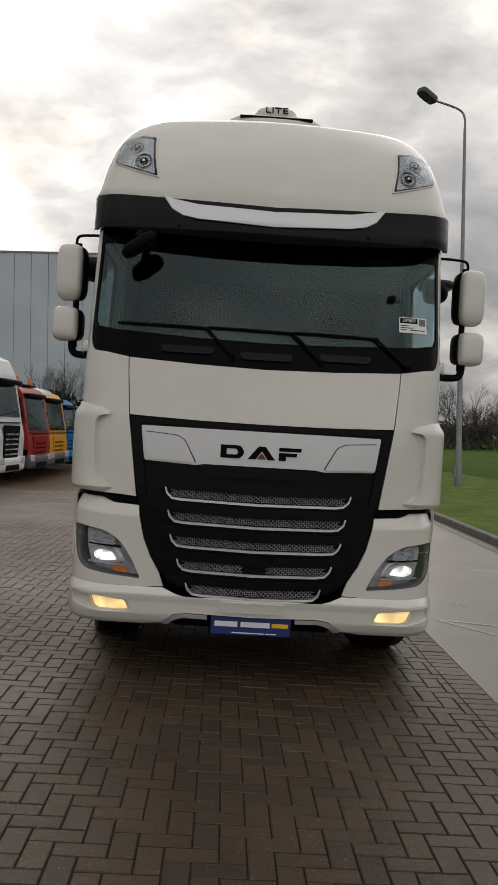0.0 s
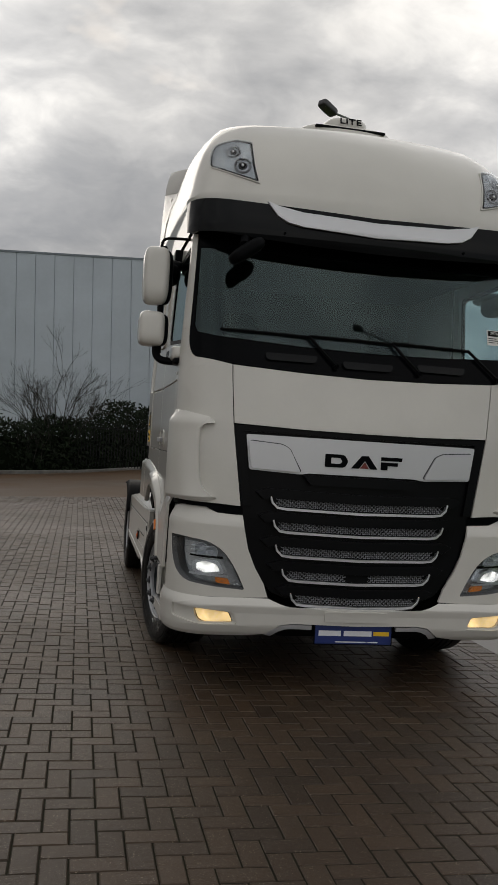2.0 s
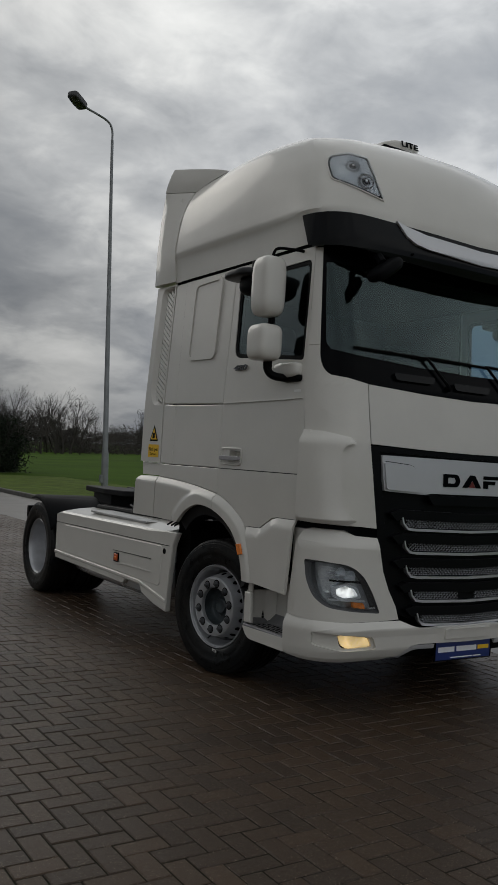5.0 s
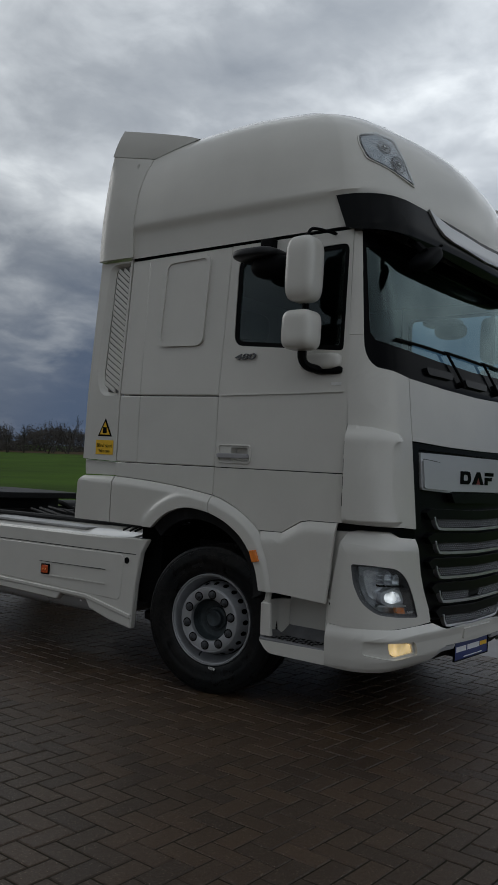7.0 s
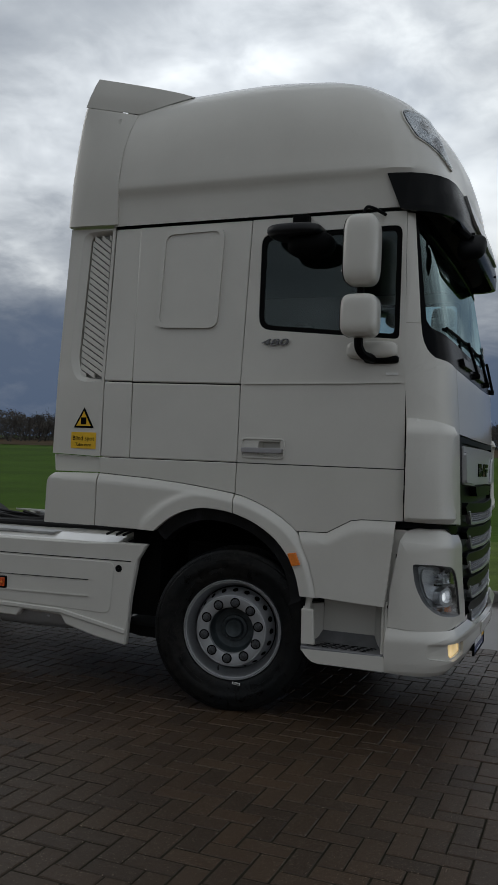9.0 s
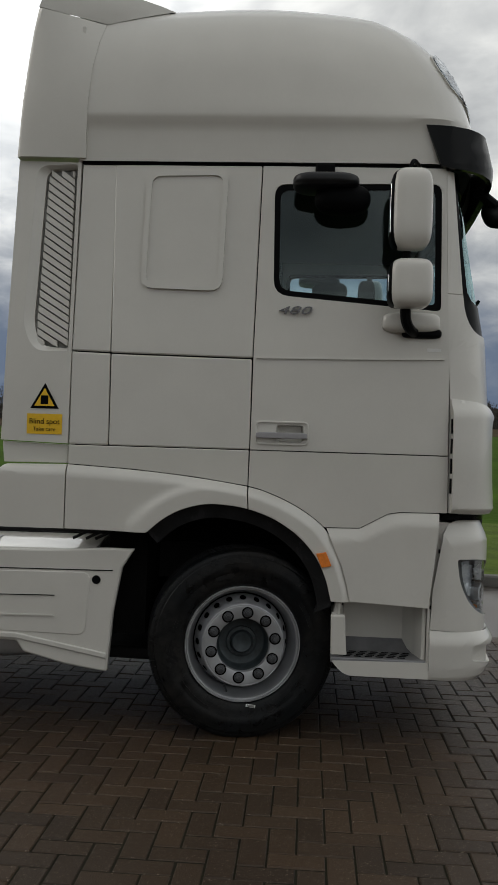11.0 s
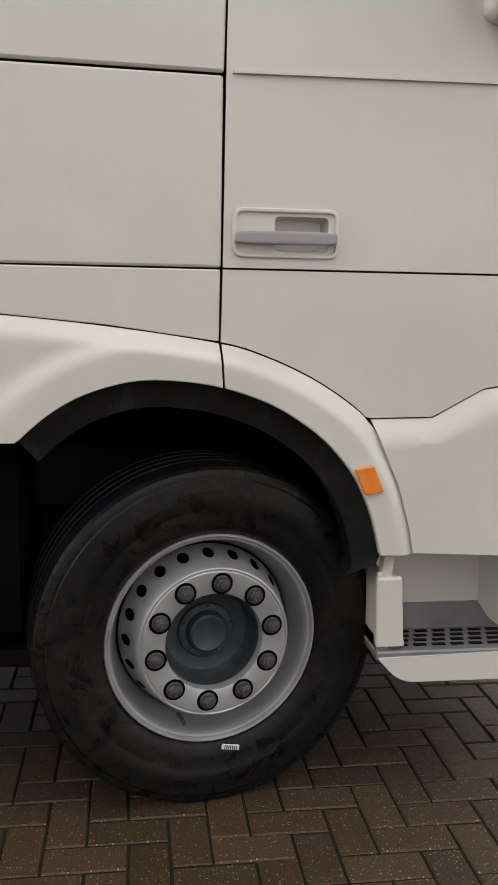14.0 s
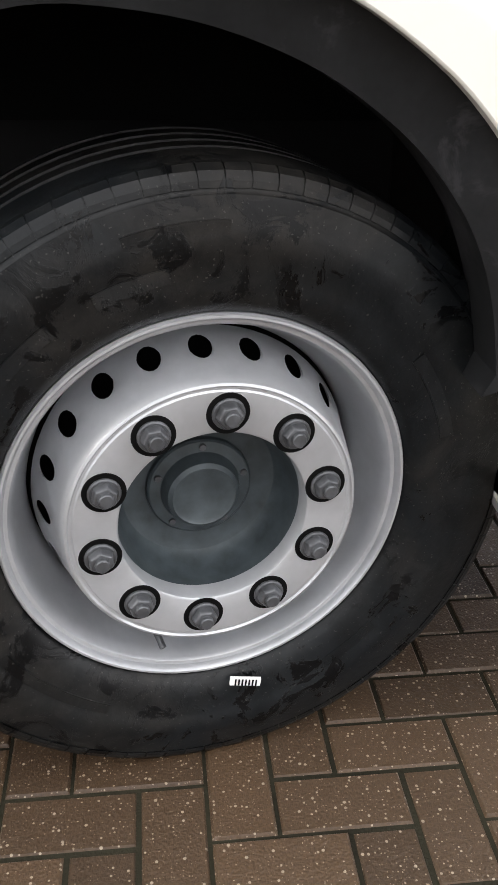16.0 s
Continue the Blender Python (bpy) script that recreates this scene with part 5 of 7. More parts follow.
# ---- side skirt and chassis ----
MARKER = material("deep_amber_lens", (0.42, 0.06, 0.012), 0.25, coat=0.5, emission=(1.0, 0.16, 0.02), emit=0.06, vary=0.2, vary_scale=60, ripple=60)
skirt = [(1.892, 0.955), (1.955, 0.855), (1.995, 0.62), (2.018, 0.315), (2.24, 0.345), (2.46, 0.40), (2.50, 0.455), (2.80, 0.462), (2.84, 0.415), (4.50, 0.44), (4.52, 0.89), (4.4, 0.915), (2.35, 0.936), (2.06, 0.955)]
for side in (-1, 1):
    k = Matrix.Scale(side, 4, (1, 0, 0))
    sk = part("side_skirt", prism(skirt, 0.05, lambda u, v, w: (side * (1.165 + w), u, v)), PAINT, truck, bevel=0.01)
    part("skirt_field", prism(rounded([(2.115, 0.828), (4.3, 0.795), (4.3, 0.535), (2.135, 0.50)], 0.05), 0.009, lambda u, v, w: (side * (1.21 + w), u, v)), PAINT, sk, bevel=0.004)
    part("skirt_edge", prism([(2.02, 0.415), (2.5, 0.50), (4.5, 0.52), (4.5, 0.49), (2.5, 0.47), (2.02, 0.385)], 0.016, lambda u, v, w: (side * (1.21 + w), u, v)), PAINT, sk, bevel=0.006)
    deck = bmesh.new()
    rows = [[deck.verts.new((side * x, y, z - drop)) for x, z in ((1.198, 0.926), (1.185, 0.942), (1.02, 0.972), (0.86, 0.988), (0.86, 0.972), (1.02, 0.956), (1.185, 0.922))] for y, drop in ((2.10, -0.004), (2.35, 0.0), (3.4, 0.01), (4.42, 0.021))]
    for r1, r2 in zip(rows, rows[1:]):
        for q in range(7):
            deck.faces.new((r1[q], r1[(q + 1) % 7], r2[(q + 1) % 7], r2[q]))
    deck.faces.new(rows[0])
    deck.faces.new(rows[-1])
    bmesh.ops.recalc_face_normals(deck, faces=deck.faces)
    part("skirt_deck", deck, PAINT, sk, bevel=0.004)
    part("skirt_groove", prism([(2.0, 0.838), (4.5, 0.805), (4.5, 0.809), (2.0, 0.843)], 0.004, lambda u, v, w: (side * (1.2135 + w), u, v)), BLACK, sk)
    part("skirt_groove", prism([(2.30, 0.70), (3.05, 0.685), (3.05, 0.688), (2.30, 0.704)], 0.004, lambda u, v, w: (side * (1.2205 + w), u, v)), BLACK, sk)
    part("skirt_groove", prism([(2.30, 0.595), (3.05, 0.58), (3.05, 0.588), (2.30, 0.602)], 0.006, lambda u, v, w: (side * (1.2205 + w), u, v)), PAINT, sk)
    part("side_marker", prism(rounded([(2.935, 0.602), (3.01, 0.60), (3.01, 0.66), (2.935, 0.662)], 0.01), 0.02, lambda u, v, w: (side * (1.215 + w), u, v)), MARKER, truck, "amber side marker lamp in a black frame", bevel=0.004)
    part("marker_frame", ribbon(rounded([(2.925, 0.592), (3.02, 0.59), (3.02, 0.67), (2.925, 0.672)], 0.012), lambda u, v, w: (side * (1.212 + w), u, v), 0.018, 0.010), BLACK, truck)
    for dy in (-0.016, 0.016):
        part("marker_bulb", lathe([(0.0, 0.009), (0.004, 0.007), (0.005, 0.0001)], 10, m=Matrix.Translation((side * 1.236, 2.972 + dy, 0.63)) @ k), AMBER, truck)
    part("skirt_plug", lathe([(0.0, 0.0001), (0.002, 0.022), (-0.01, 0.024)], 20, m=Matrix.Translation((side * 1.218, 2.085, 0.79)) @ k), BLACK, sk)
    part("fuel_tank", pillow((0.62 if side > 0 else -1.14, 2.2, 0.33), (1.14 if side > 0 else -0.62, 4.4, 0.93), 6), SILVER, truck, smooth=True)
    part("frame_rail", boxed((side * 0.42 - 0.04, 0.9, 0.70), (side * 0.42 + 0.04, 6.1, 0.96)), CHASSIS, truck, bevel=0.006)
    part("catwalk", boxed((side * 0.80 - 0.3, 2.66, 0.955), (side * 0.80 + 0.3, 3.9, 0.975)), material("worn_alloy_plate", (0.42, 0.42, 0.42), 0.5, metal=0.4, vary=0.25, vary_scale=6) if side < 0 else bpy.data.materials["worn_alloy_plate"], truck, "worn alloy deck plate", bevel=0.004)
    bm = bmesh.new()
    prev = None
    for i in range(15):
        a = math.pi * (0.14 + 0.43 * i / 14)
        cy, cz = 5.115 - 0.57 * math.cos(a), 0.50 + 0.535 * math.sin(a)
        cur = [bm.verts.new((side * x, cy, cz - (0.03 if j in (0, 3) else 0))) for j, x in enumerate((0.56, 0.60, 1.20, 1.24))]
        if prev:
            for j in range(3):
                bm.faces.new((prev[j], prev[j + 1], cur[j + 1], cur[j]))
        prev = cur
    fen = part("rear_mudguard", bm, BLACK, truck, "black plastic rear mudguard", smooth=True)
    fen.modifiers.new("thick", "SOLIDIFY").thickness = 0.012
    part("rear_lamp", boxed((side * 0.82 - 0.18, 6.02, 0.72), (side * 0.82 + 0.18, 6.1, 0.86)), BLACK, truck, bevel=0.01)
part("fifth_wheel", prism(rounded([(4.55, -0.45), (5.0, -0.5), (5.75, -0.42), (5.75, -0.12), (5.2, 0), (5.75, 0.12), (5.75, 0.42), (5.0, 0.5), (4.55, 0.45)], 0.06), 0.06, lambda u, v, w: (v, u, 1.08 + w)), CHASSIS, truck, "black fifth-wheel coupling plate", bevel=0.01)
part("coupling_mount", boxed((-0.45, 4.9, 0.96), (0.45, 5.4, 1.09)), CHASSIS, truck, bevel=0.01)
for y in (1.0, 2.1, 3.2, 4.3, 6.0):
    part("cross_member", boxed((-0.42, y - 0.06, 0.74), (0.42, y + 0.06, 0.92)), CHASSIS, truck)
for y in (1.315, 5.115):
    part("axle", tube([(-0.98, y, 0.46), (-0.5, y, 0.42), (0.5, y, 0.42), (0.98, y, 0.46)], 0.075, 10), CHASSIS, truck, smooth=True)
part("engine_pan", pillow((-0.4, 0.45, 0.34), (0.4, 1.9, 1.1), 6), CHASSIS, truck)
# Unseen slab added under the cab to block light from the ground there.
part("under_tray", pillow((-0.95, 0.40, 0.31), (0.95, 2.3, 0.40), 8, 8), CHASSIS, truck, "unseen black tray under the cab, added to block light")
part("gearbox", pillow((-0.35, 1.9, 0.32), (0.35, 3.2, 0.75), 5), CHASSIS, truck, smooth=True)
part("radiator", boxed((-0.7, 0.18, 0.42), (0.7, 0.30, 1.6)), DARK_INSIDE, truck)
# cables and hoses behind the cab
random.seed(5)
for i in range(7):
    y0, y1 = 2.5 + random.uniform(-0.1, 0.2), 3.6 + random.uniform(-0.3, 0.5)
    x0 = -0.78 + 0.10 * i
    pts = arc([(x0, y0 - 0.45, 1.0), (x0 + 0.05, y0, 1.03 + 0.03 * random.random()), (x0 - 0.03, (y0 + y1) / 2, 0.995), (x0 + 0.1, y1, 1.03)], 6)
    part("hose", tube(pts, 0.012 + 0.006 * (i % 2), 6), CHASSIS, truck, smooth=True)
part("deck_bar", tube([(-0.86, 2.05, 1.02), (-0.85, 3.0, 1.0), (-0.85, 4.3, 0.985)], 0.022), CHASSIS, truck, smooth=True)
for y in (2.12, 2.17, 2.24):
    part("bracket", tube([(-1.1, y - 0.12, 1.05), (-1.12, y, 0.99)], 0.008), CHASSIS, truck)

# ---- cab inside ----
CABIN = Skin([(0.0, 1.19), (2.0, 1.19), (2.95, 1.145), (3.2, 1.145)], [(0.3, 0.10), (2.08, 0.12), (2.95, 0.30)])
part("cab_floor", boxed((-1.16, 0.36, 1.15), (1.16, 2.2, 1.19)), INTERIOR, truck)
part("cab_back", boxed((-1.14, 2.2, 1.05), (1.14, 2.24, 3.60)), INTERIOR, truck)
part("cab_back_skin", boxed((-1.17, 2.245, 1.05), (1.17, 2.262, 3.68)), PAINT, truck)
part("head_lining", boxed((-1.1, 0.36, 2.93), (1.1, 2.2, 2.96)), INTERIOR, truck)
panel("inner_wall", Z((1.25, 1.15), (2.2, 1.15), (2.2, 2.95), (1.25, 2.95)), INTERIOR, skin=CABIN, off=-0.05, bevel=0)
panel("inner_wall", Z((0.36, 1.15), (1.25, 1.15), (1.25, 2.255), (0.36, 2.19)), INTERIOR, skin=CABIN, off=-0.05, bevel=0)
part("dashboard", prism(rounded([(0.29, 1.60), (0.27, 2.16), (0.45, 2.19), (0.72, 2.12), (0.78, 1.95), (0.70, 1.6)], 0.06), 2.0, lambda u, v, w: (w - 1.0, u, v)), SEAT, truck, bevel=0.01)
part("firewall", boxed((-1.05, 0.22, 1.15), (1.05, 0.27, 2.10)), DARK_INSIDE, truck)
for x in (-0.62, 0.62):
    seat = new("cab_seat")
    seat.parent = truck
    part("seat_cushion", pillow((x - 0.26, 0.95, 1.60), (x + 0.26, 1.45, 1.78), 4), SEAT, seat, smooth=True)
    part("seat_back", pillow((x - 0.25, 1.40, 1.70), (x + 0.25, 1.58, 2.42), 4), SEAT, seat, smooth=True)
    part("head_rest", pillow((x - 0.14, 1.46, 2.42), (x + 0.14, 1.58, 2.62), 4), SEAT, seat, smooth=True)
    part("seat_base", boxed((x - 0.2, 1.05, 1.19), (x + 0.2, 1.4, 1.62)), INTERIOR, seat, bevel=0.02)
ring = [(0.62 + 0.22 * math.cos(q), 0.85 - 0.10 * math.sin(q), 2.10 + 0.19 * math.sin(q)) for q in np.linspace(0, 2 * math.pi, 25)]
part("steering_wheel", tube(ring, 0.016, 8), SEAT, truck, smooth=True)
part("steering_column", tube([(0.62, 0.86, 2.10), (0.62, 0.6, 1.95)], 0.05), SEAT, truck, smooth=True)
part("bunk", pillow((-1.1, 1.65, 1.5), (1.1, 2.18, 1.75), 6), SEAT, truck, smooth=True)

# ---- mirrors ----
SHELL_GREY = material("satin_dark_shell", (0.010, 0.011, 0.013), 0.35, spec=0.4, vary=0.15)
def side_mirrors(side):
    fixed = Matrix.Scale(side, 4, (1, 0, 0))
    m = fixed @ Matrix.Translation((0.044 if side < 0 else 0.105, 0, -0.042))
    mm = new("side_mirror")
    mm.parent = truck
    for lo, hi in (((1.225, 0.45, 2.525), (1.435, 0.645, 2.915)), ((1.235, 0.44, 2.24), (1.445, 0.645, 2.475))):
        part("mirror_housing", pillow((lo[0] + 0.032, lo[1], lo[2]), hi, 4.5, 12, m), PAINT, mm, smooth=True)
        part("mirror_back", pillow((lo[0] + 0.004, lo[1] + 0.06, lo[2] + 0.006), (hi[0] - 0.014, hi[1] + 0.008, hi[2] - 0.006), 4.5, 10, m), BLACK, mm, smooth=True)
        part("mirror_glass", boxed((lo[0] + 0.065, hi[1] + 0.001, lo[2] + 0.075), (hi[0] - 0.055, hi[1] + 0.0085, hi[2] - 0.075), m), MIRROR, mm, bevel=0.004)
    part("mirror_arm", tube([m @ Vector(p) for p in arc([(1.10, 0.47, 2.975), (1.2, 0.50, 2.98), (1.30, 0.54, 2.975), (1.32, 0.56, 2.92)], 5)], 0.010), BLACK, mm, smooth=True)
    part("mirror_stem", tube([m @ Vector(p) for p in ((1.30, 0.56, 2.93), (1.30, 0.56, 2.2))], 0.022), BLACK, mm, smooth=True)
    part("mirror_arm", tube([m @ Vector(p) for p in arc([(1.315, 0.56, 2.25), (1.31, 0.555, 2.19), (1.27, 0.53, 2.15), (1.14, 0.48, 2.142)], 6)], 0.026), BLACK, mm, smooth=True)
    part("arm_base", pillow((1.16, 0.36, 2.075), (1.25, 0.56, 2.125), 4, 8, fixed), BLACK, mm, smooth=True)
    part("arm_cover", pillow((1.16, 0.37, 2.10), (1.265, 0.66, 2.205), 4, 8, fixed), PAINT, mm, smooth=True)
    kerb = new("kerb_mirror")
    kerb.parent = truck
    part("mirror_shell", pillow((1.17, 0.80, 2.79), (1.42, 1.13, 2.865), 3.4, 10, fixed), SHELL_GREY, kerb, smooth=True)
    part("mirror_bowl", pillow((1.19, 0.74, 2.68), (1.36, 1.02, 2.83), 2.6, 10, fixed), BLACK, kerb, smooth=True)
    part("mirror_bracket", boxed((1.17, 0.92, 2.84), (1.23, 1.02, 2.955), fixed), BLACK, kerb, bevel=0.01)


side_mirrors(-1)
side_mirrors(1)
front = new("front_mirror")
front.parent = truck
p0 = Vector((-0.865, 0.03, 2.80))
part("mirror_shell", pillow((-0.995, -0.05, 2.755), (-0.735, 0.11, 2.845), 3, 10, Matrix.Translation(p0) @ Matrix.Rotation(radians(-36), 4, "Y") @ Matrix.Translation(-p0)), BLACK, front, smooth=True)
part("mirror_bracket", tube([(-0.86, 0.14, 2.93), (-0.88, 0.04, 2.84)], 0.03), BLACK, front, smooth=True)

# wipers
for x0, x1, xt in ((-0.22, -1.0, -0.41), (0.36, -0.40, 0.165), (0.94, 0.175, 0.72)):
    wp = new("wiper")
    wp.parent = truck
    zz = 2.11
    part("wiper_arm", tube([CAB.at(fx(x0), zz, 0.02), CAB.at(fx(xt), 2.30, 0.018)], 0.010, 6), BLACK, wp)
    part("wiper_blade", tube([CAB.at(fx(xt + 0.02), 2.298, 0.0), CAB.at(fx((xt + x1) / 2), 2.304, 0.0), CAB.at(fx(x1), 2.306, 0.0)], 0.010, 6), BLACK, wp)
    part("wiper_pivot", lathe([(0.0, 0.0001), (-0.02, 0.018), (0.03, 0.022)], 12, "Y", m=Matrix.Translation(CAB.at(fx(x0), zz, 0.01))), BLACK, wp)

# roof lamps
ROOF_CHROME = material("roof_lamp_chrome", (0.36, 0.37, 0.39), 0.18, metal=0.85, vary=0.2, vary_scale=14)
SPOT_DARK = material("dark_chrome_bowl", (0.09, 0.092, 0.10), 0.2, metal=0.8, vary=0.3, vary_scale=40)
roof_lamp = rounded([(fx(0.945), 3.585), (fx(0.885), 3.44), (fx(0.82), 3.29), (fx(0.99), 3.335), (sy(0.148), 3.40), (sy(0.185), 3.50), (sy(0.182), 3.575), (fx(1.08), 3.61)], [0.02, 0, 0.015, 0.02, 0.03, 0.03, 0.03, 0.02])
for side, flip in ((-1, True), (1, False)):
    rl = part("roof_lamp", patch(ROOF, roof_lamp, off=0.002, thick=0.03, flip=flip), BLACK, truck, "unlit clear roof spot lamp", bevel=0.003)
    c = Vector((sum(p[0] for p in roof_lamp), sum(p[1] for p in roof_lamp))) / len(roof_lamp)
    inner = [tuple(c + (Vector(p) - c) * 0.90) for p in roof_lamp]
    part("lamp_reflector", patch(ROOF, inner, off=0.005, thick=0.01, flip=flip), ROOF_CHROME, rl)
    for s, z, r in ((fx(1.05), 3.505, 0.048), (fx(0.955), 3.40, 0.058)):
        pp, pn = ROOF.at(side * s, z, 0.0), ROOF.at(side * s, z, 0.02)
        q = (pn - pp).to_track_quat("Z", "Y").to_matrix().to_4x4()
        spot = part("spot", lathe([(0.0, 0.061), (0.012, 0.060), (0.012, 0.054), (0.004, 0.045), (0.002, 0.030), (0.002, 0.0001)], 24, "Z", m=Matrix.Translation(pp) @ q @ Matrix.Scale(r / 0.06, 4)), SPOT_DARK, rl, "dark chrome spot bowl", smooth=True, sharp=30)
        part("spot_lens", lathe([(0.002, 0.034), (0.010, 0.030), (0.014, 0.018), (0.0155, 0.0001)], 20, "Z", m=Matrix.Translation(pp) @ q @ Matrix.Scale(r / 0.06, 4)), GLOSS_BLACK, spot, smooth=True)
        part("spot_bulb", lathe([(0.015, 0.010), (0.020, 0.008), (0.021, 0.0001)], 12, "Z", m=Matrix.Translation(pp) @ q @ Matrix.Scale(r / 0.06, 4)), CHROME, spot, smooth=True)
    part("lamp_cover", patch(ROOF, roof_lamp, off=0.016, thick=0.004, flip=flip), LENS, rl).visible_shadow = False
panel("lamp_rim", [tuple(c + (Vector(p) - c) * 1.06) for p in roof_lamp], PAINT, holes=[roof_lamp], skin=ROOF, off=0.008, thick=0.03, bevel=0.003)

# roof cooler
ac = part("roof_cooler", pillow((-0.375, 0.80, 3.84), (0.375, 1.62, 4.005), 4), PAINT, truck, "white roof cooler with black slots", smooth=True)
part("cooler_dome", pillow((-0.17, 0.83, 3.93), (0.17, 1.45, 4.075), 3.5), PAINT, ac, smooth=True)
part("cooler_slot", boxed((-0.27, 0.80, 3.945), (0.27, 0.86, 3.965)), BLACK, ac, bevel=0.008)


def lettering(text, size, m, mat, parent, depth=0.004, name="lettering", slant=None):
    cu = bpy.data.curves.new(name, "FONT")
    cu.body, cu.size, cu.extrude, cu.align_x, cu.align_y = text, size, depth, "CENTER", "CENTER"
    tmp = bpy.data.objects.new(name, cu)
    scene.collection.objects.link(tmp)
    me = bpy.data.meshes.new_from_object(tmp.evaluated_get(bpy.context.evaluated_depsgraph_get()))
    bpy.data.objects.remove(tmp)
    ob = new(name, me)
    me.materials.clear()
    me.materials.append(mat)
    if slant:
        me.transform(slant)
    ob.parent = parent
    ob.matrix_local = m
    return ob


lettering("LITE", 0.07, Matrix.Translation((0, 0.822, 4.015)) @ Matrix.Rotation(radians(72), 4, "X") @ Matrix.Diagonal((1.35, 1, 1, 1)), BLACK, ac)
DARK_CHROME = material("dark_chrome", (0.16, 0.16, 0.17), 0.25, metal=0.9, vary=0.1)
side_text = Matrix.Rotation(radians(-90), 4, "Z") @ Matrix.Rotation(radians(90), 4, "X")
lettering("480", 0.058, Matrix.Translation((-1.2225, 1.098, 2.203)) @ side_text, DARK_CHROME, truck, 0.006, slant=Matrix(((1.95, 0.5, 0, 0), (0, 0.95, 0, 0), (0, 0, 1, 0), (0, 0, 0, 1))))

# door handles
BAR = material("lilac_grey_plastic", (0.36, 0.355, 0.37), 0.45, vary=0.05)
for side, d in ((-1, doors[0]), (1, doors[1])):
    pl = lambda u, v, w: (side * (1.218 + w), u, v)
    hd = part("door_handle", ribbon(rounded([(1.012, 1.515), (1.287, 1.515), (1.287, 1.638), (1.012, 1.638)], 0.03), pl, 0.010, 0.011), PAINT, d, bevel=0.003)
    bowl = bmesh.new()
    edge = rounded([(1.04, 1.532), (1.178, 1.532), (1.178, 1.618), (1.04, 1.618)], 0.014)
    mid = Vector((1.115, 1.575))
    loops = [[bowl.verts.new((side * x, mid.x + (u - mid.x) * k, mid.y + (q - mid.y) * k)) for u, q in edge] for x, k in ((1.216, 1.02), (1.19, 0.97), (1.168, 0.86))]
    for l1, l2 in zip(loops, loops[1:]):
        for i in range(len(edge)):
            bowl.faces.new((l1[i], l1[(i + 1) % len(edge)], l2[(i + 1) % len(edge)], l2[i]))
    bowl.faces.new(loops[-1])
    bmesh.ops.recalc_face_normals(bowl, faces=bowl.faces)
    part("hand_recess", bowl, PAINT, hd, smooth=True)
    part("handle_bar", pillow((side * 1.222 if side > 0 else -1.25, 1.02, 1.548), (1.25 if side > 0 else -1.222, 1.28, 1.580), 7, 8), BAR, hd, "grey pull bar", smooth=True)
    part("arch_marker", patch(CAB, Z((0.907, 0.985), (0.957, 0.975), (0.927, 0.905), (0.877, 0.915)), off=0.044, thick=0.03, flip=side < 0), AMBER, truck, "amber indicator on the wheel arch", bevel=0.004)

# stickers on the rear fairing
warn = part("warning_sticker", prism([(2.31, 1.668), (2.46, 1.668), (2.385, 1.80)], 0.002, lambda u, v, w: (-1.2215 - w, u, v)), BLACK, truck, "yellow and black warning triangle sticker")
part("sticker_field", prism([(2.332, 1.681), (2.438, 1.681), (2.385, 1.773)], 0.002, lambda u, v, w: (-1.224 - w, u, v)), YELLOW, warn)
part("sticker_mark", boxed((-1.2275, 2.365, 1.69), (-1.226, 2.405, 1.735)), BLACK, warn)
note = part("notice_sticker", boxed((-1.2235, 2.29, 1.535), (-1.2215, 2.475, 1.64)), YELLOW, truck, "yellow notice sticker with black writing")
lettering("Blind spot", 0.04, Matrix.Translation((-1.2245, 2.383, 1.60)) @ side_text, BLACK, note, 0.0005)
lettering("Take care", 0.03, Matrix.Translation((-1.2245, 2.383, 1.56)) @ side_text, BLACK, note, 0.0005)
part("maker_tag", boxed((-1.2225, 0.36, 2.01), (-1.2205, 0.43, 2.026)), WHITE_STICKER, truck, "small white maker tag")

# stock label in the windscreen
GREY_TAG = material("grey_print", (0.16, 0.16, 0.16), 0.6, vary=0.4, vary_scale=90)
lab = part("stock_label", patch(CAB, X((0.89, 2.465), (1.085, 2.465), (1.085, 2.36), (0.89, 2.36)), off=-0.004, thick=0.002), WHITE_STICKER, truck, "white stock label in the windscreen")
part("label_band", patch(CAB, X((0.897, 2.460), (1.018, 2.460), (1.018, 2.424), (0.897, 2.424)), off=-0.0025, thick=0.002), BLACK, lab)
for k, (a, b) in enumerate(((0.9, 0.96), (0.9, 0.985), (0.9, 0.945), (0.965, 1.07))):
    zz = 2.41 - 0.014 * k if k < 3 else 2.382
    part("text_bar", patch(CAB, X((a, zz), (b, zz), (b, zz - 0.005), (a, zz - 0.005)), off=-0.003, thick=0.002), BLACK, lab)
part("label_block", patch(CAB, X((1.03, 2.458), (1.075, 2.458), (1.075, 2.412), (1.03, 2.412)), off=-0.003, thick=0.002), GREY_TAG, lab)
w0, w1 = CAB.at(fx(0.93), 2.442, 0.0), CAB.at(fx(0.985), 2.442, 0.0)
lettering("297689", 0.030, Matrix.Translation((w0 + w1) / 2) @ Matrix.Rotation(math.atan2(w1.y - w0.y, w1.x - w0.x), 4, "Z") @ Matrix.Rotation(radians(80), 4, "X"), WHITE_STICKER, lab, 0.0012)

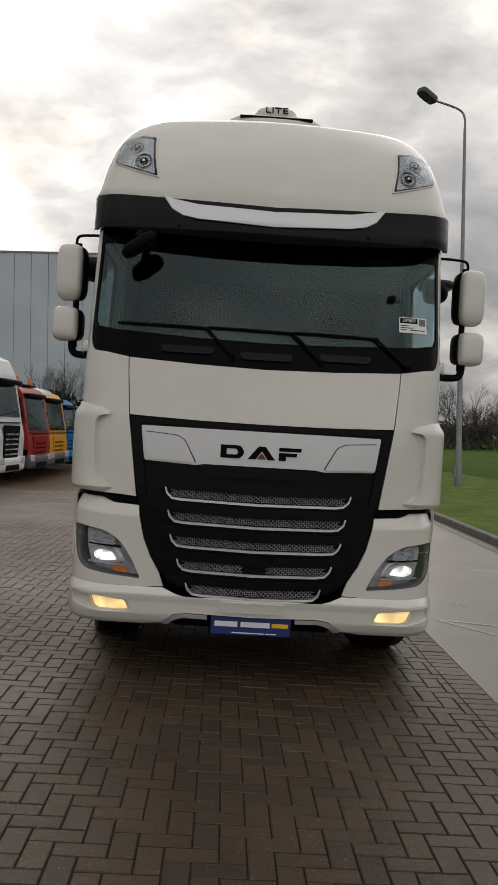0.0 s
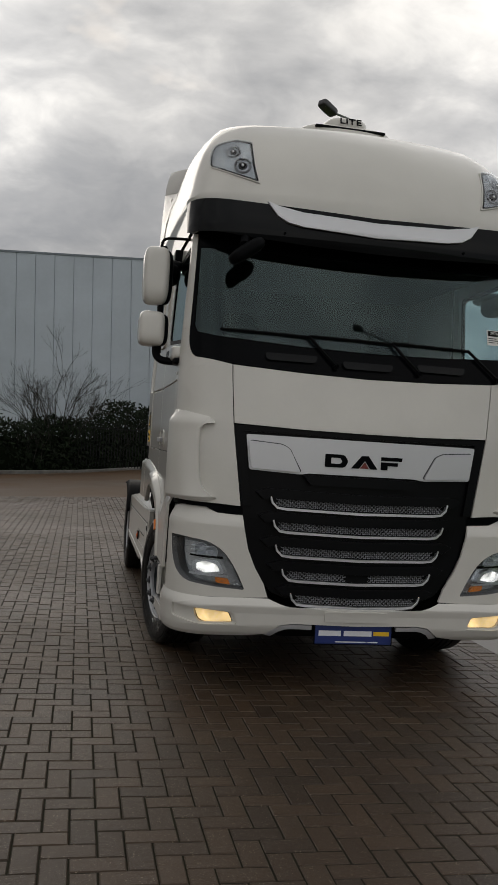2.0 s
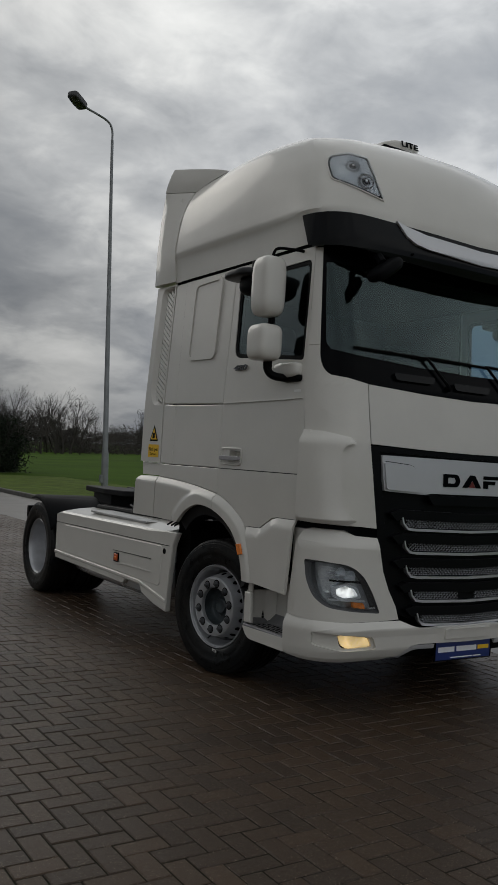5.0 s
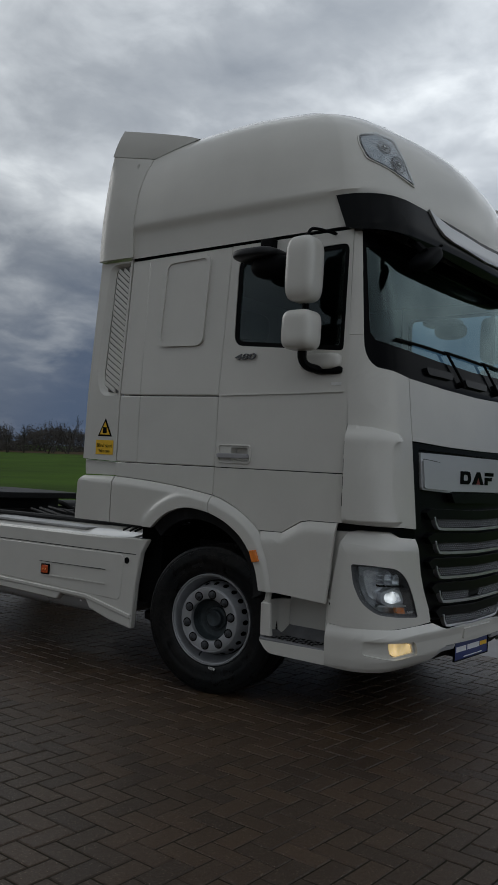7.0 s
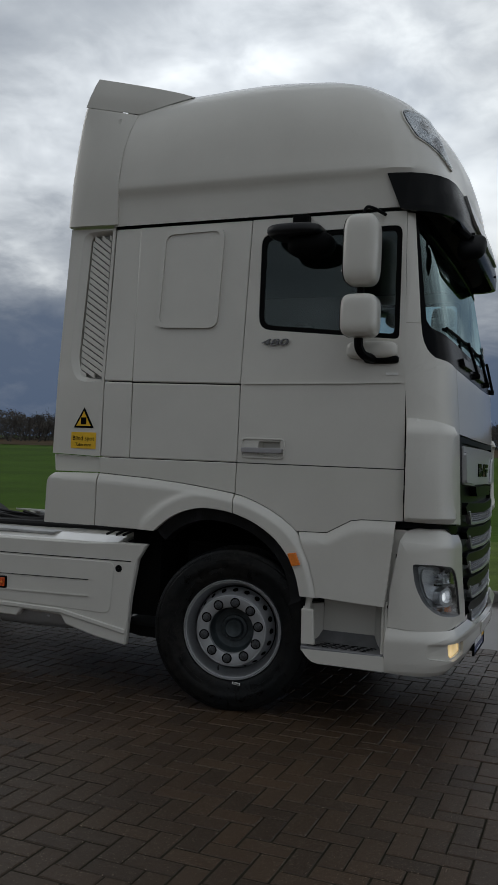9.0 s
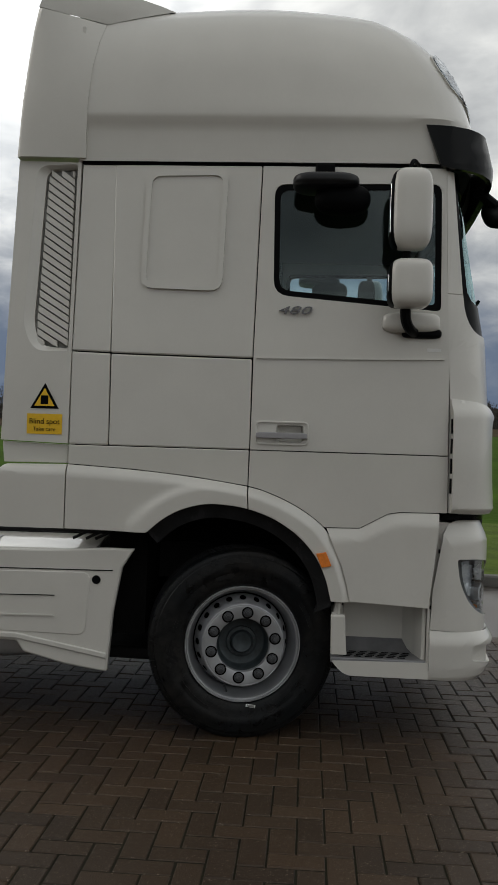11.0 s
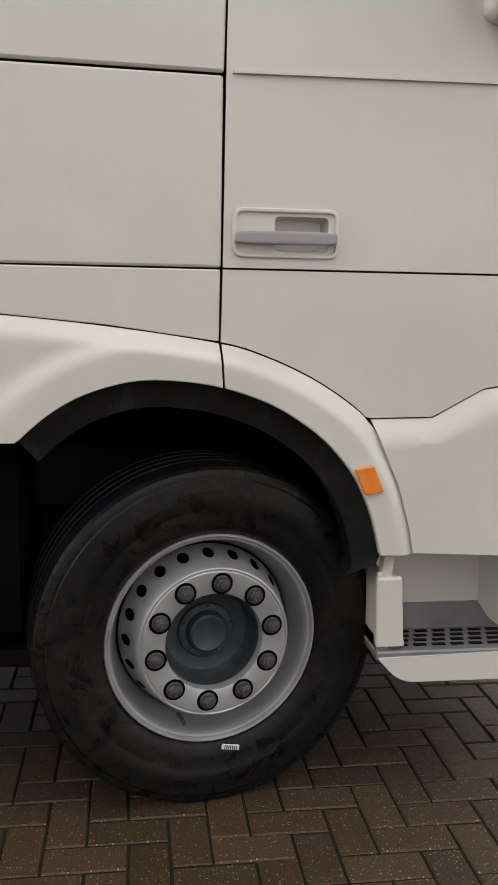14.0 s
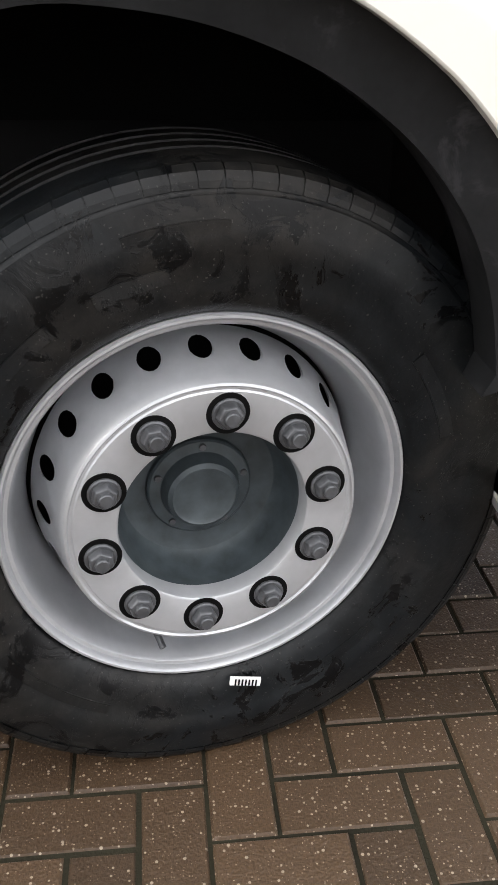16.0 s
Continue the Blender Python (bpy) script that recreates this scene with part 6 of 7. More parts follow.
# ---- ground ----
def sheet(name, pts, z, mat, label, category, depth=0.0):
    bm = bmesh.new()
    vs = [bm.verts.new((x, y, z)) for x, y in pts]
    f = bm.faces.new(vs)
    if f.normal.z < 0:
        f.normal_flip()
    if depth:
        r = bmesh.ops.extrude_face_region(bm, geom=bm.faces[:])
        for v in r["geom"]:
            if isinstance(v, bmesh.types.BMVert):
                v.co.z -= depth
        bmesh.ops.recalc_face_normals(bm, faces=bm.faces)
    return tagged(part(name, bm, mat), label, category, kind="structure")


def land(x, y):
    """Height of the open land: it tilts gently away from the yard."""
    if x < 5:
        return -0.7
    out = max(0.0, min(1.0, (x - 12) / 60)) if y < 60 else max(0.0, min(1.0, (math.hypot(x, y) - 45) / 60))
    return -0.06 + out * (0.035 * min(x, 330) - 0.008 * max(-60, min(y, 330)))


def ground_sheet():
    """The land: level round the yard, rising a little towards the far meadow."""
    xs = [-900, -300, -120, -60, -30, -10, 4.8, 5.2, 9, 12, 30, 50, 72, 110, 170, 250, 330, 1200]
    ys = [-900, -300, -100, -60, -40, 0, 20, 40, 59, 75, 100, 130, 170, 250, 330, 1200]

    def h(x, y):
        return land(x, y)

    bm = bmesh.new()
    g = [[bm.verts.new((x, y, h(x, y))) for x in xs] for y in ys]
    for r1, r2 in zip(g, g[1:]):
        for i in range(len(xs) - 1):
            bm.faces.new((r1[i], r1[i + 1], r2[i + 1], r2[i]))
    return part("ground", bm, FIELD)


tagged(ground_sheet(), "flat green meadow running out to a far tree line", "meadow", kind="structure")


def fall(x, y):
    """The yard falls a little towards the parked trucks."""
    return -0.30 * max(0.0, min(1.0, (y - 8) / 11)) * max(0.0, min(1.0, (1 - x) / 6))


def yard_sheet():
    bm = bmesh.new()
    xs = [-60, -30, -14, -9, -7, -5, -3.3, -2, -0.8, 0.4, 1.6]
    ys = [-40, -8, 0, 4, 8, 10, 12, 14, 16, 18, 20, 23, 26, 29.6]
    far = lambda x: float(np.interp(x, [-60, -12, -3.3, 1.6], [29.6, 29.6, 30.3, 36.0]))
    g = [[bm.verts.new((x, y if y < 29 else far(x), -0.016 + fall(x, y))) for x in xs] for y in ys]
    for r1, r2 in zip(g, g[1:]):
        for i in range(len(xs) - 1):
            bm.faces.new((r1[i], r1[i + 1], r2[i + 1], r2[i]))
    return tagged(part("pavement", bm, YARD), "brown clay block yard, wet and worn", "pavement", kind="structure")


yard = yard_sheet()
sheet("road", [(1.606, -60), (4.35, -60), (4.35, 20), (4.5, 30), (4.7, 38), (4.6, 39.3), (1.606, 36)], -0.006, CONCRETE, "damp grey concrete lane beside the yard", "road", 0.02)
GUTTER = material("wet_dark_gutter_bricks", (0.035, 0.028, 0.022), 0.4, vary=0.4, vary_scale=3, fine_scale=14, fine_amount=0.5, bump=((14, 0.6, 0.02),))
sheet("gutter", [(4.06, -40), (4.36, -40), (4.36, 20), (4.06, 20)], -0.0015, GUTTER, "dark wet gutter bricks along the kerb", "gutter")
# Thin pale strips over joints of the concrete lane.
LINE = material("worn_white_line", (0.62, 0.60, 0.56), 0.6, vary=0.3, vary_scale=12)
for a, b in (((1.83, 2.36), (2.6, 1.35)), ((1.83, 2.36), (3.1, 2.05)), ((3.0, 5.6), (4.2, 5.66))):
    d = (Vector(b) - Vector(a)).normalized()
    n = Vector((-d.y, d.x)) * 0.012
    tagged(part("road_line", ([(a[0] - n.x, a[1] - n.y, -0.002), (b[0] - n.x, b[1] - n.y, -0.002), (b[0] + n.x, b[1] + n.y, -0.002), (a[0] + n.x, a[1] + n.y, -0.002)], [(0, 1, 2, 3)]), LINE), "thin pale line on the concrete", "road line", kind="structure")
kerb_line = arc([(4.42, -40, 0), (4.42, 0, 0), (4.42, 15, 0), (4.5, 25, 0), (4.7, 33, 0), (5.2, 37.5, 0), (7.5, 39, 0)], 8)


def kerb_run(pts, name="kerb"):
    bm = bmesh.new()
    sec = [(-0.07, -0.02), (-0.065, 0.10), (-0.05, 0.12), (0.07, 0.12), (0.07, -0.02)]
    prev = None
    for i, p in enumerate(pts):
        d = (Vector(pts[min(i + 1, len(pts) - 1)]) - Vector(pts[max(i - 1, 0)])).normalized()
        n = Vector((d.y, -d.x, 0))
        cur = [bm.verts.new(Vector(p) + n * a + Vector((0, 0, b))) for a, b in sec]
        if prev:
            for j in range(len(sec) - 1):
                bm.faces.new((prev[j], prev[j + 1], cur[j + 1], cur[j]))
        prev = cur
    bmesh.ops.recalc_face_normals(bm, faces=bm.faces)
    return part(name, bm, KERB)


tagged(kerb_run(kerb_line), "dark damp concrete kerb along the grass", "kerb", kind="structure")
tagged(kerb_run(arc([(4.5, 39.4, 0), (1.6, 36.1, 0), (-3.3, 30.45, -0.21), (-12, 29.7, -0.3), (-60, 29.7, -0.3)], 4), "kerb"), "low concrete kerb before the hedge", "kerb", kind="structure")
sheet("verge", [(4.49, -40), (12, -40), (12, 39), (7.5, 39.1), (5.25, 37.6), (4.78, 33), (4.57, 25), (4.49, 15)], 0.105, GRASS, "short green grass verge", "grass", 0.2)

# ---- hall, standing upright on ground that tilts ----
CLAD = material("blue_grey_cladding", (0.45, 0.50, 0.555), 0.45, metal=0.2, vary=0.08, vary_scale=0.4, fine_scale=6, fine_amount=0.04)
hall = thing("industrial_hall", "long blue-grey clad industrial hall with vertical joints", "building", (7.45, 43.0, -0.05), turn=-12)
HZ, PITCH = 11.7, 1.1
part("wall", boxed((-78, 0.03, 0), (-0.03, 30, HZ - 0.1)), CLAD, hall)
clad = part("cladding_panel", boxed((-PITCH + 0.035, -0.03, 0.1), (0, 0.03, HZ - 0.12)), CLAD, hall)
for i in range(1, 70):
    o = new("cladding_panel", clad.data)
    o.parent, o.location = hall, (-i * PITCH, 0, 0)
clad_end = clad.data.copy()
for vert in clad_end.vertices:
    vert.co.y -= 0.048 * vert.co.z
for i in range(27):
    o = new("cladding_panel", clad_end)
    o.parent, o.matrix_local = hall, Matrix.Translation((0, i * PITCH + 0.04, 0)) @ Matrix.Rotation(radians(-90), 4, "Z")
part("roof_edge", boxed((-78, -0.07, HZ - 0.12), (0.07, 30.1, HZ)), material("roof_edge_grey", (0.18, 0.21, 0.24), 0.5), hall)
lean_hall = {clad_end.name}
for o in hall.children:
    if o.data.name not in lean_hall:
        lean_hall.add(o.data.name)
        for vert in o.data.vertices:
            vert.co.x -= 0.048 * vert.co.z

# ---- lamp post ----
POLE = material("galvanised_steel", (0.23, 0.24, 0.25), 0.5, metal=0.5, vary=0.15)
def lamp_post(at, height, arm, way, head=1.0):
    ob = thing("street_lamp", "tall grey steel street lamp with a flat dark head", "street lamp", at, turn=way)
    part("pole", lathe([(0, 0.13), (1.4, 0.125), (1.5, 0.10), (height - 0.6, 0.05)], 16, "Z"), POLE, ob, smooth=True)
    part("arm", tube(arc([(0, 0, height - 0.65), (-0.02, 0, height - 0.2), (-0.25, 0, height + 0.08), (-arm + 0.3, 0, height + 0.35)], 6), 0.04, 8), POLE, ob, smooth=True)
    hd = Matrix.Translation((-arm + 0.1, 0, height + 0.42)) @ Matrix.Rotation(radians(32), 4, "Z") @ Matrix.Rotation(radians(20), 4, "Y") @ Matrix.Scale(head, 4)
    part("lamp_head", pillow((-0.66, -0.24, -0.13), (0.26, 0.24, 0.17), 5, 10, hd), material("lamp_head_dark", (0.05, 0.05, 0.055), 0.5) if "lamp_head_dark" not in bpy.data.materials else bpy.data.materials["lamp_head_dark"], ob, smooth=True)
    part("lamp_glass", pillow((-0.58, -0.19, -0.20), (0.02, 0.19, -0.08), 3, 8, hd), LENS, ob, smooth=True)
    part("service_box", boxed((-0.19, -0.08, 0.35), (-0.1, 0.08, 0.62)), POLE, ob, bevel=0.01)
    return ob


lamp_post((8.22, 25.0, 0.1), 13.3, 1.35, 0, 0.85).matrix_world = pose(8.22, 25.0, 0.1, 0, -2.6, 0)
lamp_post((8.0, -17.2, 0.1), 12.5, 1.75, 0, 0.55)

# ---- hedge, shrubs, trees ----
LEAF = material("dark_evergreen_leaf", (0.009, 0.0145, 0.0065), 0.75, spec=0.12, vary=0.4, vary_scale=1.5, island=0.5, fine_amount=0.1)
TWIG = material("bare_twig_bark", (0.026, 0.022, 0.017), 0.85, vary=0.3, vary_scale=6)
# Paler and greyer than the near twigs: distance haze is mixed into the colour.
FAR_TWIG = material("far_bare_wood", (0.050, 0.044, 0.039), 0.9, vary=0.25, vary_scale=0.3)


def branchy(rng, at, height, spread, stems, depth, thick, verts, faces, droop=0.0):
    """Bare branches as thin three-sided bars."""
    def bar(a, b, r0, r1):
        d = (b - a).normalized()
        u = d.orthogonal().normalized()
        v = d.cross(u)
        n = len(verts)
        for p, r in ((a, r0), (b, r1)):
            for k in range(3):
                q = 2.094 * k
                verts.append(tuple(p + r * (math.cos(q) * u + math.sin(q) * v)))
        faces.extend(((n, n + 1, n + 4, n + 3), (n + 1, n + 2, n + 5, n + 4), (n + 2, n, n + 3, n + 5)))

    def grow(p, d, length, r, level):
        mid = p + d * length * 0.5 + Vector([rng.uniform(-1, 1) for _ in range(3)]) * length * 0.06
        end = p + d * length + Vector([rng.uniform(-1, 1) for _ in range(3)]) * length * 0.08
        bar(p, mid, r, r * 0.8)
        bar(mid, end, r * 0.8, r * 0.6)
        if level <= 0:
            return
        for k in range(rng.choice((2, 3, 3))):
            t = Vector((rng.gauss(0, 1), rng.gauss(0, 1), rng.gauss(0.25 - droop, 0.7)))
            nd = (d + t * spread).normalized()
            grow(mid + (end - mid) * rng.uniform(0.1, 1.0), nd, length * rng.uniform(0.55, 0.8), r * 0.58, level - 1)

    for i in range(stems):
        d = Vector((rng.gauss(0, spread), rng.gauss(0, spread), 1.0)).normalized()
        grow(Vector(at) + Vector((rng.uniform(-0.2, 0.2), rng.uniform(-0.2, 0.2), 0)), d, height * rng.uniform(0.3, 0.42), thick, depth)


def leaves(rng, count, place, size, verts, faces):
    for _ in range(count):
        p = place()
        a = Vector([rng.gauss(0, 1) for _ in range(3)]).normalized()
        b = a.orthogonal().normalized()
        s = size * rng.uniform(0.6, 1.4)
        n = len(verts)
        verts.extend((tuple(p - a * s), tuple(p + b * s * 0.45), tuple(p + a * s), tuple(p - b * s * 0.45)))
        faces.append((n, n + 1, n + 2, n + 3))


HEDGE = [Vector(p) for p in ((-14, 31.2, -0.3), (-4.2, 31.4, -0.22), (0.3, 35.6, -0.05), (4.6, 40.4, 0), (6.9, 42.2, 0), (9.2, 44.6, 0), (12.5, 48.5, 0))]


def along(t):
    t = t * (len(HEDGE) - 1)
    i = min(int(t), len(HEDGE) - 2)
    return HEDGE[i].lerp(HEDGE[i + 1], t - i)


def hedge_top(t):
    return 2.5 + 0.45 * math.sin(t * 23) + 0.3 * math.sin(t * 61 + 1) + (0.35 if t > 0.36 else 0)


rng = random.Random(21)
v, f = [], []


def hedge_place():
    t = rng.random()
    p = along(t) + Vector((rng.gauss(0, 0.45), rng.gauss(0, 0.45), 0))
    p.z += hedge_top(t) * rng.random() ** 0.75
    return p


leaves(rng, 36000, hedge_place, 0.10, v, f)
hedge = tagged(part("hedge", (v, f), LEAF), "overgrown dark evergreen hedge along the yard", "hedge", kind="stuff")
v, f = [], []
for i in range(130):
    t = rng.random()
    p = along(t) + Vector((rng.gauss(0, 0.35), rng.gauss(0, 0.35), 0.4))
    branchy(rng, p, hedge_top(t) * rng.uniform(0.85, 1.25), 0.35, 1, 3, 0.022, v, f)
part("bare_shoots", (v, f), TWIG, hedge, "bare twigs standing out of the hedge")["kind"] = "stuff"
# Closed core behind the leaves; the hedge's inner shade is put into its colour.
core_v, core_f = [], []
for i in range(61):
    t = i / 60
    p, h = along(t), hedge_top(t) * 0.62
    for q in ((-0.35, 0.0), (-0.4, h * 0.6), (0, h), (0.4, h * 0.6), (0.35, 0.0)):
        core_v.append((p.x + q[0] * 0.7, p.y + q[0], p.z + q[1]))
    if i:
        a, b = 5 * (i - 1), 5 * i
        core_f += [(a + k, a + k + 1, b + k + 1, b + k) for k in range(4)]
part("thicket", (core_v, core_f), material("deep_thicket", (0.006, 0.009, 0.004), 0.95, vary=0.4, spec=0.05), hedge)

for at, h, label in (((-3.0, 33.0, 0.2), 4.9, "bare round shrub rising out of the hedge"), ((-7.4, 33.2, 0.2), 4.6, "bare shrub beside the parked trucks"), ((10.0, 47.2, 0.0), 5.6, "bare round shrub beyond the corner of the hall")):
    v, f = [], []
    branchy(rng, (0, 0, 0), h, 0.34, 15, 5, 0.034, v, f)
    sh = thing("shrub", label, "shrub", at)
    part("branch", (v, f), TWIG, sh)["kind"] = "stuff"

# spiked railing behind the hedge
fence = thing("railing", "dark steel railing behind the hedge", "fence", (0, 0, 0))
pick = boxed((-0.012, -0.012, 0.1), (0.012, 0.012, 2.0))
first = None
for i in range(60):
    p = Vector((-6.0 + 0.13 * i, 32.9 + 0.0 * i, 0))
    if first is None:
        first = part("picket", pick, CHASSIS, fence)
        first.location = p
    else:
        o = new("picket", first.data)
        o.parent, o.location = fence, p
part("rail", boxed((-6.1, 32.885, 1.75), (1.8, 32.915, 1.79)), CHASSIS, fence)

# ---- far trees and houses ----
v, f = [], []
rngf = random.Random(4)
for i in range(400):
    a = radians(rngf.uniform(-35, 84))
    d = rngf.uniform(150, 230)
    x, y = math.cos(a) * d, math.sin(a) * d
    if x < 25:
        continue
    branchy(rngf, (x, y, land(x, y)), rngf.uniform(6.0, 12.5) if a > 1.08 else rngf.uniform(4.2, 7.4), 0.30, 1, 5, 0.13, v, f)
for i in range(26):
    a, d = radians(rngf.uniform(14.6, 21.5)), rngf.uniform(172, 190)
    branchy(rngf, (d * math.sin(a), d * math.cos(a), land(d * math.sin(a), d * math.cos(a)) - 0.3), rngf.uniform(10.5, 15.5), 0.34, 1, 6, 0.17, v, f)
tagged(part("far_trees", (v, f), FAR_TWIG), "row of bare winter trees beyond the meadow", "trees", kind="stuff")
v, f = [], []


def scrub():
    a = radians(rngf.uniform(-38, 84))
    d = rngf.gauss(205, 12)
    k = 4.4 + 1.5 * math.sin(a * 31) + 1.0 * math.sin(a * 77)
    x, y = math.cos(a) * d, math.sin(a) * d
    k *= 1.25 if a > 1.08 else 1.0
    return Vector((x, y, land(x, y) + max(1.2, k) * rngf.random()))


def crown(x, y, h, r):
    """A place in the twig mass of a round winter crown, thinner towards its edge."""
    d = Vector([rngf.gauss(0, 1) for _ in range(3)]).normalized() * r * rngf.random() ** 0.55
    return Vector((x + d.x, y + d.y, land(x, y) + h + d.z * 1.15))


leaves(rngf, 110000, scrub, 0.36, v, f)
for i in range(420):
    a, d = radians(rngf.uniform(-14, 80)), rngf.uniform(176, 214)
    r = rngf.uniform(1.0, 2.1)
    h = rngf.uniform(2.6, 4.9)
    for k in range(4):
        x, y = math.cos(a) * d + rngf.gauss(0, 0.7 * r), math.sin(a) * d + rngf.gauss(0, 0.7 * r)
        leaves(rngf, 80, lambda c=(x, y, h + rngf.gauss(0, 0.4), r * rngf.uniform(0.5, 0.9)): crown(*c), 0.21, v, f)
SCRUB = material("winter_scrub", (0.040, 0.035, 0.028), 0.95, vary=0.35, vary_scale=0.1, island=0.35)
tagged(part("far_scrub", (v, f), SCRUB), "low brown winter scrub along the horizon", "scrub", kind="stuff")
ROOF_TILE = material("dark_roof_tile", (0.06, 0.045, 0.04), 0.8, vary=0.2)
HOUSE = material("pale_render", (0.42, 0.40, 0.37), 0.8, vary=0.1)
for x, y, t, h in ((178, 30, 20, 3.0), (186, 62, -30, 3.4), (176, 2, 70, 3.0), (184, -14, 10, 3.2)):
    hs = thing("farmhouse", "small pale house with a dark pitched roof, far off", "house", (x, y, land(x, y)), turn=t)
    part("wall", boxed((-5, -3.5, 0), (5, 3.5, h)), HOUSE, hs)
    part("roof", prism([(-4, h), (4, h), (0, h + 3.2)], 10.6, lambda u, q, w: (w - 5.3, u, q)), ROOF_TILE, hs)
    for k in (-3, 0, 3):
        part("window", boxed((k - 0.6, -3.53, 1.0), (k + 0.6, -3.49, 2.2)), GLOSS_BLACK, hs)
PLOUGH = material("brown_stubble", (0.062, 0.043, 0.022), 0.95, vary=0.25, vary_scale=0.05, spec=0.05)
bm = bmesh.new()
strip = [[bm.verts.new((x, y, land(x, y) + 0.05)) for x in (92, 125, 170, 210)] for y in (-160, -100, -60, -20, 0, 20, 40, 58, 75, 100, 130, 165)]
for r1, r2 in zip(strip, strip[1:]):
    for i in (0, 1, 2):
        bm.faces.new((r1[i], r1[i + 1], r2[i + 1], r2[i]))
tagged(part("field_strip", bm, PLOUGH), "narrow brown stubble strip at the end of the meadow", "field", kind="structure")

# ---- barrier, concrete block and marker post ----
ORANGE = material("orange_plastic", (0.75, 0.20, 0.03), 0.5, vary=0.1)
GREYW = material("weathered_grey_plastic", (0.42, 0.44, 0.46), 0.6, vary=0.15)
bar = thing("traffic_barrier", "weathered grey barrier with an orange top", "barrier", (3.45, 37.3, 0.0), turn=48)
part("barrier_body", prism([(-0.22, 0), (0.22, 0), (0.14, 0.5), (0.12, 0.62), (-0.12, 0.62), (-0.14, 0.5)], 1.7, lambda u, q, w: (w - 0.85, u, q)), GREYW, bar, bevel=0.02)
part("barrier_top", boxed((-0.85, -0.13, 0.62), (0.85, 0.13, 0.74)), ORANGE, bar, bevel=0.03)
for i in range(9):
    part("rib", boxed((-0.8 + 0.19 * i, -0.215, 0.05), (-0.74 + 0.19 * i, -0.15, 0.5)), GREYW, bar, bevel=0.01)
blk = tagged(part("concrete_block", prism([(-0.42, 0), (0.42, 0), (0.30, 0.78), (-0.30, 0.78)], 0.8, lambda u, q, w: (u, w - 0.4, q)), KERB, bevel=0.03), "tapered weathered concrete block", "block")
blk.location = (4.95, 38.9, 0.0)
post = thing("marker_post", "red and white marker post on the concrete block", "post", (4.95, 38.9, 0.78))
RED = material("signal_red", (0.45, 0.03, 0.02), 0.45, vary=0.15)
part("post_board", boxed((-0.17, -0.03, 0.0), (0.17, 0.03, 0.72)), GREYW, post, bevel=0.01)
for i in range(3):
    part("stripe", prism([(-0.15, 0.02 + 0.23 * i), (0.15, 0.11 + 0.23 * i), (0.15, 0.27 + 0.23 * i), (-0.15, 0.18 + 0.23 * i)], 0.006, lambda u, q, w: (u, -0.036 + w, q)), RED, post)


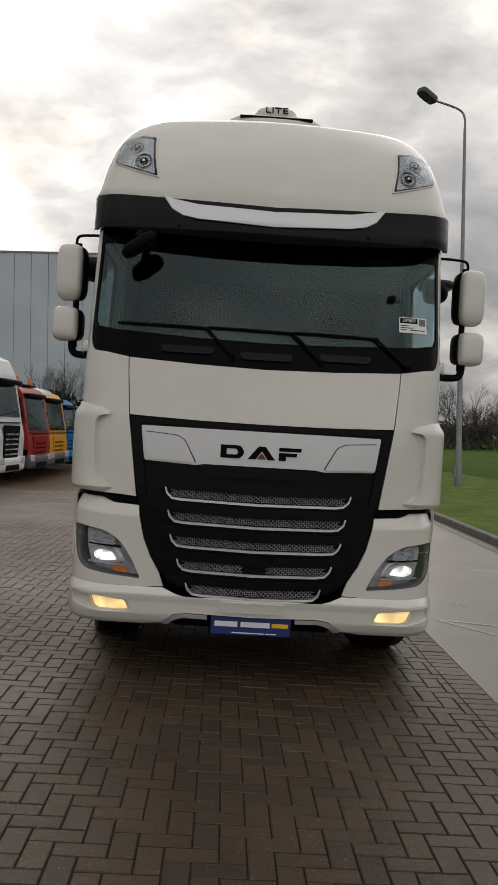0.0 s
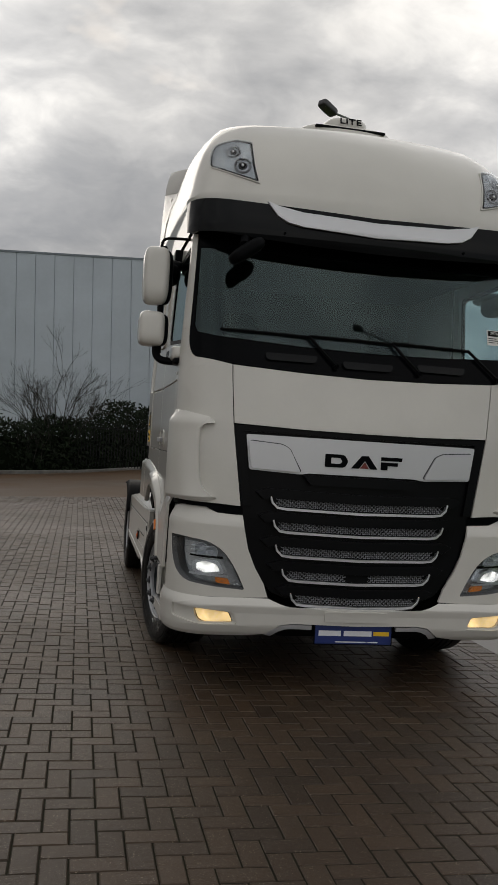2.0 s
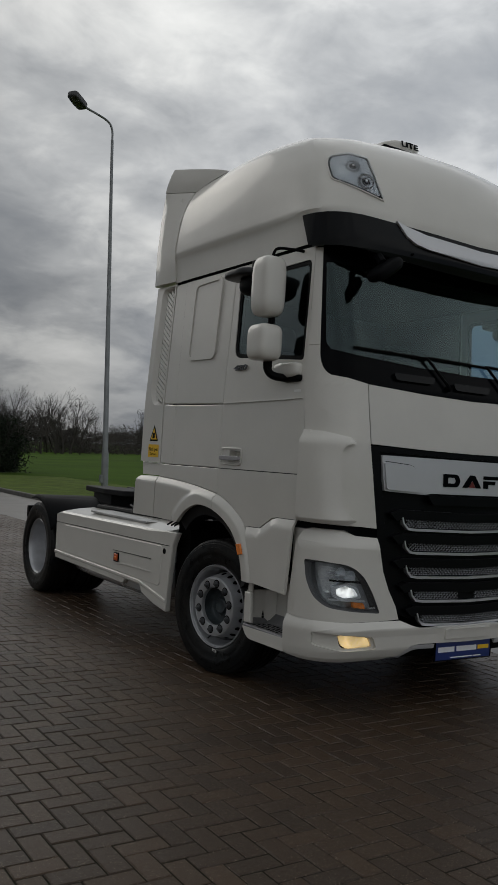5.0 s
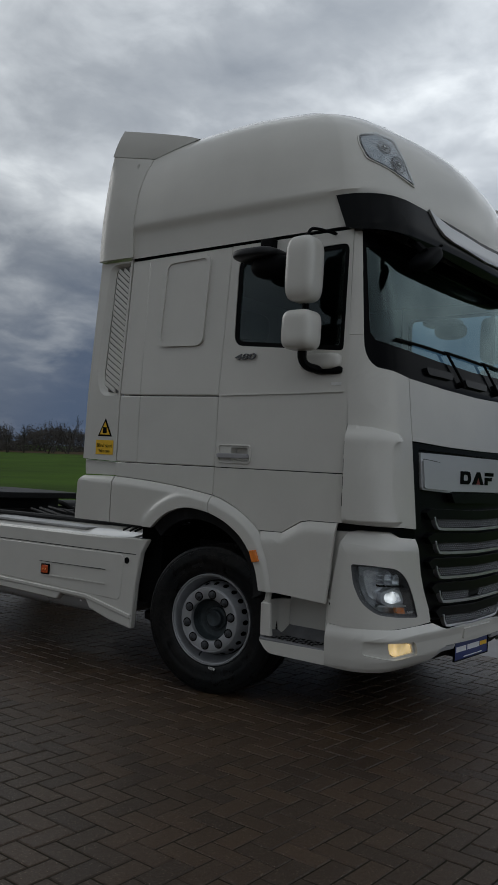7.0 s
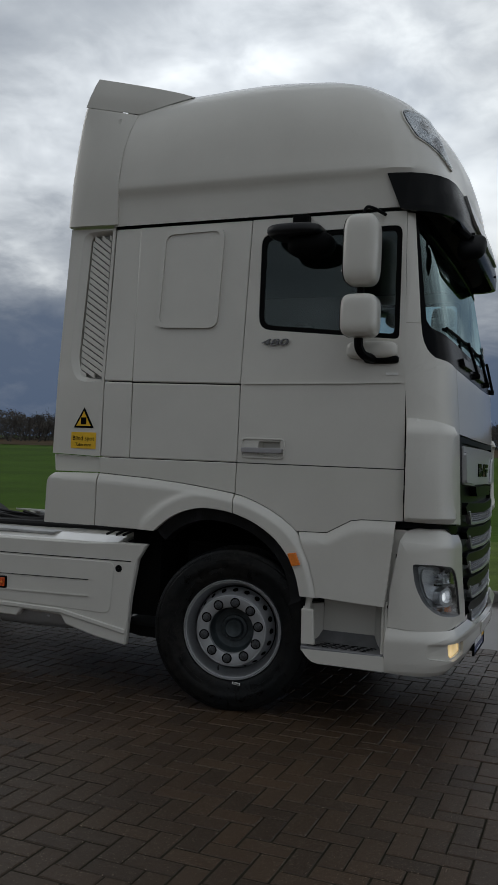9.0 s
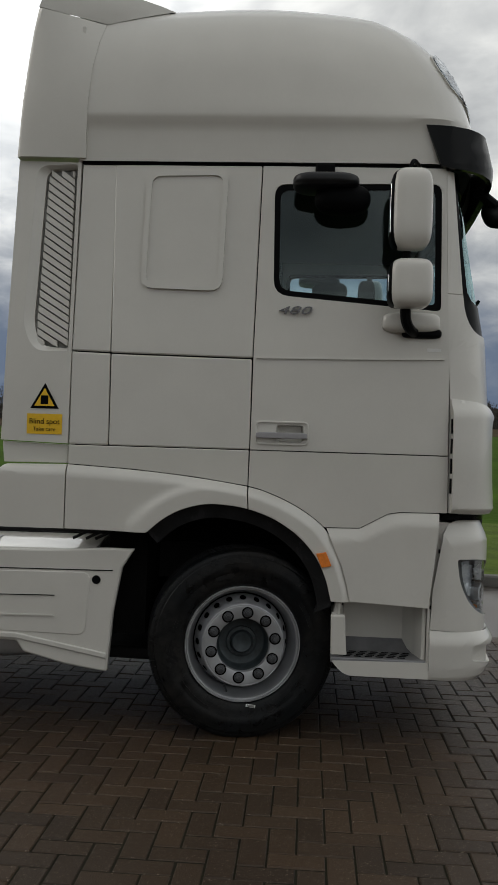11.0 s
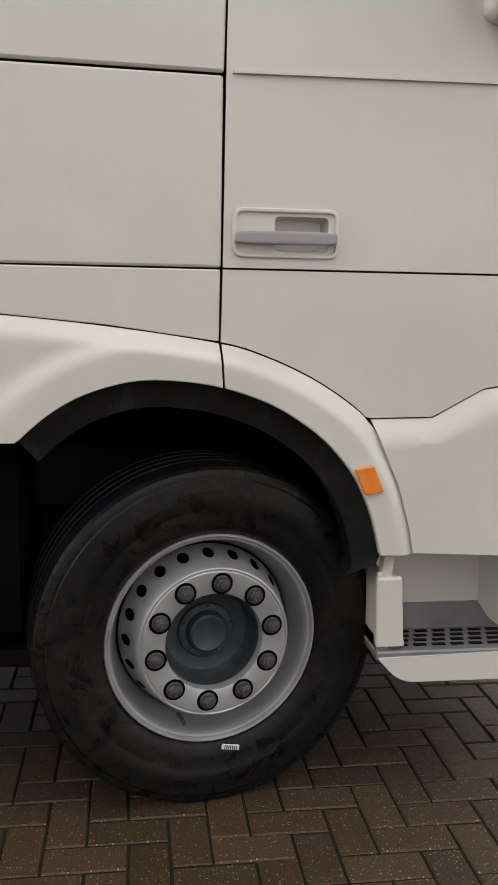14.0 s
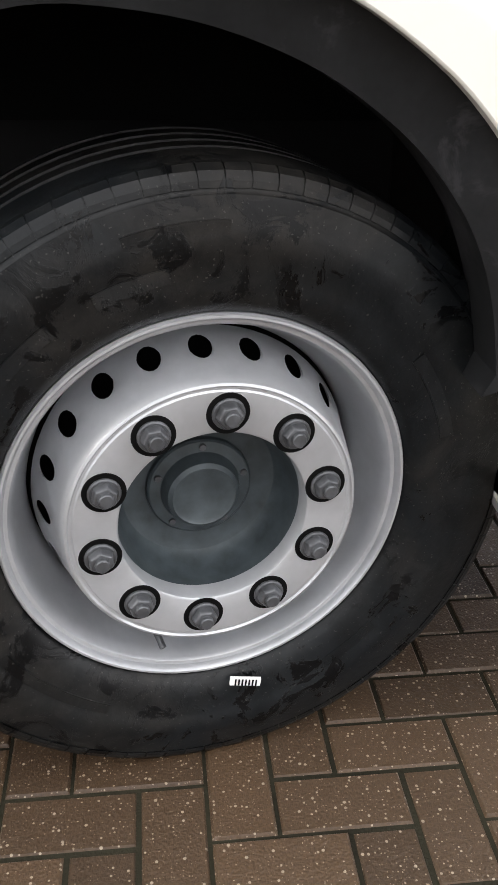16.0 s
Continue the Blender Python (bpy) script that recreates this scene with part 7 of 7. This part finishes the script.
# ---- parked trucks ----
def parked_truck(at, turn, body, look_of, label, height, beacons=False, high=True, box_colour=None, grille=BLACK, cap=0.0):
    """A parked lorry seen from afar; its nose points to -y before the turn."""
    ob = thing("parked_truck", label, "truck", at, "trucks parked in a row", turn=turn)
    h = height
    zs, zt, y0, y1, gz = (1.92, h - 0.85, 0.10, 0.30, 1.68) if high else (1.55, h - 0.34, 0.05, 0.27, 1.38)
    prof = [(0.0, 0.45), (-0.02, gz - 0.3), (y0, zs - 0.02), (y1, zt + 0.1)]
    prof += [(0.32, h - 0.6), (0.55, h - 0.15), (0.95, h), (2.1, h), (2.1, 0.95), (0.0, 0.95)] if high else [(0.40, h - 0.08), (0.65, h), (2.1, h), (2.1, 0.95), (0.0, 0.95)]
    bm = prism(rounded([(y, z) for y, z in prof], 0.06), 2.4, lambda u, q, w: (w - 1.2, u, q))
    part("cab", bm, body, ob, bevel=0.15, segments=4)
    sl = (y1 - y0) / (zt + 0.12 - zs)
    part("windscreen", prism(rounded([(-1.03, zs), (1.03, zs), (0.96, zt), (-0.96, zt)], 0.08), 0.014, lambda u, q, w: (u, y0 - 0.006 + (q - zs + 0.02) * sl - w, q)), TRUCK_GLASS, ob)
    part("sun_visor", pillow((-1.08, 0.0 if high else 0.10, zt - 0.02), (1.08, 0.45, zt + 0.13), 5, 8), GLOSS_BLACK, ob, smooth=True)
    part("grille", prism(rounded([(-0.72, gz), (0.72, gz), (0.6, 0.75), (-0.6, 0.75)], 0.05), 0.03, lambda u, q, w: (u, -0.045 + w, q)), grille, ob, bevel=0.008)
    for i in range(5 if high else 3):
        part("grille_bar", boxed((-0.55, -0.06, 0.85 + 0.14 * i), (0.55, -0.035, 0.89 + 0.14 * i)), SILVER if grille is BLACK else BLACK, ob, bevel=0.006)
    part("bumper", boxed((-1.22, -0.10, 0.36), (1.22, 0.45, 0.80)), look_of, ob, bevel=0.13, segments=4)
    part("bumper_intake", boxed((-0.6, -0.112, 0.42), (0.6, -0.07, 0.58)), BLACK, ob, bevel=0.02)
    part("screen_wiper", tube([(-0.7, y0 - 0.06, zs + 0.03), (0.2, y0 - 0.03, zs + 0.12)], 0.015, 5), BLACK, ob)
    part("bonnet_seam", boxed((-1.0, -0.02 if high else -0.022, gz + 0.08), (1.0, 0.10, gz + 0.095)), BLACK, ob)
    if cap:
        part("roof_cap", pillow((-1.12, 0.42, h - 0.35), (1.12, 2.2, h + cap), 3.2, 10), WHITE_T, ob, "white roof cap", smooth=True)
    for sx in (-1, 1):
        part("headlamp", boxed((sx * 0.93 - 0.2, -0.115, 0.60), (sx * 0.93 + 0.2, -0.06, 0.80)), REFLECTOR, ob, bevel=0.03)
        part("side_window", boxed((sx * 1.2 - 0.012, 0.45, zs + 0.05), (sx * 1.2 + 0.012, 1.25, zt)), GLOSS_BLACK, ob, bevel=0.005)
        part("side_mirror", pillow((sx * 1.34 - 0.08, 0.18, zs + 0.15), (sx * 1.34 + 0.08, 0.28, zs + 0.6), 4, 6), BLACK, ob, smooth=True)
        part("mirror_arm", tube([(sx * 1.15, 0.28, zs + 0.6), (sx * 1.34, 0.25, zs + 0.58)], 0.02), BLACK, ob)
        part("step", boxed((sx * 1.16 - 0.05, 0.35, 0.40), (sx * 1.16 + 0.05, 0.85, 0.85)), look_of, ob, bevel=0.02)
        for y in (1.35, 5.2):
            part("wheel", lathe([(-0.14, 0.3), (-0.15, 0.45), (-0.1, 0.5), (0.1, 0.5), (0.15, 0.45), (0.14, 0.3), (0.12, 0.29), (0.04, 0.25), (0.04, 0.0001)], 24, m=Matrix.Translation((sx * 1.05, y, 0.5)) @ Matrix.Scale(sx, 4, (1, 0, 0))), RUBBER, ob, smooth=True)
    part("chassis", boxed((-0.45, 0.6, 0.6), (0.45, 6.4, 0.95)), CHASSIS, ob)
    if box_colour:
        part("load_body", boxed((-1.25, 2.35, 1.05), (1.25, 7.2, h + 0.1)), box_colour, ob, bevel=0.03)
    if beacons:
        part("light_bar", boxed((-0.9, 0.5, h), (0.9, 0.75, h + 0.06)), BLACK, ob, bevel=0.01)
        for x in (-0.7, 0.7):
            part("beacon", lathe([(0, 0.0001), (0.0, 0.08), (0.16, 0.075), (0.22, 0.04), (0.22, 0.0001)], 16, "Z", m=Matrix.Translation((x, 0.62, h + 0.06))), AMBER_OFF, ob, "amber beacon", smooth=True)
    return ob


TRUCK_GLASS = material("parked_truck_glass", (0.025, 0.038, 0.040), 0.06, spec=0.9, vary=0.5, vary_scale=2.5, rough_vary=0.05)
AMBER_OFF = material("amber_beacon", (0.6, 0.10, 0.01), 0.3, coat=0.4)
WHITE_T = material("white_truck_paint", (0.72, 0.72, 0.72), 0.3, coat=0.4, vary=0.03)
RED_T = material("red_truck_paint", (0.33, 0.022, 0.012), 0.35, coat=0.4, vary=0.08)
YELLOW_T = material("yellow_truck_paint", (0.75, 0.36, 0.03), 0.35, coat=0.3, vary=0.06)
BLUE_T = material("blue_truck_paint", (0.01, 0.17, 0.50), 0.35, coat=0.4, vary=0.06)
GREY_T = material("grey_bumper", (0.07, 0.075, 0.085), 0.6)
FACING = 86
parked_truck((-6.2, 18.9, -0.3), FACING, WHITE_T, WHITE_T, "white high-roof truck parked beside a red one", 3.7)
parked_truck((-6.0, 21.8, -0.3), FACING, RED_T, GREY_T, "red truck with amber beacons on its roof", 2.9, True, False, WHITE_T, grille=RED_T)
parked_truck((-5.95, 24.6, -0.3), FACING, YELLOW_T, GREY_T, "yellow truck with a white roof cap", 2.85, False, False, None, YELLOW_T, 0.12)
parked_truck((-5.95, 27.3, -0.3), FACING, BLUE_T, BLUE_T, "bright blue truck parked at the end", 2.7, False, False, grille=BLUE_T)

# ---- clay pavers, herringbone ----
def pavers():
    B, BY, gap = 0.107, 0.108, 0.0062

    def brick_mesh(w, h):
        c, b = 0.004, 0.005
        x0, x1, y0, y1 = gap / 2, w - gap / 2, gap / 2, h - gap / 2
        lo = [(x0, y0, -0.018), (x1, y0, -0.018), (x1, y1, -0.018), (x0, y1, -0.018)]
        mid = [(x0, y0, -b), (x1, y0, -b), (x1, y1, -b), (x0, y1, -b)]
        hi = [(x0 + c, y0 + c, 0), (x1 - c, y0 + c, 0), (x1 - c, y1 - c, 0), (x0 + c, y1 - c, 0)]
        f = [(8, 9, 10, 11)]
        for a in (0, 4):
            f += [(a + i, a + (i + 1) % 4, a + 4 + (i + 1) % 4, a + 4 + i) for i in range(4)]
        return lo + mid + hi, f

    kinds = {"h": brick_mesh(2 * B, BY), "v": brick_mesh(B, 2 * BY)}
    meshes = {}
    for k, (v, f) in kinds.items():
        me = bpy.data.meshes.new("paver")
        me.from_pydata(v, [], f)
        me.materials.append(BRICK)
        meshes[k] = me
    rng = random.Random(11)
    verts, faces, singles = [], [], []
    # herringbone: pairs step along the diagonal
    for i in range(-190, 190):
        for j in range(-80, 120):
            for k in ("h", "v"):
                # the lying block starts at 4 j - i, its standing mate follows it
                bx, by = 4 * j - i + 2, i
                if k == "h":
                    x, y = bx * B + 0.045, by * BY + 0.0386
                    w, h = 2 * B, BY
                else:
                    x, y = (bx + 2) * B + 0.045, by * BY + 0.0386
                    w, h = B, 2 * BY
                if not (-10.0 < x < 1.35 and -7.5 < y < 17.5):
                    continue
                dz, tx = rng.uniform(-0.0025, 0.0015), rng.uniform(-0.006, 0.006)
                # the row beside the right front wheel is built block by block
                if -2.25 < x < -1.0 and 0.1 < y < 2.4 and len(singles) < 290:
                    singles.append((k, x, y, dz, tx))
                    continue
                n = len(verts)
                v, f = kinds[k]
                verts += [(min(a + x, 1.382), b + y, c + dz + tx * (a - w / 2) + fall(x, y)) for a, b, c in v]
                faces += [tuple(q + n for q in g) for g in f]
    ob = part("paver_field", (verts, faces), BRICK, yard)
    tagged(ob, "brown clay pavers laid in herringbone", kind="stuff")
    for k, x, y, dz, tx in singles:
        o = new("paver", meshes[k])
        o.parent = yard
        o.matrix_local = Matrix.Translation((x, y, dz)) @ Matrix.Rotation(-tx, 4, "Y")
    # straight edge course against the lane
    v2, f2 = [], []
    for i in range(-70, 162):
        v, f = kinds["h"]
        n, y = len(v2), i * BY + 0.0386
        dz = rng.uniform(-0.002, 0.002)
        v2 += [(a + 1.385, b + y, c + dz) for a, b, c in v]
        f2 += [tuple(q + n for q in g) for g in f]
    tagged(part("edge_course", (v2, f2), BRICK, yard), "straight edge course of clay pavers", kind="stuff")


pavers()
tagged(sheet("joint_bed", [(-8.9, -7.4), (1.6, -7.4), (1.6, 8.0), (-8.9, 8.0)], -0.0045, JOINT, "dark mossy joint sand between the pavers", "joint bed"), kind="structure")
